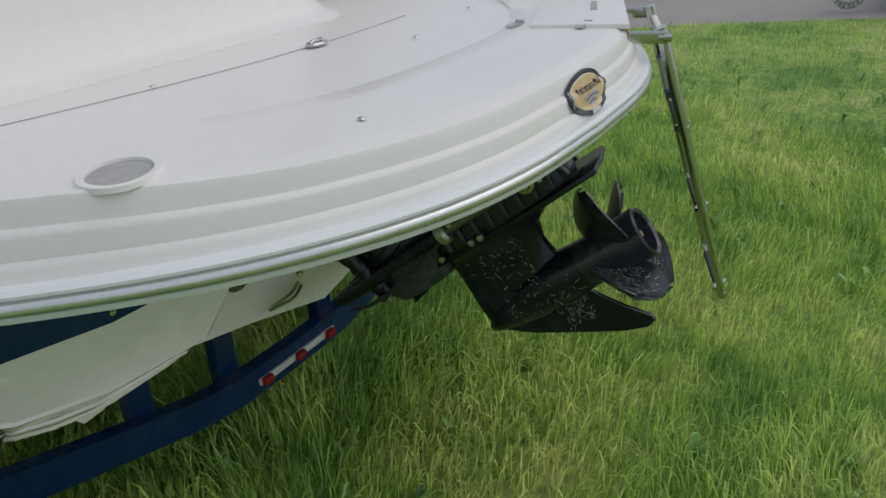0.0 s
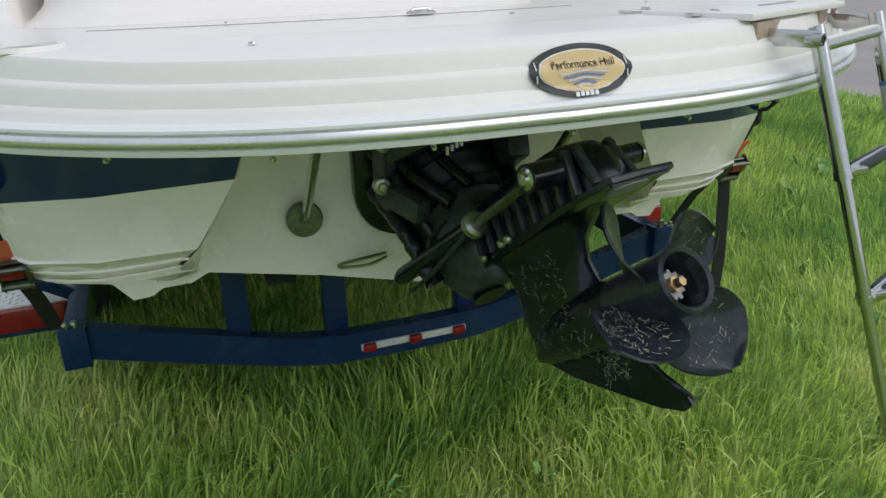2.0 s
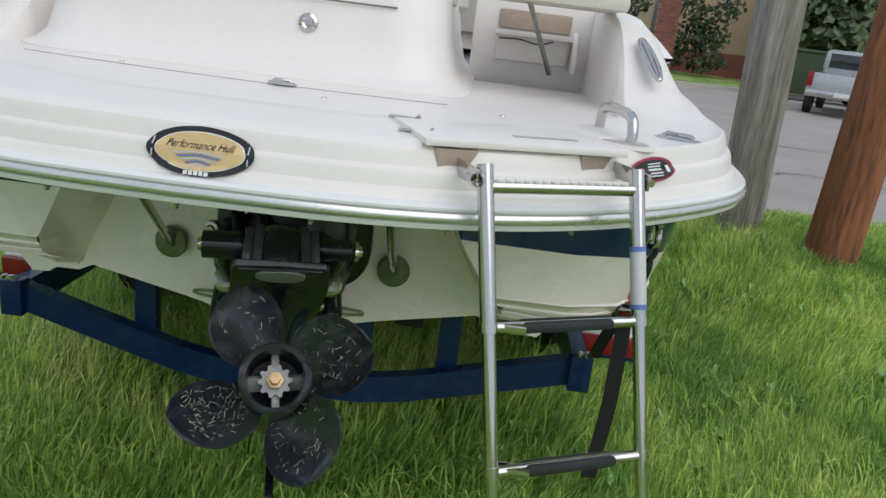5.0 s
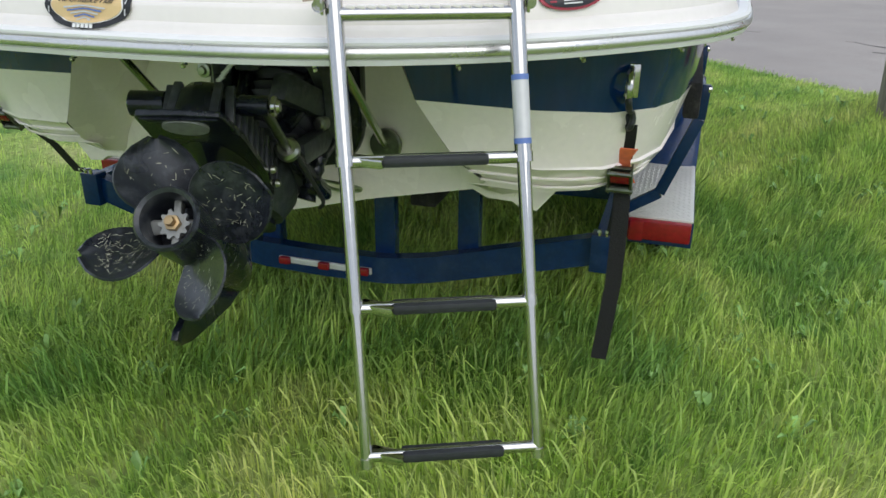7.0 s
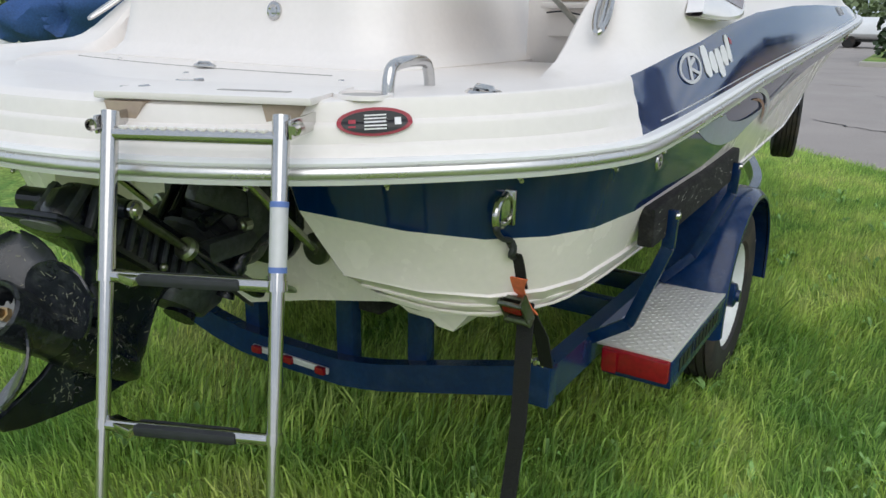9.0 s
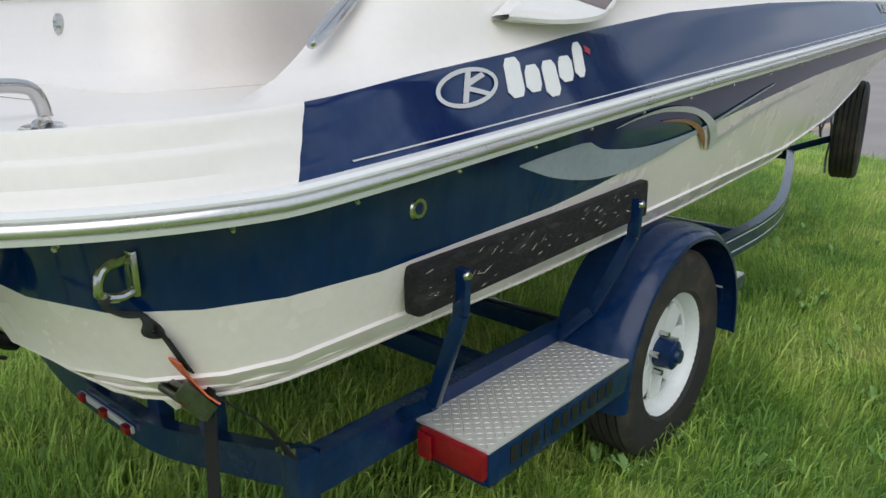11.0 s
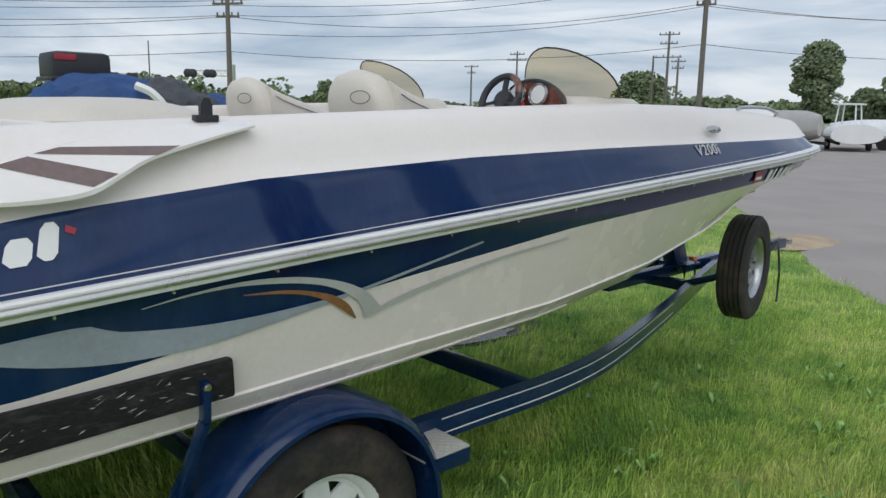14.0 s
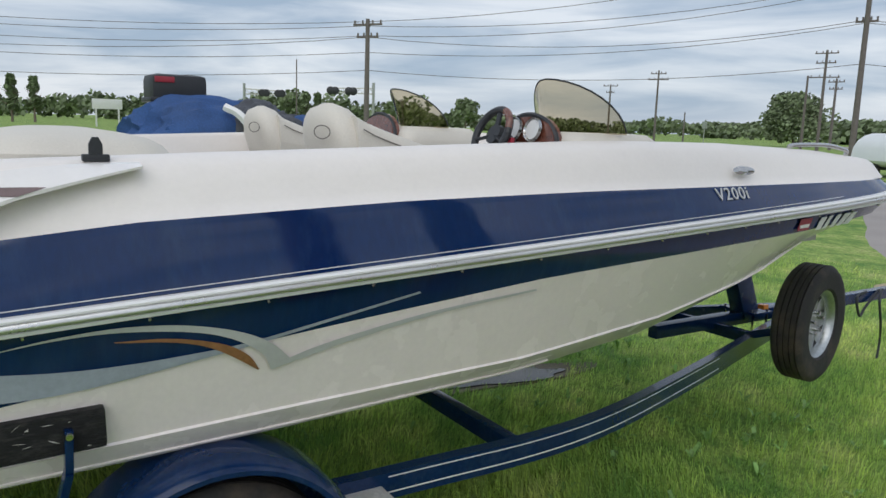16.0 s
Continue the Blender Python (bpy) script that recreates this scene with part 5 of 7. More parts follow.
    inner = [(1.76 + .47 * math.cos(radians(a)), .335 + .47 * math.sin(radians(a))) for a in np.linspace(0, 180, 25)]
    prism(bm, inner, axes((1.02 * s, 0, 0), (0, 1, 0), (0, 0, 1)), .006)
    part("fender_inner", bm, TRAILBLUE, trailer)
    # guide bunk
    bm = bmesh.new()
    a, b = Vector((1.216 * s, .38, .955)), Vector((1.213 * s, 1.445, .985))
    beam(bm, a, b, .05, .118, bevel=.012)
    board = part("guide_bunk", bm, CARPET, trailer, "black carpeted guide board with white scuffs")
    bm = bmesh.new()
    rng = np.random.default_rng(33)
    for _ in range(55):
        t = rng.uniform(.02, .98)
        p = a.lerp(b, t) + Vector((.0258 * s, 0, rng.uniform(-.045, .05)))
        ln, w = rng.uniform(.003, .020), rng.uniform(.0004, .0018)
        d = Vector((0, math.cos(rng.normal(.1, .4)), math.sin(rng.normal(.25, .35)))) * ln
        e = Vector((0, -d.z, d.y)).normalized() * w
        bm.faces.new([bm.verts.new(q) for q in (p - d, p - d * .2 - e, p + d, p + d * .1 + e)])
    tagged(part("scuff", bm, SCUFF, board), kind="stuff")
    for pts in ([(1.252 * s, .515, .985), (1.248 * s, .515, .87), (1.150 * s, .52, .60), (1.025 * s, .53, .515)], [(1.25 * s, 1.348, 1.0), (1.246 * s, 1.345, .88), (1.14 * s, 1.30, .62), (1.03 * s, 1.28, .50)]):
        bm = bmesh.new()
        for p, q in zip(pts, pts[1:]):
            beam(bm, p, q, .038, .022, up=(0, 1, 0), bevel=.003)
        part("guide_post", bm, TRAILBLUE, trailer)
        bm = bmesh.new()
        p = Vector(pts[0]) + Vector((.012 * s, 0, -.015))
        lathe(bm, [(0, .012), (.009, .011), (.014, .004), (.014, 0)], axes(p, (0, 1, 0), (0, 0, s)), 10)
        part("bunk_bolt", bm, STEEL, trailer)
    # keel bunk and posts
    for xk in (.23, .54):
        bm = bmesh.new()
        beam(bm, (xk * s, .25, .30 + .17 * ease(xk, .35, 1.05)), (xk * s, .25, .60 + .09 * (xk > .4)), .075, .05)
        part("bunk_post", bm, TRAILBLUE, trailer)
    bm = bmesh.new()
    beam(bm, (.40 * s, .15, .61), (.40 * s, 2.5, .60), .09, .05, bevel=.008)
    part("keel_bunk", bm, CARPET, trailer)
for y, z, x in ((1.72, .31, 1.02), (3.18, .42, .95), (5.62, .48, .36), (1.05, .42, 1.0)):
    bm = bmesh.new()
    beam(bm, (-x, y, z), (x, y, z), .06, .08)
    part("cross_member", bm, TRAILBLUE, trailer)
bm = bmesh.new()
tube(bm, [(-.12, 3.12, .50), (-.05, 3.12, .47), (.05, 3.12, .47), (.12, 3.12, .50)], .04, 14)
part("keel_roller", bm, BLACKPLASTIC, trailer, "black rubber keel roller")
bm = bmesh.new()
beam(bm, (.0, 3.16, .44), (0, 3.16, .56), .05, .05)
part("roller_post", bm, TRAILBLUE, trailer)
bm = bmesh.new()
beam(bm, (0, 5.0, .52), (0, 7.95, .53), .075, .09)
part("tongue", bm, TRAILBLUE, trailer, "navy box section tongue")
bm = bmesh.new()
beam(bm, (0, 7.95, .535), (0, 8.12, .52), .06, .05, bevel=.015)
part("coupler", bm, STEEL, trailer)
bm = bmesh.new()
tube(bm, spline([(.05, 7.75, .58), (.12, 7.6, .50), (.10, 7.7, .30), (.06, 7.8, .12), (.08, 7.75, -.03)], 5), .011, 6)
tube(bm, spline([(.05, 7.5, .58), (.09, 7.3, .56), (.1, 7.35, .4), (.06, 7.5, .45), (.05, 7.7, .58)], 5), .011, 6)
part("wiring_cable", bm, BLACKPLASTIC, trailer, "hanging black wiring cable")
bm = bmesh.new()
beam(bm, (0, 5.98, .54), (0, 5.74, 1.06), .12, .16, up=(0, 1, 0), bevel=.008)
box(bm, (0, 5.98, .575), (.3, .2, .016))
part("winch_post", bm, TRAILBLUE, trailer, "navy winch post")
for bx, by in ((-.12, 5.9), (.12, 5.9), (-.12, 6.06), (.12, 6.06)):
    bm = bmesh.new()
    tube(bm, [(bx, by, .44), (bx, by, .60)], .009, 6)
    part("clamp_bolt", bm, STEEL, trailer)
bm = bmesh.new()
box(bm, (.14, 5.98, .625), (.05, .06, .035), Matrix(), .006)
part("amber_marker", bm, AMBER, trailer, "amber side marker")
# rear marker bar
bm = bmesh.new()
box(bm, (.015, .168, .308), (.37, .012, .024), Matrix.Rotation(0, 4, "Y"), .004)
bar = part("marker_bar", bm, SILVER, trailer, "bright strip with three red marker lamps")
for x in (-.142, .016, .172):
    bm = bmesh.new()
    box(bm, (x, .158, .308), (.044, .022, .028), Matrix(), .008)
    part("marker_lamp", bm, REDLENS, bar, "small red marker lamp")


def wheel(parent_name, label, c, r, rim_r, width, s, rim_mat, spokes, tall=0, turn=0):
    """A tyre on a rim; its outer face looks along s times x."""
    w = thing(parent_name, label, "wheel", world_at(c[0], c[1], c[2] - r)) if tall else trailer
    m = axes(c, (0, 1, 0), (0, 0, 1))
    m = m if (m.to_3x3() @ Vector((0, 0, 1))).x * s > 0 else m @ Matrix.Rotation(math.pi, 4, "X")
    m = Matrix.Translation(c) @ Matrix.Rotation(radians(turn), 4, "Z") @ Matrix.Translation(-Vector(c)) @ m
    bm = bmesh.new()
    h = width / 2
    prof = [(rim_r * .96, -h * .75), (rim_r + .02, -h * .95), (r * .84, -h), (r * .94, -h * .93), (r * .985, -h * .78)]
    for k in range(4):
        z = -h * .7 + k * h * .35
        prof += [(r, z), (r, z + h * .27), (r - .012, z + h * .28), (r - .012, z + h * .34)]
    prof += [(r, h * .72), (r * .985, h * .78), (r * .94, h * .93), (r * .90, h * .98), (r * .84, h), (r * .78, h * .99), (rim_r + .02, h * .93), (rim_r, h * .72)]
    lathe(bm, prof, m, 56)
    tyre = part("tyre", bm, RUBBER, w, "black treaded trailer tyre", smooth=25)
    bm = bmesh.new()
    lathe(bm, [(rim_r * .94, -h * .7), (rim_r * .9, h * .35), (rim_r * .95, h * .6), (rim_r * 1.0, h * .74), (rim_r * 1.035, h * .80), (rim_r * 1.045, h * .74), (rim_r, h * .66), (rim_r * .97, h * .5)], m, 48)
    rim = part("rim", bm, rim_mat, tyre, "rim of the wheel")
    bm = bmesh.new()
    for k in range(spokes):
        a = k * math.tau / spokes
        b = math.tau / spokes * .28
        pts = [(rim_r * .86, a - b), (rim_r * .86, a + b), (rim_r * .63, a + b * 1.74), (rim_r * .3, a + math.tau / spokes * .5), (rim_r * .3, a - math.tau / spokes * .5), (rim_r * .63, a - b * 1.74)]
        prism(bm, [(q * math.cos(t), q * math.sin(t)) for q, t in pts], m @ Matrix.Translation((0, 0, h * .12)), h * .16, .004)
    lathe(bm, [(rim_r * .84, h * .12), (rim_r * .84, h * .29), (rim_r * .90, h * .33), (rim_r * .95, h * .36), (rim_r * .95, h * .12)], m, 40)
    lathe(bm, [(0, h * .3), (rim_r * .36, h * .3), (rim_r * .42, h * .16), (0, h * .1)], m, 24)
    part("spoke_disc", bm, rim_mat, rim)
    for k in range(5):
        a = k * math.tau / 5 + .4
        bm = bmesh.new()
        tube(bm, [m @ Vector((rim_r * .33 * math.cos(a), rim_r * .33 * math.sin(a), h * .3)), m @ Vector((rim_r * .33 * math.cos(a), rim_r * .33 * math.sin(a), h * .66))], .012, 8)
        part("wheel_nut", bm, STEEL, rim)
    if rim_mat is RIMWHITE:
        bm = bmesh.new()
        lathe(bm, [(0, h * 1.16), (.026, h * 1.15), (.030, h * 1.02), (.046, h * .98), (.056, h * .92), (.060, h * .3)], m, 20)
        part("hub_cap", bm, TRAILBLUE, rim, "navy bearing hub cap")
    # added black disc closing the rim, as shade behind the spoke openings
    bm = bmesh.new()
    lathe(bm, [(0, -h * .6), (rim_r * .9, -h * .6)], m, 32)
    part("brake_shadow_plate", bm, DRIVEBLACK, rim)
    return w


for s in (1, -1):
    wheel("", "", (1.142 * s, 1.76, .325), .40, .232, .205, s, RIMWHITE, 8)
wheel("spare_wheel", "black spare tyre on a galvanised rim mounted on the trailer", (.81, 5.46, .733), .358, .200, .188, 1, GALV, 8, tall=1, turn=11)
bm = bmesh.new()
beam(bm, (.35, 5.5, .52), (.81, 5.46, .70), .05, .05)
part("spare_bracket", bm, TRAILBLUE, trailer)


def tie_strap(s):
    st = thing("tie_down_strap", "black ratchet strap with orange webbing holding the boat's stern", "strap", world_at(1.03 * s, .2, .42), "tie-down straps")
    bm = bmesh.new()
    tube(bm, spline([(1.058 * s, -.215, 1.075), (1.06 * s, -.235, 1.06), (1.062 * s, -.225, 1.035), (1.066 * s, -.20, 1.025), (1.07 * s, -.205, 1.005), (1.066 * s, -.22, .985), (1.06 * s, -.2, .975), (1.056 * s, -.19, .99), (1.06 * s, -.20, 1.015)], 5), .0085, 8)
    def lie(z):
        """The strap's lie along the hull at height z."""
        return float(np.interp(z, [.555, .70, .78, .824, .90, .97, 1.012, 1.08], [.17, .08, -.005, -.045, -.09, -.125, -.157, -.215]))

    for v in bm.verts:
        v.co.y += lie(v.co.z) - float(np.interp(v.co.z, [.97, 1.08], [-.20, -.215]))
    part("hook", bm, BLACKPLASTIC, st, "black coated hook")

    def web(name, pts, w, mat, label=""):
        bm = bmesh.new()
        rows = []
        for i, p in enumerate(pts):
            p = Vector(p)
            if p.z > .555 and name != "hanging_tail":
                p.y = lie(p.z) - (.012 if name == "orange_webbing" else 0)
            rows.append([p + Vector((-w * .5, 0, 0)), p + Vector((w * .5, 0, 0))])
        grid(bm, rows)
        bmesh.ops.solidify(bm, geom=bm.faces[:], thickness=.004)
        part(name, bm, mat, st, label)

    web("webbing", spline([(1.062 * s, -.20, .985), (1.060 * s, -.185, .93), (1.055 * s, -.16, .88)], 3), .042, WEBBING)
    web("orange_webbing", spline([(1.052 * s, -.185, .915), (1.035 * s, -.175, .88), (1.04 * s, -.14, .835), (1.05 * s, -.11, .80)], 3), .075, ORANGE, "bright orange frayed webbing")
    bm = bmesh.new()
    m = axes((1.050 * s, -.065, .835), (1, 0, 0), (0, -.75, 1))
    box(bm, (0, .0, .015), (.062, .09, .012), m, .004)
    box(bm, (-.03, 0, .02), (.006, .1, .035), m, .002)
    box(bm, (.03, 0, .02), (.006, .1, .035), m, .002)
    tube(bm, [m @ Vector((-.036, -.035, .03)), m @ Vector((.036, -.035, .03))], .011, 10)
    tube(bm, [m @ Vector((-.034, .04, .035)), m @ Vector((.034, .04, .035))], .007, 8)
    part("ratchet", bm, PLATEMETAL, st, "steel ratchet buckle")
    bm = bmesh.new()
    box(bm, (0, .02, .036), (.05, .03, .008), m, .003)
    part("red_tab", bm, REDLENS, st)
    web("lower_webbing", [(1.055 * s, -.13, .82), (1.045 * s, .02, .68), (1.03 * s, .15, .555)], .042, WEBBING)
    bm = bmesh.new()
    for dx in (-.012, .012):
        tube(bm, [(1.0 * s + dx, .19, .50), (1.0 * s + dx, .185, .565), (1.0 * s + dx, .155, .57)], .006, 6)
    part("lower_hook", bm, STEEL, st)
    if s < 0:
        return
    web("hanging_tail", [(1.055, -.04, .83), (1.060, -.05, .7), (1.060, -.058, .5), (1.050, -.06, .36), (1.040, -.06, .24)], .046, WEBBING, "loose black strap end hanging towards the grass")


tie_strap(1)
tie_strap(-1)


# ---- ground ----
def rise(x, y):
    """Ground height: level under the boat, gently uneven, with a low bank by the wooden poles."""
    r = math.hypot(x, y)
    z = 0.02 * noise.noise(Vector((x * .5, y * .5, 0))) * ease(r, 1, 6)
    z += .36 * ease(x, 1.3, 2.35) * (1 - ease(x, 3.6, 6)) * ease(y, -.6, 2.5) * (1 - ease(y, 3.3, 5))
    return z


def ground_sheet():
    bm = bmesh.new()
    xs = sorted(set([round(v, 3) for v in np.concatenate([np.linspace(-12, 14, 53), np.geomspace(14.5, 1500, 14), -np.geomspace(12.5, 1500, 14)])]))
    ys = sorted(set([round(v, 3) for v in np.concatenate([np.linspace(-10, 16, 53), np.geomspace(16.5, 1500, 14), -np.geomspace(10.5, 1500, 12)])]))
    grid(bm, [[(x, y, rise(x, y)) for y in ys] for x in xs])
    ob = part("ground", bm, SOIL, None, laid=False)
    tagged(ob, "short green lawn with worn yellowish patches", "grass", kind="structure")


def lawn_material(name, blades):
    m = bpy.data.materials.new(name)
    m.use_nodes = True
    t = m.node_tree
    b = t.nodes["Principled BSDF"]
    co = t.nodes.new("ShaderNodeTexCoord")
    n1 = t.nodes.new("ShaderNodeTexNoise")
    n1.inputs["Scale"].default_value = 0.9
    n1.inputs["Detail"].default_value = 5
    n2 = t.nodes.new("ShaderNodeTexNoise")
    n2.inputs["Scale"].default_value = 26
    n2.inputs["Detail"].default_value = 5
    for n in (n1, n2):
        t.links.new(co.outputs["Object"], n.inputs["Vector"])
    r1 = t.nodes.new("ShaderNodeValToRGB")
    e = r1.color_ramp.elements
    e[0].position, e[0].color = .40, (.245, .46, .115, 1)
    e[1].position, e[1].color = .68, (.82, .85, .355, 1)
    mid = e.new(.52)
    mid.color = (.495, .69, .18, 1)
    nb = t.nodes.new("ShaderNodeTexNoise")
    nb.inputs["Scale"].default_value = 4.5
    nb.inputs["Detail"].default_value = 4
    t.links.new(co.outputs["Object"], nb.inputs["Vector"])
    av = t.nodes.new("ShaderNodeMix")
    av.inputs[0].default_value = .45
    t.links.new(n1.outputs[0], av.inputs[2])
    t.links.new(nb.outputs[0], av.inputs[3])
    t.links.new(av.outputs[0], r1.inputs[0])
    hsv = t.nodes.new("ShaderNodeHueSaturation")
    t.links.new(r1.outputs[0], hsv.inputs["Color"])
    mr = t.nodes.new("ShaderNodeMapRange")
    if blades:
        src = t.nodes.new("ShaderNodeNewGeometry")
        t.links.new(src.outputs["Random Per Island"], mr.inputs["Value"])
        mr.inputs["To Min"].default_value, mr.inputs["To Max"].default_value = .5, 1.4
        hr = t.nodes.new("ShaderNodeMapRange")
        hr.inputs["To Min"].default_value, hr.inputs["To Max"].default_value = .505, .48
        t.links.new(src.outputs["Random Per Island"], hr.inputs["Value"])
        t.links.new(hr.outputs[0], hsv.inputs["Hue"])
    else:
        t.links.new(n2.outputs[0], mr.inputs["Value"])
        mr.inputs["From Min"].default_value, mr.inputs["From Max"].default_value = .3, .7
        mr.inputs["To Min"].default_value, mr.inputs["To Max"].default_value = .28, .72
    t.links.new(mr.outputs[0], hsv.inputs["Value"])
    t.links.new(hsv.outputs[0], b.inputs["Base Color"])
    b.inputs["Roughness"].default_value = .55 if blades else .9
    b.inputs["Specular IOR Level"].default_value = .35 if blades else .15
    if blades:
        tr = t.nodes.new("ShaderNodeBsdfTranslucent")
        t.links.new(hsv.outputs[0], tr.inputs["Color"])
        mix = t.nodes.new("ShaderNodeMixShader")
        mix.inputs[0].default_value = .5
        t.links.new(b.outputs[0], mix.inputs[1])
        t.links.new(tr.outputs[0], mix.inputs[2])
        t.links.new(mix.outputs[0], t.nodes["Material Output"].inputs["Surface"])
    return m


SOIL = lawn_material("lawn_soil", False)
BLADE = lawn_material("grass_blades", True)
ASPHALT = surface("weathered_asphalt", (0.34, 0.305, 0.285), 0.85, var=0.14, scale=.8, fine=60, bump=0.5, dirt=(.40, .375, .36), dirt_amount=.5, dirt_scale=.5)
CONCRETE = surface("concrete_kerb", (0.42, 0.40, 0.36), 0.85, var=0.12, scale=2, bump=.3)
ground_sheet()

ROAD_EDGE = [(-95, 160), (-38, 76), (-14, 34), (-8, 21.5), (-4.2, 14.5), (-1.35, 10.4), (-.25, 8.75), (.8, 7.6), (2.6, 5.75), (4.05, 5.0), (4.8, 4.4), (5.6, 3.3), (7.2, 1.2), (8.3, -1.1), (9.3, -5), (10, -12)]


def in_road(x, y):
    n = len(ROAD_EDGE)
    for i in range(n - 1):
        (x0, y0), (x1, y1) = ROAD_EDGE[i], ROAD_EDGE[i + 1]
        if y1 <= y < y0:
            return x > x0 + (x1 - x0) * (y - y0) / (y1 - y0)
    return False


def road():
    bm = bmesh.new()
    near = [tuple(p) for p in spline(ROAD_EDGE, 5)]
    near = [(x + .12 * noise.noise(Vector((x * 3, y * 3, 5))), y + .12 * noise.noise(Vector((x * 3, y * 3, 9)))) for x, y in near]
    rows = []
    for x, y in near:
        row = []
        for k, d in enumerate((0, .15, .5, 1.5, 4, 9, 20, 45, 90)):
            px, py = x + d * .72, y + d * .69
            row.append((px, py, (rise(px, py) if k > 0 else rise(px, py) - .02) + .018))
        rows.append(row)
    grid(bm, rows)
    tagged(part("road", bm, ASPHALT, None, laid=False), "weathered grey asphalt lot with cracks", "road", kind="structure")


road()


def blades(name, count, region, height, seed, keep):
    rng = np.random.default_rng(seed)
    x0, x1, y0, y1 = region
    x = rng.uniform(x0, x1, count)
    y = rng.uniform(y0, y1, count)
    ok = np.array([keep(a, b) for a, b in zip(x, y)])
    x, y = x[ok], y[ok]
    n = len(x)
    z = np.array([rise(a, b) for a, b in zip(x, y)])
    patch = np.array([noise.noise(Vector((a * 1.3, b * 1.3, 3))) for a, b in zip(x, y)])
    h = height * rng.uniform(.5, 1.35, n) * (1 + .6 * patch)
    w = rng.uniform(.0014, .0034, n) * (height / .08) ** .5
    th = rng.uniform(0, math.tau, n)
    lean = np.abs(rng.normal(.45, .35, n)) * h
    comb = np.array([2.2 * noise.noise(Vector((a * .9, b * .9, 11))) for a, b in zip(x, y)])
    ld = comb * 2 + rng.normal(0, 1.1, n)
    wx, wy = np.cos(th) * w, np.sin(th) * w
    lx, ly = np.cos(ld) * lean, np.sin(ld) * lean
    v = np.empty((n, 7, 3))
    for k, (f, up, thin) in enumerate(((0, -.01, 1.0), (.16, .45, .95), (.52, .82, .7))):
        zz = z + (h * up if k else -.01)
        v[:, 2 * k] = np.stack([x - wx * thin + lx * f, y - wy * thin + ly * f, zz], 1)
        v[:, 2 * k + 1] = np.stack([x + wx * thin + lx * f, y + wy * thin + ly * f, zz], 1)
    v[:, 6] = np.stack([x + lx, y + ly, z + h * (1 - .25 * np.minimum(1, lean / h))], 1)
    base = np.arange(n) * 7
    tri = np.stack([np.stack([base + q for q in t], 1) for t in ((0, 1, 3), (0, 3, 2), (2, 3, 5), (2, 5, 4), (4, 5, 6))], 1).reshape(-1, 3)
    me = bpy.data.meshes.new(name)
    me.vertices.add(n * 7)
    me.vertices.foreach_set("co", v.ravel())
    me.loops.add(len(tri) * 3)
    me.loops.foreach_set("vertex_index", tri.ravel())
    me.polygons.add(len(tri))
    me.polygons.foreach_set("loop_start", np.arange(len(tri)) * 3)
    me.polygons.foreach_set("loop_total", np.full(len(tri), 3))
    me.update()
    me.validate()
    me.materials.append(BLADE)
    ob = new(name, me)
    return tagged(ob, "dense green lawn grass of uneven height", "grass", kind="stuff")


def dry(x, y):
    return not in_road(x, y) and ((x + .95) / .24) ** 2 + ((y - 4.1) / .6) ** 2 > 1 + .5 * noise.noise(Vector((x * 4, y * 4, 2)))


def fading(x0, x1, y0, y1, soft, seed):
    rng = random.Random(seed)

    def keep(x, y):
        d = min(x - x0, x1 - x, y - y0, y1 - y) + soft * .6 * noise.noise(Vector((x * .8, y * .8, 1)))
        return rng.random() < d / soft and dry(x, y)
    return keep


blades("lawn_grass", 190000, (-2.6, 4.4, -2.6, 4.6), .085, 1, fading(-2.6, 4.4, -2.6, 4.6, 1.3, 1))
blades("lawn_grass", 130000, (-5, 9, -5, 12), .065, 2, fading(-5, 9, -5, 12, 2.5, 2))
blades("lawn_grass", 30000, (-1.6, 1.6, -.8, 3.0), .13, 5, fading(-1.6, 1.6, -.8, 3.0, .8, 3))

blades("lawn_grass", 95000, (-1.6, 4.6, 2.4, 8.2), .05, 7, fading(-1.6, 4.6, 2.4, 8.2, 1.2, 4))


def weeds():
    """Broad-leaved weeds scattered in the lawn."""
    rng = np.random.default_rng(12)
    bm = bmesh.new()
    for _ in range(520):
        x, y = rng.uniform(-2, 5.5), rng.uniform(-2.2, 5.5)
        if not dry(x, y):
            continue
        n = int(rng.integers(3, 7))
        for k in range(n):
            a = rng.uniform(0, math.tau)
            ln, w, h = rng.uniform(.03, .075), rng.uniform(.006, .014), rng.uniform(.04, .085)
            d = Vector((math.cos(a), math.sin(a), 0))
            t = Vector((-d.y, d.x, 0))
            b = Vector((x, y, rise(x, y)))
            rows = []
            for f, ww, z in ((0, .2, .02), (.35, 1, .75), (.7, .9, 1.0), (1, .1, .85)):
                c = b + d * ln * f + Vector((0, 0, h * z))
                rows.append([c - t * w * ww, c + Vector((0, 0, -.004)), c + t * w * ww])
            grid_local = [[bm.verts.new(p) for p in r] for r in rows]
            for i in range(3):
                for j in range(2):
                    bm.faces.new((grid_local[i][j], grid_local[i + 1][j], grid_local[i + 1][j + 1], grid_local[i][j + 1]))
    ob = part("lawn_weeds", bm, WEED, None, laid=False)
    tagged(ob, "small broad-leaved weeds among the grass", "weeds", kind="stuff")


WEED = surface("weed_leaves", (0.24, 0.42, 0.12), 0.5, var=.15, island=.35)
weeds()


# ---- surroundings ----
BARK = surface("grey_bark", (0.16, 0.13, 0.10), 0.9, var=0.3, bump=0.8, stretch=(1, 1, .2))
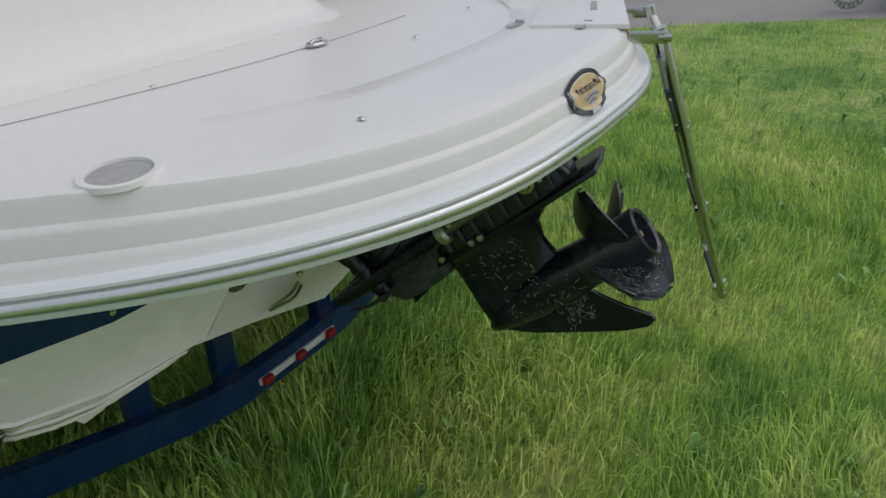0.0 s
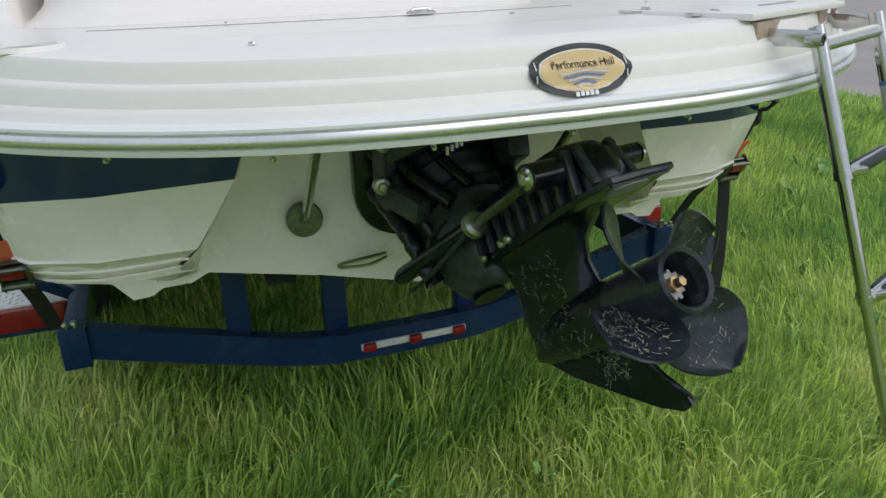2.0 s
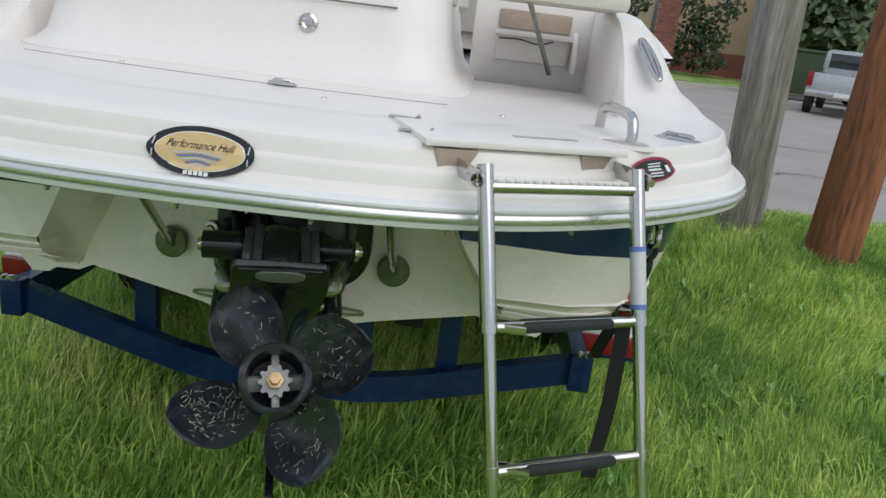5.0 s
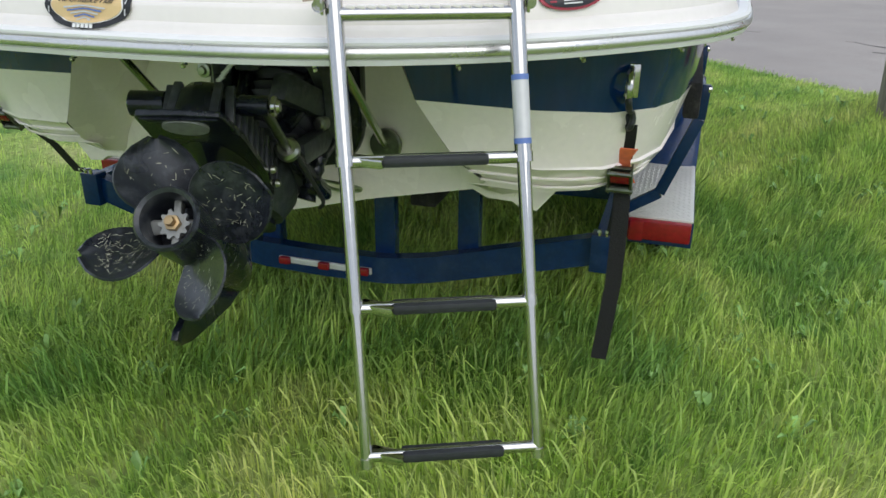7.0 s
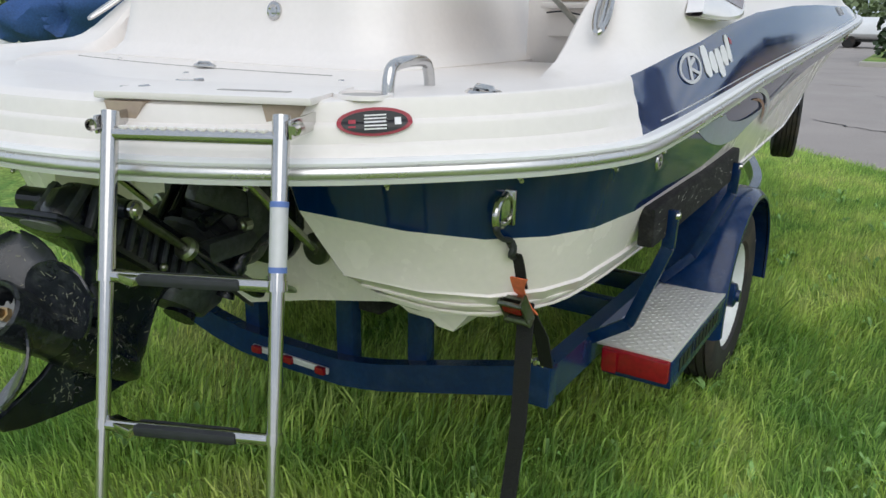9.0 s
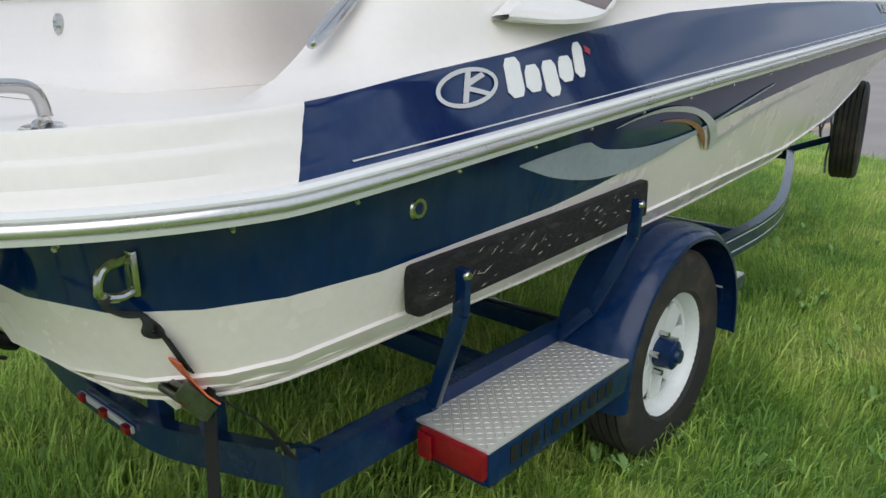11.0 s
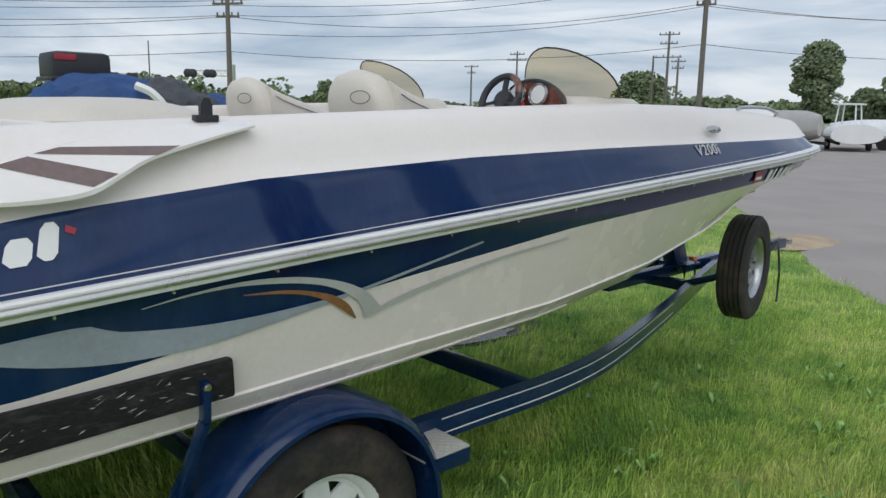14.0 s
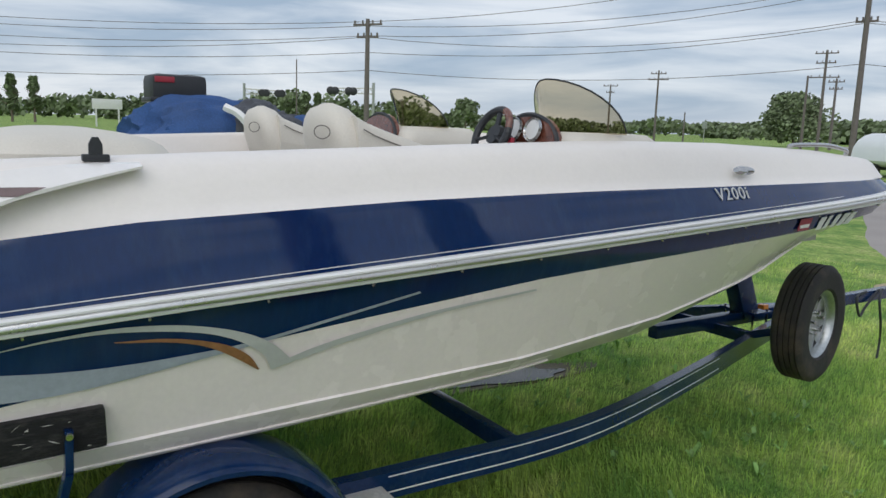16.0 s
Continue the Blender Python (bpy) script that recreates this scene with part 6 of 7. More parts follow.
GREYPOLE = surface("weathered_grey_pole", (0.33, 0.30, 0.27), 0.9, var=0.55, scale=3, fine=16, bump=1.0, stretch=(5, 5, .35), dirt=(.07, .06, .05), dirt_amount=.85, dirt_scale=4)
BROWNPOLE = surface("treated_brown_pole", (0.27, 0.10, 0.045), 0.8, var=0.6, scale=3, fine=14, bump=1.0, stretch=(4, 4, .5), dirt=(.045, .022, .014), dirt_amount=.85, dirt_scale=3.5)
FARPOLE = surface("far_pole_wood", (0.16, 0.14, 0.13), 0.9, var=0.2)
LEAF = surface("tree_leaves", (0.15, 0.195, 0.10), 0.7, var=0.2, scale=.4, fine=3, island=0.45)
DARKLEAF = surface("dark_hedge_leaves", (0.04, 0.07, 0.028), 0.7, var=0.2, scale=.4, fine=3, island=0.4)
STUCCO = surface("beige_stucco", (0.50, 0.36, 0.24), 0.9, var=0.08, scale=.6, bump=.4)
BRICK = surface("red_brick", (0.24, 0.09, 0.065), 0.9, var=0.2, bump=.4, rand=.25)
MORTAR = surface("grey_mortar", (0.30, 0.27, 0.25), 0.9)
SHRINKWRAP = surface("white_shrink_wrap", (0.78, 0.79, 0.8), 0.4, var=.06, scale=1.5, bump=.3)
PAINTWHITE = surface("white_vehicle_paint", (0.70, 0.70, 0.69), 0.3, var=.03, coat=.4)
SILVERPAINT = surface("silver_vehicle_paint", (0.5, 0.51, 0.52), 0.3, .4, var=.03, coat=.5)
GLASS = surface("dark_vehicle_glass", (0.02, 0.024, 0.028), 0.05, coat=.6)
COVER = surface("blue_canvas_cover", (0.025, 0.075, 0.22), 0.75, var=.25, scale=3, bump=.5)
COVERGREY = surface("grey_canvas_lining", (0.07, 0.075, 0.09), 0.8, var=.2)
SAND = surface("sandy_dirt", (0.42, 0.33, 0.23), 0.95, var=.25, scale=4, bump=.7)
CRACK = surface("dark_crack_filler", (0.045, 0.045, 0.047), 0.9)
MUD = surface("wet_mud", (0.16, 0.13, 0.09), 0.7, var=.3, scale=6, bump=.6)
WATER = surface("puddle_water", (0.05, 0.05, 0.045), 0.03, var=.1, ior=1.33)


def seen_from(cx, cy, azimuth, d):
    a = radians(azimuth + 1.1)
    return cx - math.sin(a) * d, cy + math.cos(a) * d


def leaf_cloud(bm, centre, size, count, leaf, rng):
    """Small leaf quads filling lumps round a centre."""
    for _ in range(count):
        v = Vector(rng.normal(0, 1, 3)).normalized() * rng.uniform(.45, 1.0) ** .5
        p = Vector(centre) + Vector((v.x * size[0], v.y * size[1], v.z * size[2]))
        u = Vector(rng.normal(0, 1, 3)).normalized()
        w = u.orthogonal().normalized() * leaf * rng.uniform(.6, 1.3)
        u = u * leaf * rng.uniform(.6, 1.3)
        bm.faces.new([bm.verts.new(p + q) for q in (u, w, -u * .8, -w)])


def tree(at, height, width, seed, label, trunk=.35, leaf=.35, lumps=14, per=90, conifer=False):
    rng = np.random.default_rng(seed)
    t = thing("tree", label, "tree", (at[0], at[1], 0))
    bm = bmesh.new()
    top = Vector((at[0] + rng.normal(0, .2), at[1], height * .8))
    base = Vector((at[0], at[1], -.1))
    tube(bm, [base, base.lerp(top, .3), base.lerp(top, .65), top], .2, 8, taper=[height * .03, height * .022, height * .014, height * .004])
    tips = []
    for k in range(9):
        a = rng.uniform(0, math.tau)
        f = rng.uniform(.3, .75)
        p = base.lerp(top, f)
        q = p + Vector((math.cos(a) * width * .36, math.sin(a) * width * .36, height * .16))
        tube(bm, [p, p.lerp(q, .5) + Vector((0, 0, .05 * height * .3)), q], .1, 6, taper=[height * .012, height * .008, height * .003])
        tips.append(q)
    part("trunk", bm, BARK, t, laid=False)
    bm = bmesh.new()
    for k in range(lumps):
        f = rng.uniform(.28, 1.0)
        spread = (1.05 - f) if conifer else math.sin(math.pi * min(.97, (f - .12) / .95)) ** .6
        a = rng.uniform(0, math.tau)
        r = width * .36 * spread * rng.uniform(.3, 1.0)
        c = (at[0] + r * math.cos(a), at[1] + r * math.sin(a), height * f * .93)
        s = width * rng.uniform(.13, .24) * (.6 if conifer else 1)
        leaf_cloud(bm, c, (s, s, s * .8), per, leaf, rng)
    part("crown", bm, LEAF, t, laid=False)
    return t


C16, C13, C55, C8 = (3.04, 1.03), (2.6, .08), (.6, -1.9), (1.33, -1.66)
tree(seen_from(*C13, 20.4, 80), 8.6, 5.4, 11, "tall leafy green tree beside the asphalt lot", leaf=.17, lumps=44, per=190)
for k, (az, d, h, w) in enumerate(((16.0, 105, 6.6, 7), (13.8, 105, 7.4, 8), (11.4, 100, 7.6, 8), (8.6, 100, 7.6, 8), (17.6, 120, 5.6, 5))):
    tree(seen_from(*C13, az, d), h, w, 20 + k, "broad dark green tree at the edge of the woods", leaf=.26, lumps=34, per=150)
tree(seen_from(*C16, 32.2, 150), 8.4, 12.5, 31, "broad rounded green tree in a field", leaf=.30, lumps=44, per=190)
tree(seen_from(*C16, 55.2, 170), 7.6, 8, 32, "small leafy tree beyond the road", leaf=.5, lumps=14, per=60)
for k, az in enumerate((86.2, 84.9, 67.0, 66.2)):
    tree(seen_from(*C16, az, 150), 8.2 if k < 2 else 7.2, 4.5, 40 + k, "dark pointed evergreen tree", leaf=.4, lumps=24, per=60, conifer=True)


def wood_belt(name, az0, az1, d, tops, seed, label):
    rng = np.random.default_rng(seed)
    bm = bmesh.new()
    for k in range(240):
        f = rng.uniform(0, 1)
        az = az0 + (az1 - az0) * f
        h = float(np.interp(f, np.linspace(0, 1, len(tops)), tops)) * (1 + .5 * noise.noise(Vector((az * .55, seed, 0))))
        x, y = seen_from(*C16, az, d * rng.uniform(.96, 1.1))
        leaf_cloud(bm, (x, y, h * rng.uniform(.25, .8)), (rng.uniform(4, 8), rng.uniform(4, 8), h * .3), 44, 1.05, rng)
    ob = part(name, bm, LEAF, None, laid=False)
    tagged(ob, label, "woods", kind="stuff")


wood_belt("far_woods", 27, 62, 380, [9, 8, 7, 7.5, 8], 3, "distant dark green belt of trees on the horizon")
wood_belt("far_woods", 58, 105, 320, [11, 12, 10, 9, 10, 12], 4, "distant dark green belt of trees on the horizon")
wood_belt("far_woods", 10, 30, 260, [7, 6, 5.5, 6, 7], 8, "distant dark green belt of trees on the horizon")
wood_belt("far_woods", -60, 12, 260, [12, 12, 12], 5, "distant dark green belt of trees on the horizon")


def utility_pole(at, height, arms, label, r=.15, mat=FARPOLE, lean=0.0, facing=0.0):
    p = thing("utility_pole", label, "pole", (at[0], at[1], 0), "utility poles")
    bm = bmesh.new()
    tube(bm, [(at[0], at[1], -.3), (at[0] + lean * height, at[1], height)], r, 12, taper=[r * 1.15, r * .75])
    part("post", bm, mat, p, laid=False)
    for z, w in arms:
        c = Vector((at[0] + lean * z, at[1], z))
        d = Vector((math.cos(facing), math.sin(facing), 0))
        bm = bmesh.new()
        beam(bm, c - d * w, c + d * w, .12, .14)
        part("crossarm", bm, mat, p, laid=False)
        for q in (-.9, -.35, .35, .9):
            bm = bmesh.new()
            tube(bm, [c + d * w * q, c + d * w * q + Vector((0, 0, .3))], .07, 6)
            part("insulator", bm, FARPOLE, p, laid=False)
    return p


pa = seen_from(*C16, 62.6, 58)
pc = seen_from(*C16, 28.6, 60)
utility_pole(pa, 9.3, [(8.9, 1.2), (8.0, .9)], "grey wooden utility pole with two crossarms", .2, facing=.6)
utility_pole(pc, 14.5, [(12.2, .5), (9.6, .7)], "tall leaning grey utility pole", .2, lean=.0, facing=.3)
pb = seen_from(*C16, 30.7, 110)
utility_pole(pb, 12.8, [(12.4, 1.4), (11.2, 1.2), (9.4, 1.8)], "utility pole with stacked crossarms", .2, facing=.3)
utility_pole(seen_from(*C16, 31.7, 110), 9.6, [], "plain wooden utility pole", .17)
utility_pole(seen_from(*C16, 29.95, 125), 10.3, [(9.8, 1.1), (8.8, .9)], "utility pole with two crossarms", .2, facing=.3)
utility_pole(seen_from(*C16, 41.4, 125), 11.3, [(10.8, 1.2), (9.9, 1.6)], "wooden utility pole with two crossarms", .17, facing=.5)
utility_pole(seen_from(*C16, 44.7, 150), 10.5, [(10.2, 1.4), (9.0, .8)], "wooden utility pole with two crossarms", .18, facing=.5)
utility_pole(seen_from(*C16, 67.7, 95), 9.0, [], "slim grey mast by the crossing", .09)
utility_pole(seen_from(*C16, 60.2, 140), 6.2, [(5.6, .9), (4.9, .7)], "small utility pole with crossarms", .12, facing=.6)
utility_pole(seen_from(*C16, 39.4, 140), 5.4, [], "short leaning wooden pole", .14)


def wire(a, b, sag, r=.022):
    bm = bmesh.new()
    a, b = Vector(a), Vector(b)
    tube(bm, [a.lerp(b, t) - Vector((0, 0, sag * 4 * t * (1 - t))) for t in np.linspace(0, 1, 13)], r, 5)
    return bm


left = seen_from(*C16, 100, 75)
right = seen_from(*C16, 2, 70)
wires = thing("overhead_wires", "thin dark overhead wires strung between utility poles", "wires", (pa[0], pa[1], 8))
for za, zl, zc, sag in ((9.1, 9.4, 14.2, .9), (8.8, 8.9, 12.2, 1.0), (8.1, 8.2, 11.9, 1.1), (8.0, 7.4, 9.7, 1.2), (6.9, 6.9, 9.5, 1.0), (5.6, 5.3, 6.8, .9)):
    for p, q in (((*left, zl), (*pa, za)), ((*pa, za), (*pc, zc)), ((*pc, zc), (*right, zc - .5))):
        part("wire", wire(p, q, sag), FARPOLE, wires, laid=False)


def signal_gantry(az0, az1, d, z, label):
    a, b = Vector((*seen_from(*C16, az0, d), 0)), Vector((*seen_from(*C16, az1, d), 0))
    g = thing("crossing_signal", label, "rail signal", a, "crossing signals")
    bm = bmesh.new()
    tube(bm, [a, a + Vector((0, 0, z + 1.2))], .16, 10)
    part("mast", bm, DULLSTEEL, g, laid=False)
    up = Vector((0, 0, z))
    bm = bmesh.new()
    tube(bm, [a + up, b + up], .07, 6)
    tube(bm, [a + up + Vector((0, 0, .6)), b + up + Vector((0, 0, .45))], .07, 6)
    n = 8
    for k in range(n):
        tube(bm, [a.lerp(b, k / n) + up, a.lerp(b, (k + .5) / n) + up + Vector((0, 0, .52)), a.lerp(b, (k + 1) / n) + up], .035, 5)
    part("truss_arm", bm, DULLSTEEL, g, laid=False)
    for f in (.45, .55, .85, .95):
        bm = bmesh.new()
        c = a.lerp(b, f) + up + Vector((0, 0, .2))
        lathe(bm, [(0, .2), (.42, .15), (.45, -.1), (.2, -.2), (0, -.2)], axes(c, (b - a).normalized(), (0, 0, 1)), 14)
        part("lamp_head", bm, BLACKPLASTIC, g, laid=False)


signal_gantry(71.4, 68.6, 92, 4.6, "steel truss arm with black crossing lamps")
signal_gantry(62.1, 65.4, 85, 4.9, "steel truss arm with black crossing lamps")
bm = bmesh.new()
sx, sy = seen_from(*C16, 80.5, 120)
beam(bm, (sx, sy - 2, 3.2), (sx, sy + 2, 3.2), .2, 1.4)
tube(bm, [(sx, sy - 1.5, 0), (sx, sy - 1.5, 2.6)], .12, 6)
tube(bm, [(sx, sy + 1.5, 0), (sx, sy + 1.5, 2.6)], .12, 6)
solid("road_sign", bm, PAINTWHITE, "pale blank sign board on two posts", "sign", (sx, sy, 0), laid=False)
bm = bmesh.new()
sx, sy = seen_from(*C16, 38.0, 70)
tube(bm, [(sx, sy, 0), (sx, sy, 2.4)], .04, 6)
box(bm, (sx, sy, 2.5), (.5, .05, .6))
solid("sign_post", bm, DULLSTEEL, "small grey sign on a thin post", "sign", (sx, sy, 0), laid=False)


# near poles by the road
def near_pole(at, r, height, mat, label, lean=(0, 0)):
    p = thing("wooden_pole", label, "pole", (at[0], at[1], rise(*at)))
    bm = bmesh.new()
    z0 = rise(*at) - .2
    rows = []
    for t in np.linspace(0, 1, 25):
        row = []
        for k in range(21):
            a = k * math.tau / 20
            rr = r * (1.12 - .2 * t) * (1 + .03 * noise.noise(Vector((math.cos(a) * 2, math.sin(a) * 2, t * 6))))
            row.append(Vector((at[0] + lean[0] * t * height + rr * math.cos(a), at[1] + lean[1] * t * height + rr * math.sin(a), z0 + height * t)))
        rows.append(row)
    grid(bm, rows)
    part("shaft", bm, mat, p, laid=False)


near_pole((2.33, 3.12), .138, 6.5, GREYPOLE, "weathered grey wooden pole standing in the grass", (-.04, 0))
near_pole((2.68, 2.52), .14, 6.5, BROWNPOLE, "dark brown treated wooden pole standing in the grass", (.035, 0))

# road details
cr = random.Random(4)
for pts in ([(3.2, 8.5), (4.2, 8.0), (5.0, 8.3), (6.5, 7.7), (8.5, 8.0)], [(.2, 10.8), (1.2, 10.0), (2.2, 9.9), (3.4, 9.0), (4.2, 8.0)], [(.6, 16), (1.6, 14), (1.9, 12), (1.2, 10)], [(5.2, 11.5), (7.2, 11), (9, 11.6)], [(-1, 18), (2, 17.6), (6, 18.4), (10, 18)], [(7.2, 4.6), (8.4, 4.3), (9.8, 5.2)]):
    bm = bmesh.new()
    path = [(p[0] + cr.uniform(-.05, .05), p[1] + cr.uniform(-.05, .05)) for p in spline(pts, 7)]
    rows = []
    for i, (x, y) in enumerate(path):
        a, b = path[max(0, i - 1)], path[min(len(path) - 1, i + 1)]
        n = Vector((-(b[1] - a[1]), b[0] - a[0], 0)).normalized() * cr.uniform(.008, .022)
        rows.append([Vector((x, y, rise(x, y) + .0225)) + n, Vector((x, y, rise(x, y) + .0225)) - n])
    grid(bm, rows)
    solid("road_crack", bm, CRACK, "dark crack across the asphalt", "crack", (path[0][0], path[0][1], 0.02), laid=False, kind="structure")
bm = bmesh.new()
rows = []
for r in np.linspace(0, 1, 7):
    rows.append([(-1.25 + r * .45 * math.cos(a) * (1 + .25 * noise.noise(Vector((math.cos(a) * 2, math.sin(a) * 2, 1)))), 10.5 + r * .8 * math.sin(a), .012 + .07 * (1 - r * r)) for a in np.linspace(0, math.tau, 25)])
grid(bm, rows)
solid("dirt_mound", bm, SAND, "low heap of sandy dirt at the road edge", "dirt", (-1.25, 10.5, .01), laid=False)
# muddy puddle under the boat
for k, (s, z, mat, nm, lb) in enumerate(((.8, .012, MUD, "mud_patch", "wet brown mud patch in the lawn"), (.55, .02, WATER, "puddle", "shallow puddle reflecting the sky"))):
    bm = bmesh.new()
    pts = []
    for a in np.linspace(0, math.tau, 40, endpoint=False):
        q = s * (1 + .5 * noise.noise(Vector((math.cos(a) * 1.6, math.sin(a) * 1.6, k * 3))))
        pts.append((-.95 + .30 * q * math.cos(a) + .06 * math.sin(a), 4.1 + .78 * q * math.sin(a)))
    prism(bm, pts, Matrix.Translation((0, 0, z - .02)), .02)
    solid(nm, bm, mat, lb, "puddle", (-.95, 4.1, 0), laid=False, kind="structure")

# far kerb, verge, wall and hedges
bm = bmesh.new()
rows = [[(x, y, z) for y, z in ((22.0, .0), (22.0, .15), (22.2, .17), (22.25, .12))] for x in np.linspace(-.5, 45, 30)]
rows = [[(p[0], p[1] + 4.6 + max(0, p[0] - 6) * .33, p[2]) for p in r] for r in rows]
grid(bm, rows)
tagged(part("kerb", bm, CONCRETE, None, laid=False), "pale concrete kerb", "kerb", kind="structure")
bm = bmesh.new()
rows = [[(x, 26.82 + max(0, x - 6) * .33 + d, .13 + d * .012) for d in (0, 1, 3, 8, 20, 60)] for x in np.linspace(-.5, 45, 30)]
grid(bm, rows)
tagged(part("verge", bm, SOIL, None, laid=False), "green lawn verge behind the kerb", "grass", kind="structure")
house = thing("shop_building", "beige stucco building with brick pillars beyond the road", "building", (15, 37, .2))
bm = bmesh.new()
box(bm, (16.5, 39, 2.7), (17, 6, 5.2))
part("wall", bm, STUCCO, house, laid=False)
bm = bmesh.new()
box(bm, (16.5, 35.97, .75), (17, .1, 1.1))
part("plinth", bm, BRICK, house, laid=False)
bm = bmesh.new()
box(bm, (16.5, 39, 5.5), (17.6, 6.8, .4))
part("roof", bm, DARKGAP, house, laid=False)
for x, y in ((7.9, 32.6), (4.8, 31.2)):
    pillar = thing("brick_pillar", "square red brick pillar on the verge", "pillar", (x, y, .2), "brick pillars")
    bm = bmesh.new()
    box(bm, (x, y, 1.9), (.94, .94, 3.5))
    part("core", bm, MORTAR, pillar, laid=False)
    me = None
    for row in range(22):
        for k in range(4):
            bm = bmesh.new()
            if me is None:
                box(bm, (0, 0, 0), (.22, .03, .135))
                me = bpy.data.meshes.new("brick")
                bm.to_mesh(me)
                me.materials.append(BRICK)
            bm.free()
            b = new("brick", me)
            b.parent = pillar
            b.location = (-.35 + k * .235 + (.05 if row % 2 else -.02), -.478, .1 + row * .155)
for k, (x, y, w, h, n) in enumerate(((2.1, 30.2, 4.4, 2.9, 0), (6.3, 33, 1.2, 3.4, 0), (9.7, 33.4, 2.3, 3.6, 0))):
    rng = np.random.default_rng(60 + k)
    bm = bmesh.new()
    for q in range(int(14 * w)):
        leaf_cloud(bm, (x + rng.uniform(-w, w) * .5, y + rng.uniform(-.5, .5), rng.uniform(.3, h)), (.5, .5, .4), 40, .12, rng)
    solid("hedge", bm, DARKLEAF, "dense dark green clipped hedge", "hedge", (x, y, .2), laid=False)


for at, h, w, k in (((23.5, 36), 11, 8.5, 71), ((19.4, 34.6), 9.2, 7, 72), ((15.6, 33.2), 8.0, 5.6, 73)):
    tree(at, h, w, k, "dark leafy tree on the verge beyond the road", leaf=.28, lumps=30, per=110)


def pickup(at, turn):
    car = thing("pickup_truck", "silver pickup truck parked at the far kerb", "truck", (at[0], at[1], .02))
    M = Matrix.Translation((at[0], at[1], 0)) @ Matrix.Rotation(turn, 4, "Z")

    def piece(name, c, s, mat, bevel=.05, label=""):
        bm = bmesh.new()
        box(bm, c, s, M, bevel)
        return part(name, bm, mat, car, label, laid=False)
    piece("body", (0, 2.6, .85), (1.95, 5.2, .65), SILVERPAINT, .12)
    piece("cab", (0, 3.0, 1.5), (1.75, 2.1, .75), SILVERPAINT, .2)
    piece("rear_window", (0, 1.94, 1.55), (1.4, .04, .42), GLASS, .01)
    piece("bumper", (0, -.06, .62), (1.9, .16, .2), STEEL, .04)
    piece("plate_bar", (0, -.15, .64), (.4, .02, .12), WHITEVINYL, .004)
    for sx in (-.9, .9):
        piece("tail_light", (sx, -.01, 1.0), (.16, .06, .4), REDLENS, .02)
        for yy in (.95, 4.2):
            bm = bmesh.new()
            mm = M @ axes((sx * 1.0, yy, .38), (0, 1, 0), (0, 0, 1))
            lathe(bm, [(.2, -.12), (.38, -.1), (.38, .1), (.2, .12)], mm, 24)
            part("tyre", bm, RUBBER, car, laid=False)


pickup((10.4, 20.0), -.5)


def parked_car(at, turn):
    car = thing("parked_car", "dark estate car parked along the far kerb", "car", (at[0], at[1], .02))
    M = Matrix.Translation((at[0], at[1], .02)) @ Matrix.Rotation(turn, 4, "Z") @ axes((0, .9, 0), (1, 0, 0), (0, 0, 1))
    bm = bmesh.new()
    prism(bm, [(-2.3, .32), (2.3, .32), (2.32, .75), (2.15, .92), (1.2, 1.02), (-2.2, 1.04), (-2.32, .8)], M, 1.8, .05)
    part("body", bm, GLASS, car, "glossy dark car body", laid=False)
    bm = bmesh.new()
    prism(bm, [(-2.15, 1.04), (1.15, 1.02), (.45, 1.55), (-.3, 1.64), (-1.75, 1.60)], M @ Matrix.Translation((0, 0, .1)), 1.6, .06)
    part("cabin", bm, GLASS, car, laid=False)
    for x in (-1.4, 1.4):
        for z in (-.02, 1.62):
            bm = bmesh.new()
            lathe(bm, [(.22, 0), (.31, 0), (.34, .04), (.34, .16), (.31, .2), (.22, .2)], M @ Matrix.Translation((x, .34, z)), 26)
            tyre = part("tyre", bm, RUBBER, car, laid=False)
            bm = bmesh.new()
            lathe(bm, [(0, .02), (.22, .02), (.22, .18), (0, .18)], M @ Matrix.Translation((x, .34, z)), 20)
            part("rim", bm, GALV, tyre, laid=False)


parked_car((15.9, 27.6), .2)
rng = np.random.default_rng(81)
bm = bmesh.new()
for q in range(90):
    x = rng.uniform(19, 40)
    leaf_cloud(bm, (x, 30.6 + (x - 6) * .33 + rng.uniform(-.5, .5), rng.uniform(.3, 1.5)), (.8, .6, .4), 40, .16, rng)
solid("hedge", bm, DARKLEAF, "low dark green hedge along the far verge", "hedge", (28, 38, .2), laid=False)
bm = bmesh.new()
box(bm, (12.2, 27.5, 1.0), (2.2, 1.4, 1.5), Matrix(), .06)
box(bm, (12.2, 27.5, 1.8), (2.3, 1.5, .1), Matrix(), .03)
solid("waste_bin", bm, DARKLEAF, "dark green waste container", "bin", (12.2, 27.5, .2), laid=False)


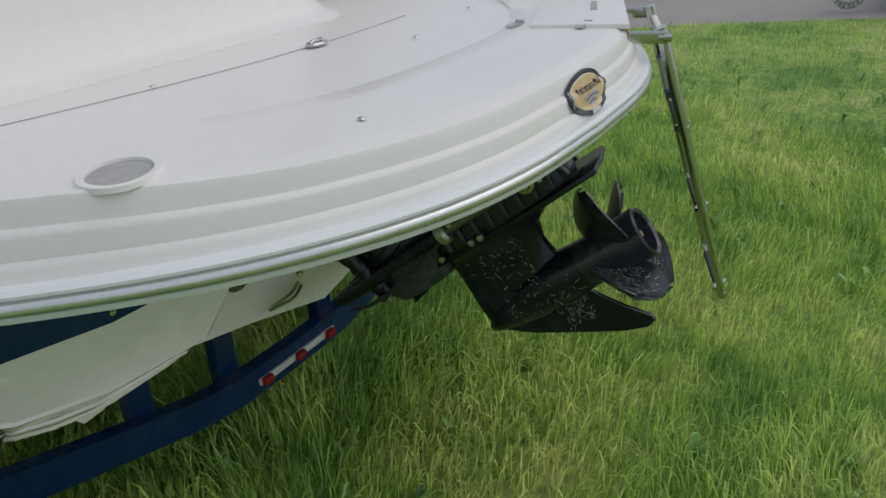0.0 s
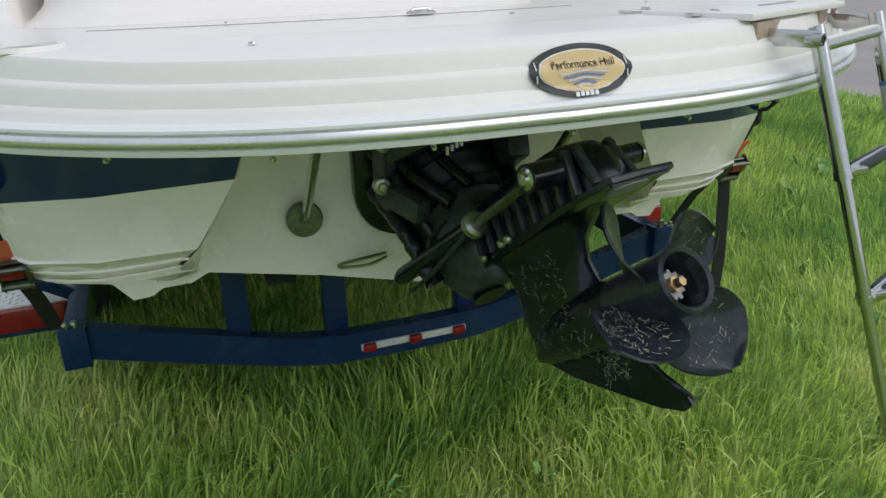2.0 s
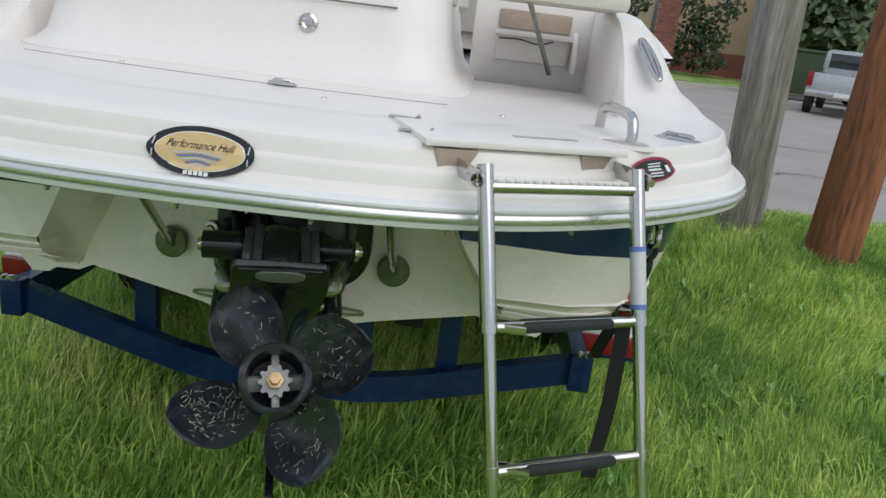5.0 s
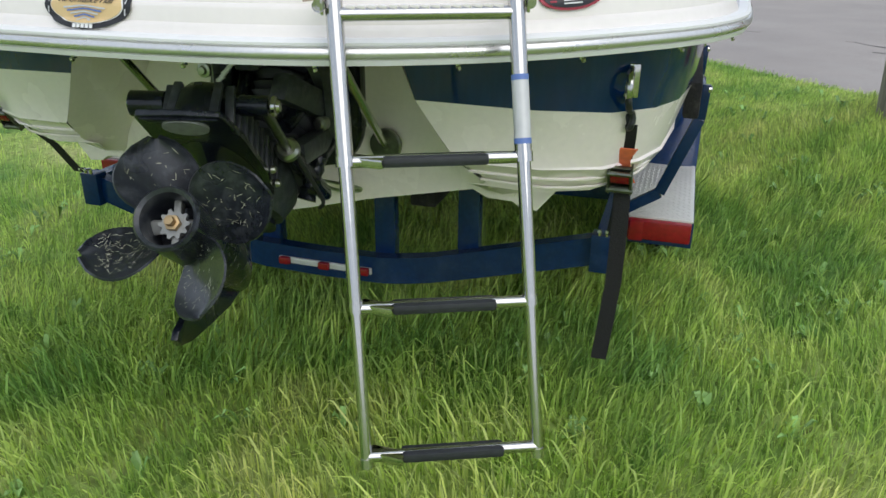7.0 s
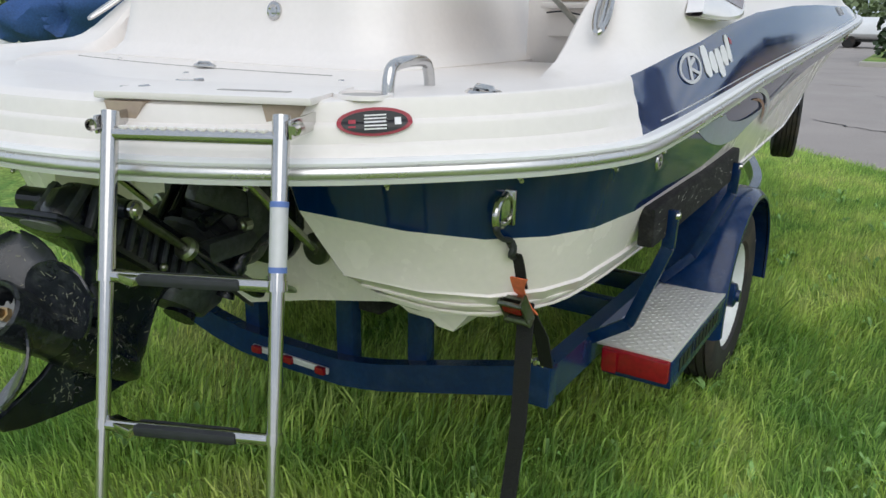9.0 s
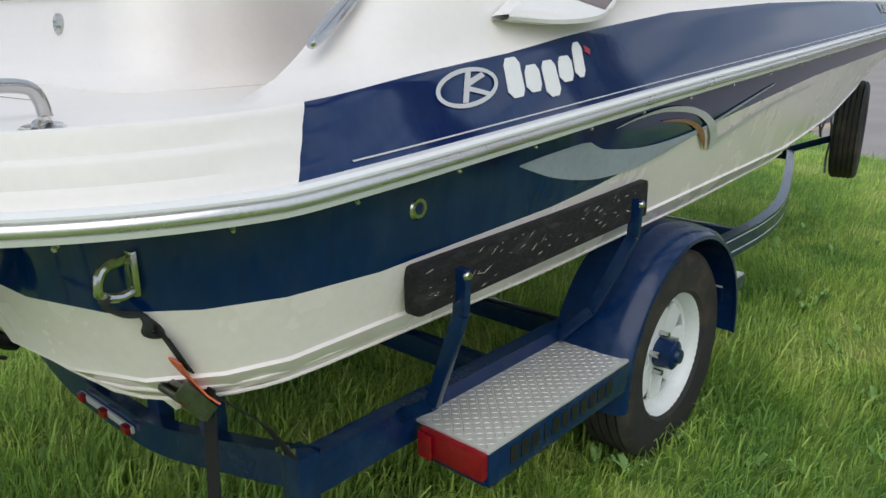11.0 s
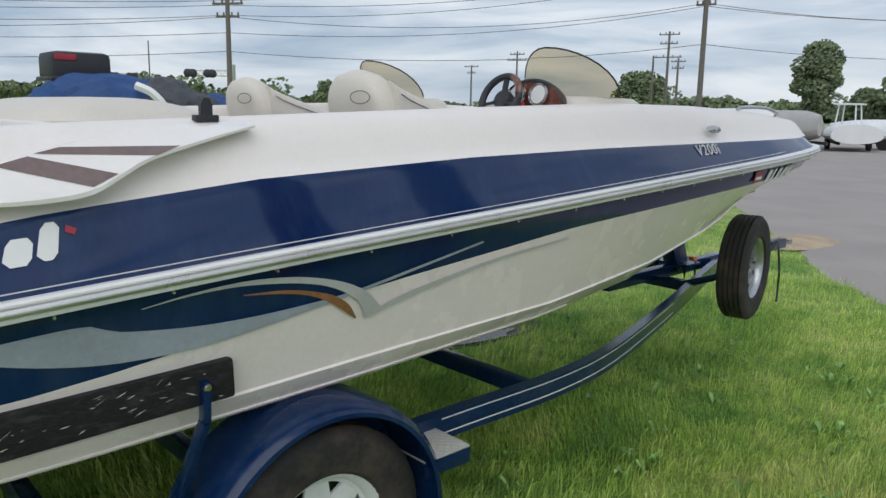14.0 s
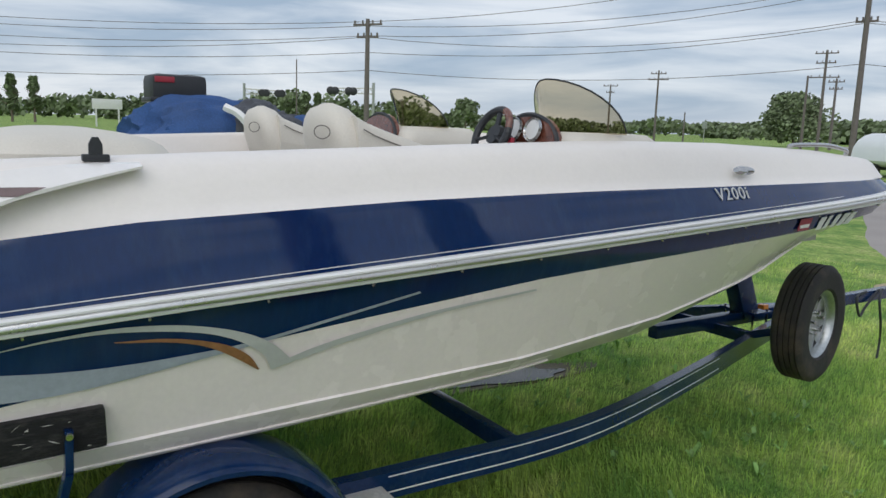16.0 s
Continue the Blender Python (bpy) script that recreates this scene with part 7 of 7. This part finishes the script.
def wrapped_boat(at, turn, length, height, label, mat=SHRINKWRAP):
    b = thing("wrapped_boat", label, "boat", (at[0], at[1], .02), "stored boats")
    M = Matrix.Translation((at[0], at[1], 0)) @ Matrix.Rotation(turn, 4, "Z")
    bm = bmesh.new()
    rows = []
    for t in np.linspace(0, 1, 12):
        bow = max(0, (t - .5) / .5) ** 2
        w = 1.15 * (1 - .9 * bow)
        rows.append([M @ Vector((w * math.cos(a), length * (t - .5), .75 + .35 * bow + (height - .75 - .6 * bow) * max(0, math.sin(a)) ** .8 + min(0, math.sin(a)) * .35)) for a in np.linspace(0, math.tau, 19)])
    grid(bm, rows)
    for e in (0, -1):
        bm.faces.new([bm.verts.new(v) for v in rows[e][:-1]])
    part("hull", bm, mat, b, laid=False)
    bm = bmesh.new()
    for sx in (-.7, .7):
        beam(bm, M @ Vector((sx, -length * .45, .4)), M @ Vector((sx * .6, length * .5, .4)), .1, .14)
    part("trailer_frame", bm, DARKGAP, b, laid=False)
    for sx in (-.95, .95):
        bm = bmesh.new()
        lathe(bm, [(0, -.1), (.32, -.1), (.34, 0), (.32, .1), (0, .1)], M @ axes((sx, -.6, .34), (0, 1, 0), (0, 0, 1)), 20)
        part("tyre", bm, RUBBER, b, laid=False)
    return b


for k, (az, d, turn) in enumerate(((16.2, 47, 1.4), (13.0, 46, 1.5), (9.6, 46, 1.45), (6, 46, 1.5))):
    wrapped_boat(seen_from(*C13, az, d), turn, 5.8, 1.6, "boat wrapped in white shrink film on a trailer")
pb2 = wrapped_boat(seen_from(2.93, .98, 19.0, 44), .5, 5.6, 1.35, "white centre-console boat stored on a trailer")
x, y = seen_from(2.93, .98, 19.0, 44)
bm = bmesh.new()
for dx, dy in ((-.5, -.4), (.5, -.4), (-.5, .5), (.5, .5)):
    tube(bm, [(x + dx, y + dy, 1.2), (x + dx * .8, y + dy * .8, 2.3)], .04, 6)
box(bm, (x, y, 2.34), (1.2, 1.2, .08), Matrix(), .03)
part("console_top", bm, SHRINKWRAP, pb2, "white console roof on four posts", laid=False)
GREYCOVER = surface("grey_tarpaulin", (0.42, 0.42, 0.40), 0.7, var=.12, scale=2, bump=.4)
wrapped_boat(seen_from(2.93, .98, 25.4, 41), 4.1, 5.4, 2.05, "boat wrapped in white film with a pale hull on a trailer")
wrapped_boat(seen_from(2.93, .98, 22.4, 43), 4.0, 5.6, 2.0, "boat under a grey cover on a trailer", GREYCOVER)

# neighbouring boat with its outboard and a bundled cover
nb = thing("neighbour_boat", "white boat with a bundled blue cover standing beyond", "boat", (-7.2, 3.4, .02))
bm = bmesh.new()
rows = []
for t in np.linspace(0, 1, 14):
    w = 1.15 * (1 - max(0, t - .5) ** 2 * 3.4)
    rows.append([Vector((-5.2 - 5.2 * t, 3.4 + w * math.cos(a), 1.05 + (.35 * math.sin(a) if math.sin(a) > 0 else .5 * math.sin(a)))) for a in np.linspace(0, math.tau, 21)])
grid(bm, rows)
for e in (0, -1):
    bm.faces.new([bm.verts.new(v) for v in rows[e][:-1]])
part("hull", bm, GELCOAT, nb, laid=False)
bm = bmesh.new()
for yy in (2.9, 3.9):
    beam(bm, (-4.9, yy, .42), (-10.5, 3.4, .42), .1, .14)
for yy in (2.4, 4.4):
    lathe(bm, [(0, -.1), (.33, -.1), (.33, .1), (0, .1)], axes((-6.6, yy, .34), (1, 0, 0), (0, 0, 1)), 18)
part("trailer_frame", bm, DARKGAP, nb, laid=False)
rng = np.random.default_rng(9)
for name, mat, c, s, seed in (("boat_cover", COVER, (-5.2, 3.35, 1.40), (.55, 1.12, .50), 1), ("cover_fold", COVERGREY, (-5.05, 3.72, 1.50), (.46, .55, .42), 2), ("cover_fold", COVER, (-4.95, 4.2, 1.34), (.5, .55, .38), 3)):
    bm = bmesh.new()
    bmesh.ops.create_icosphere(bm, subdivisions=5, radius=1)
    for v in bm.verts:
        d = v.co.copy()
        n = noise.noise(Vector((d.x * 1.4, d.y * 1.4, d.z * 1.4 + seed * 7))) * .28
        fold = abs(noise.noise(Vector((d.x * 3 + seed, d.y * 5, d.z * 1.2)))) * .22
        v.co = Vector(c) + Vector((d.x * s[0], d.y * s[1], max(-.8, d.z) * s[2])) * (1 + n - fold)
    part(name, bm, mat, nb, "crumpled canvas boat cover", laid=False)
bm = bmesh.new()
tube(bm, spline([(-4.78, 3.3, 1.82), (-4.66, 3.42, 1.74), (-4.6, 3.52, 1.55), (-4.66, 3.42, 1.36)], 5), .045, 6)
part("cover_hem", bm, WHITEVINYL, nb, "white hem of the cover", laid=False)
bm = bmesh.new()
box(bm, (-5.62, 3.0, 2.0), (.5, .58, .3), Matrix(), .07)
box(bm, (-5.62, 3.0, 1.72), (.38, .42, .4), Matrix(), .06)
box(bm, (-5.62, 3.0, 1.88), (.54, .62, .05), Matrix(), .02)
om = part("outboard_motor", bm, BLACKPLASTIC, nb, "black outboard motor cowl", laid=False)
bm = bmesh.new()
box(bm, (-5.365, 2.84, 2.09), (.01, .2, .06), Matrix(), .003)
part("red_flash", bm, REDVINYL, om, laid=False)

# white trailer with a chain on the far side of the lawn
wt2 = thing("utility_trailer", "white low trailer with a hanging chain by the road", "trailer", (9.2, -2.2, .02))
bm = bmesh.new()
box(bm, (9.4, -2.6, .42), (1.7, 3.6, .56), Matrix(), .03)
part("bed", bm, PAINTWHITE, wt2, laid=False)
for yy in (-3.6, -2.2):
    bm = bmesh.new()
    lathe(bm, [(0, -.1), (.26, -.1), (.26, .1), (0, .1)], axes((8.52, yy, .27), (0, 1, 0), (0, 0, 1)), 18)
    part("tyre", bm, RUBBER, wt2, laid=False)
for k in range(13):
    a = math.pi * k / 12
    c = Vector((8.42, -.42 + .17 * math.cos(a), .30 - .2 * math.sin(a)))
    bm = bmesh.new()
    tube(bm, [c + Vector((.02 * math.cos(q) * (k % 2), .034 * math.cos(q), .034 * math.sin(q))) for q in np.linspace(0, math.tau, 9)], .011, 5)
    part("chain_link", bm, DULLSTEEL, wt2, laid=False)
bm = bmesh.new()
beam(bm, (8.7, -.85, .36), (8.42, -.2, .34), .09, .1)
part("coupling", bm, DULLSTEEL, wt2, laid=False)
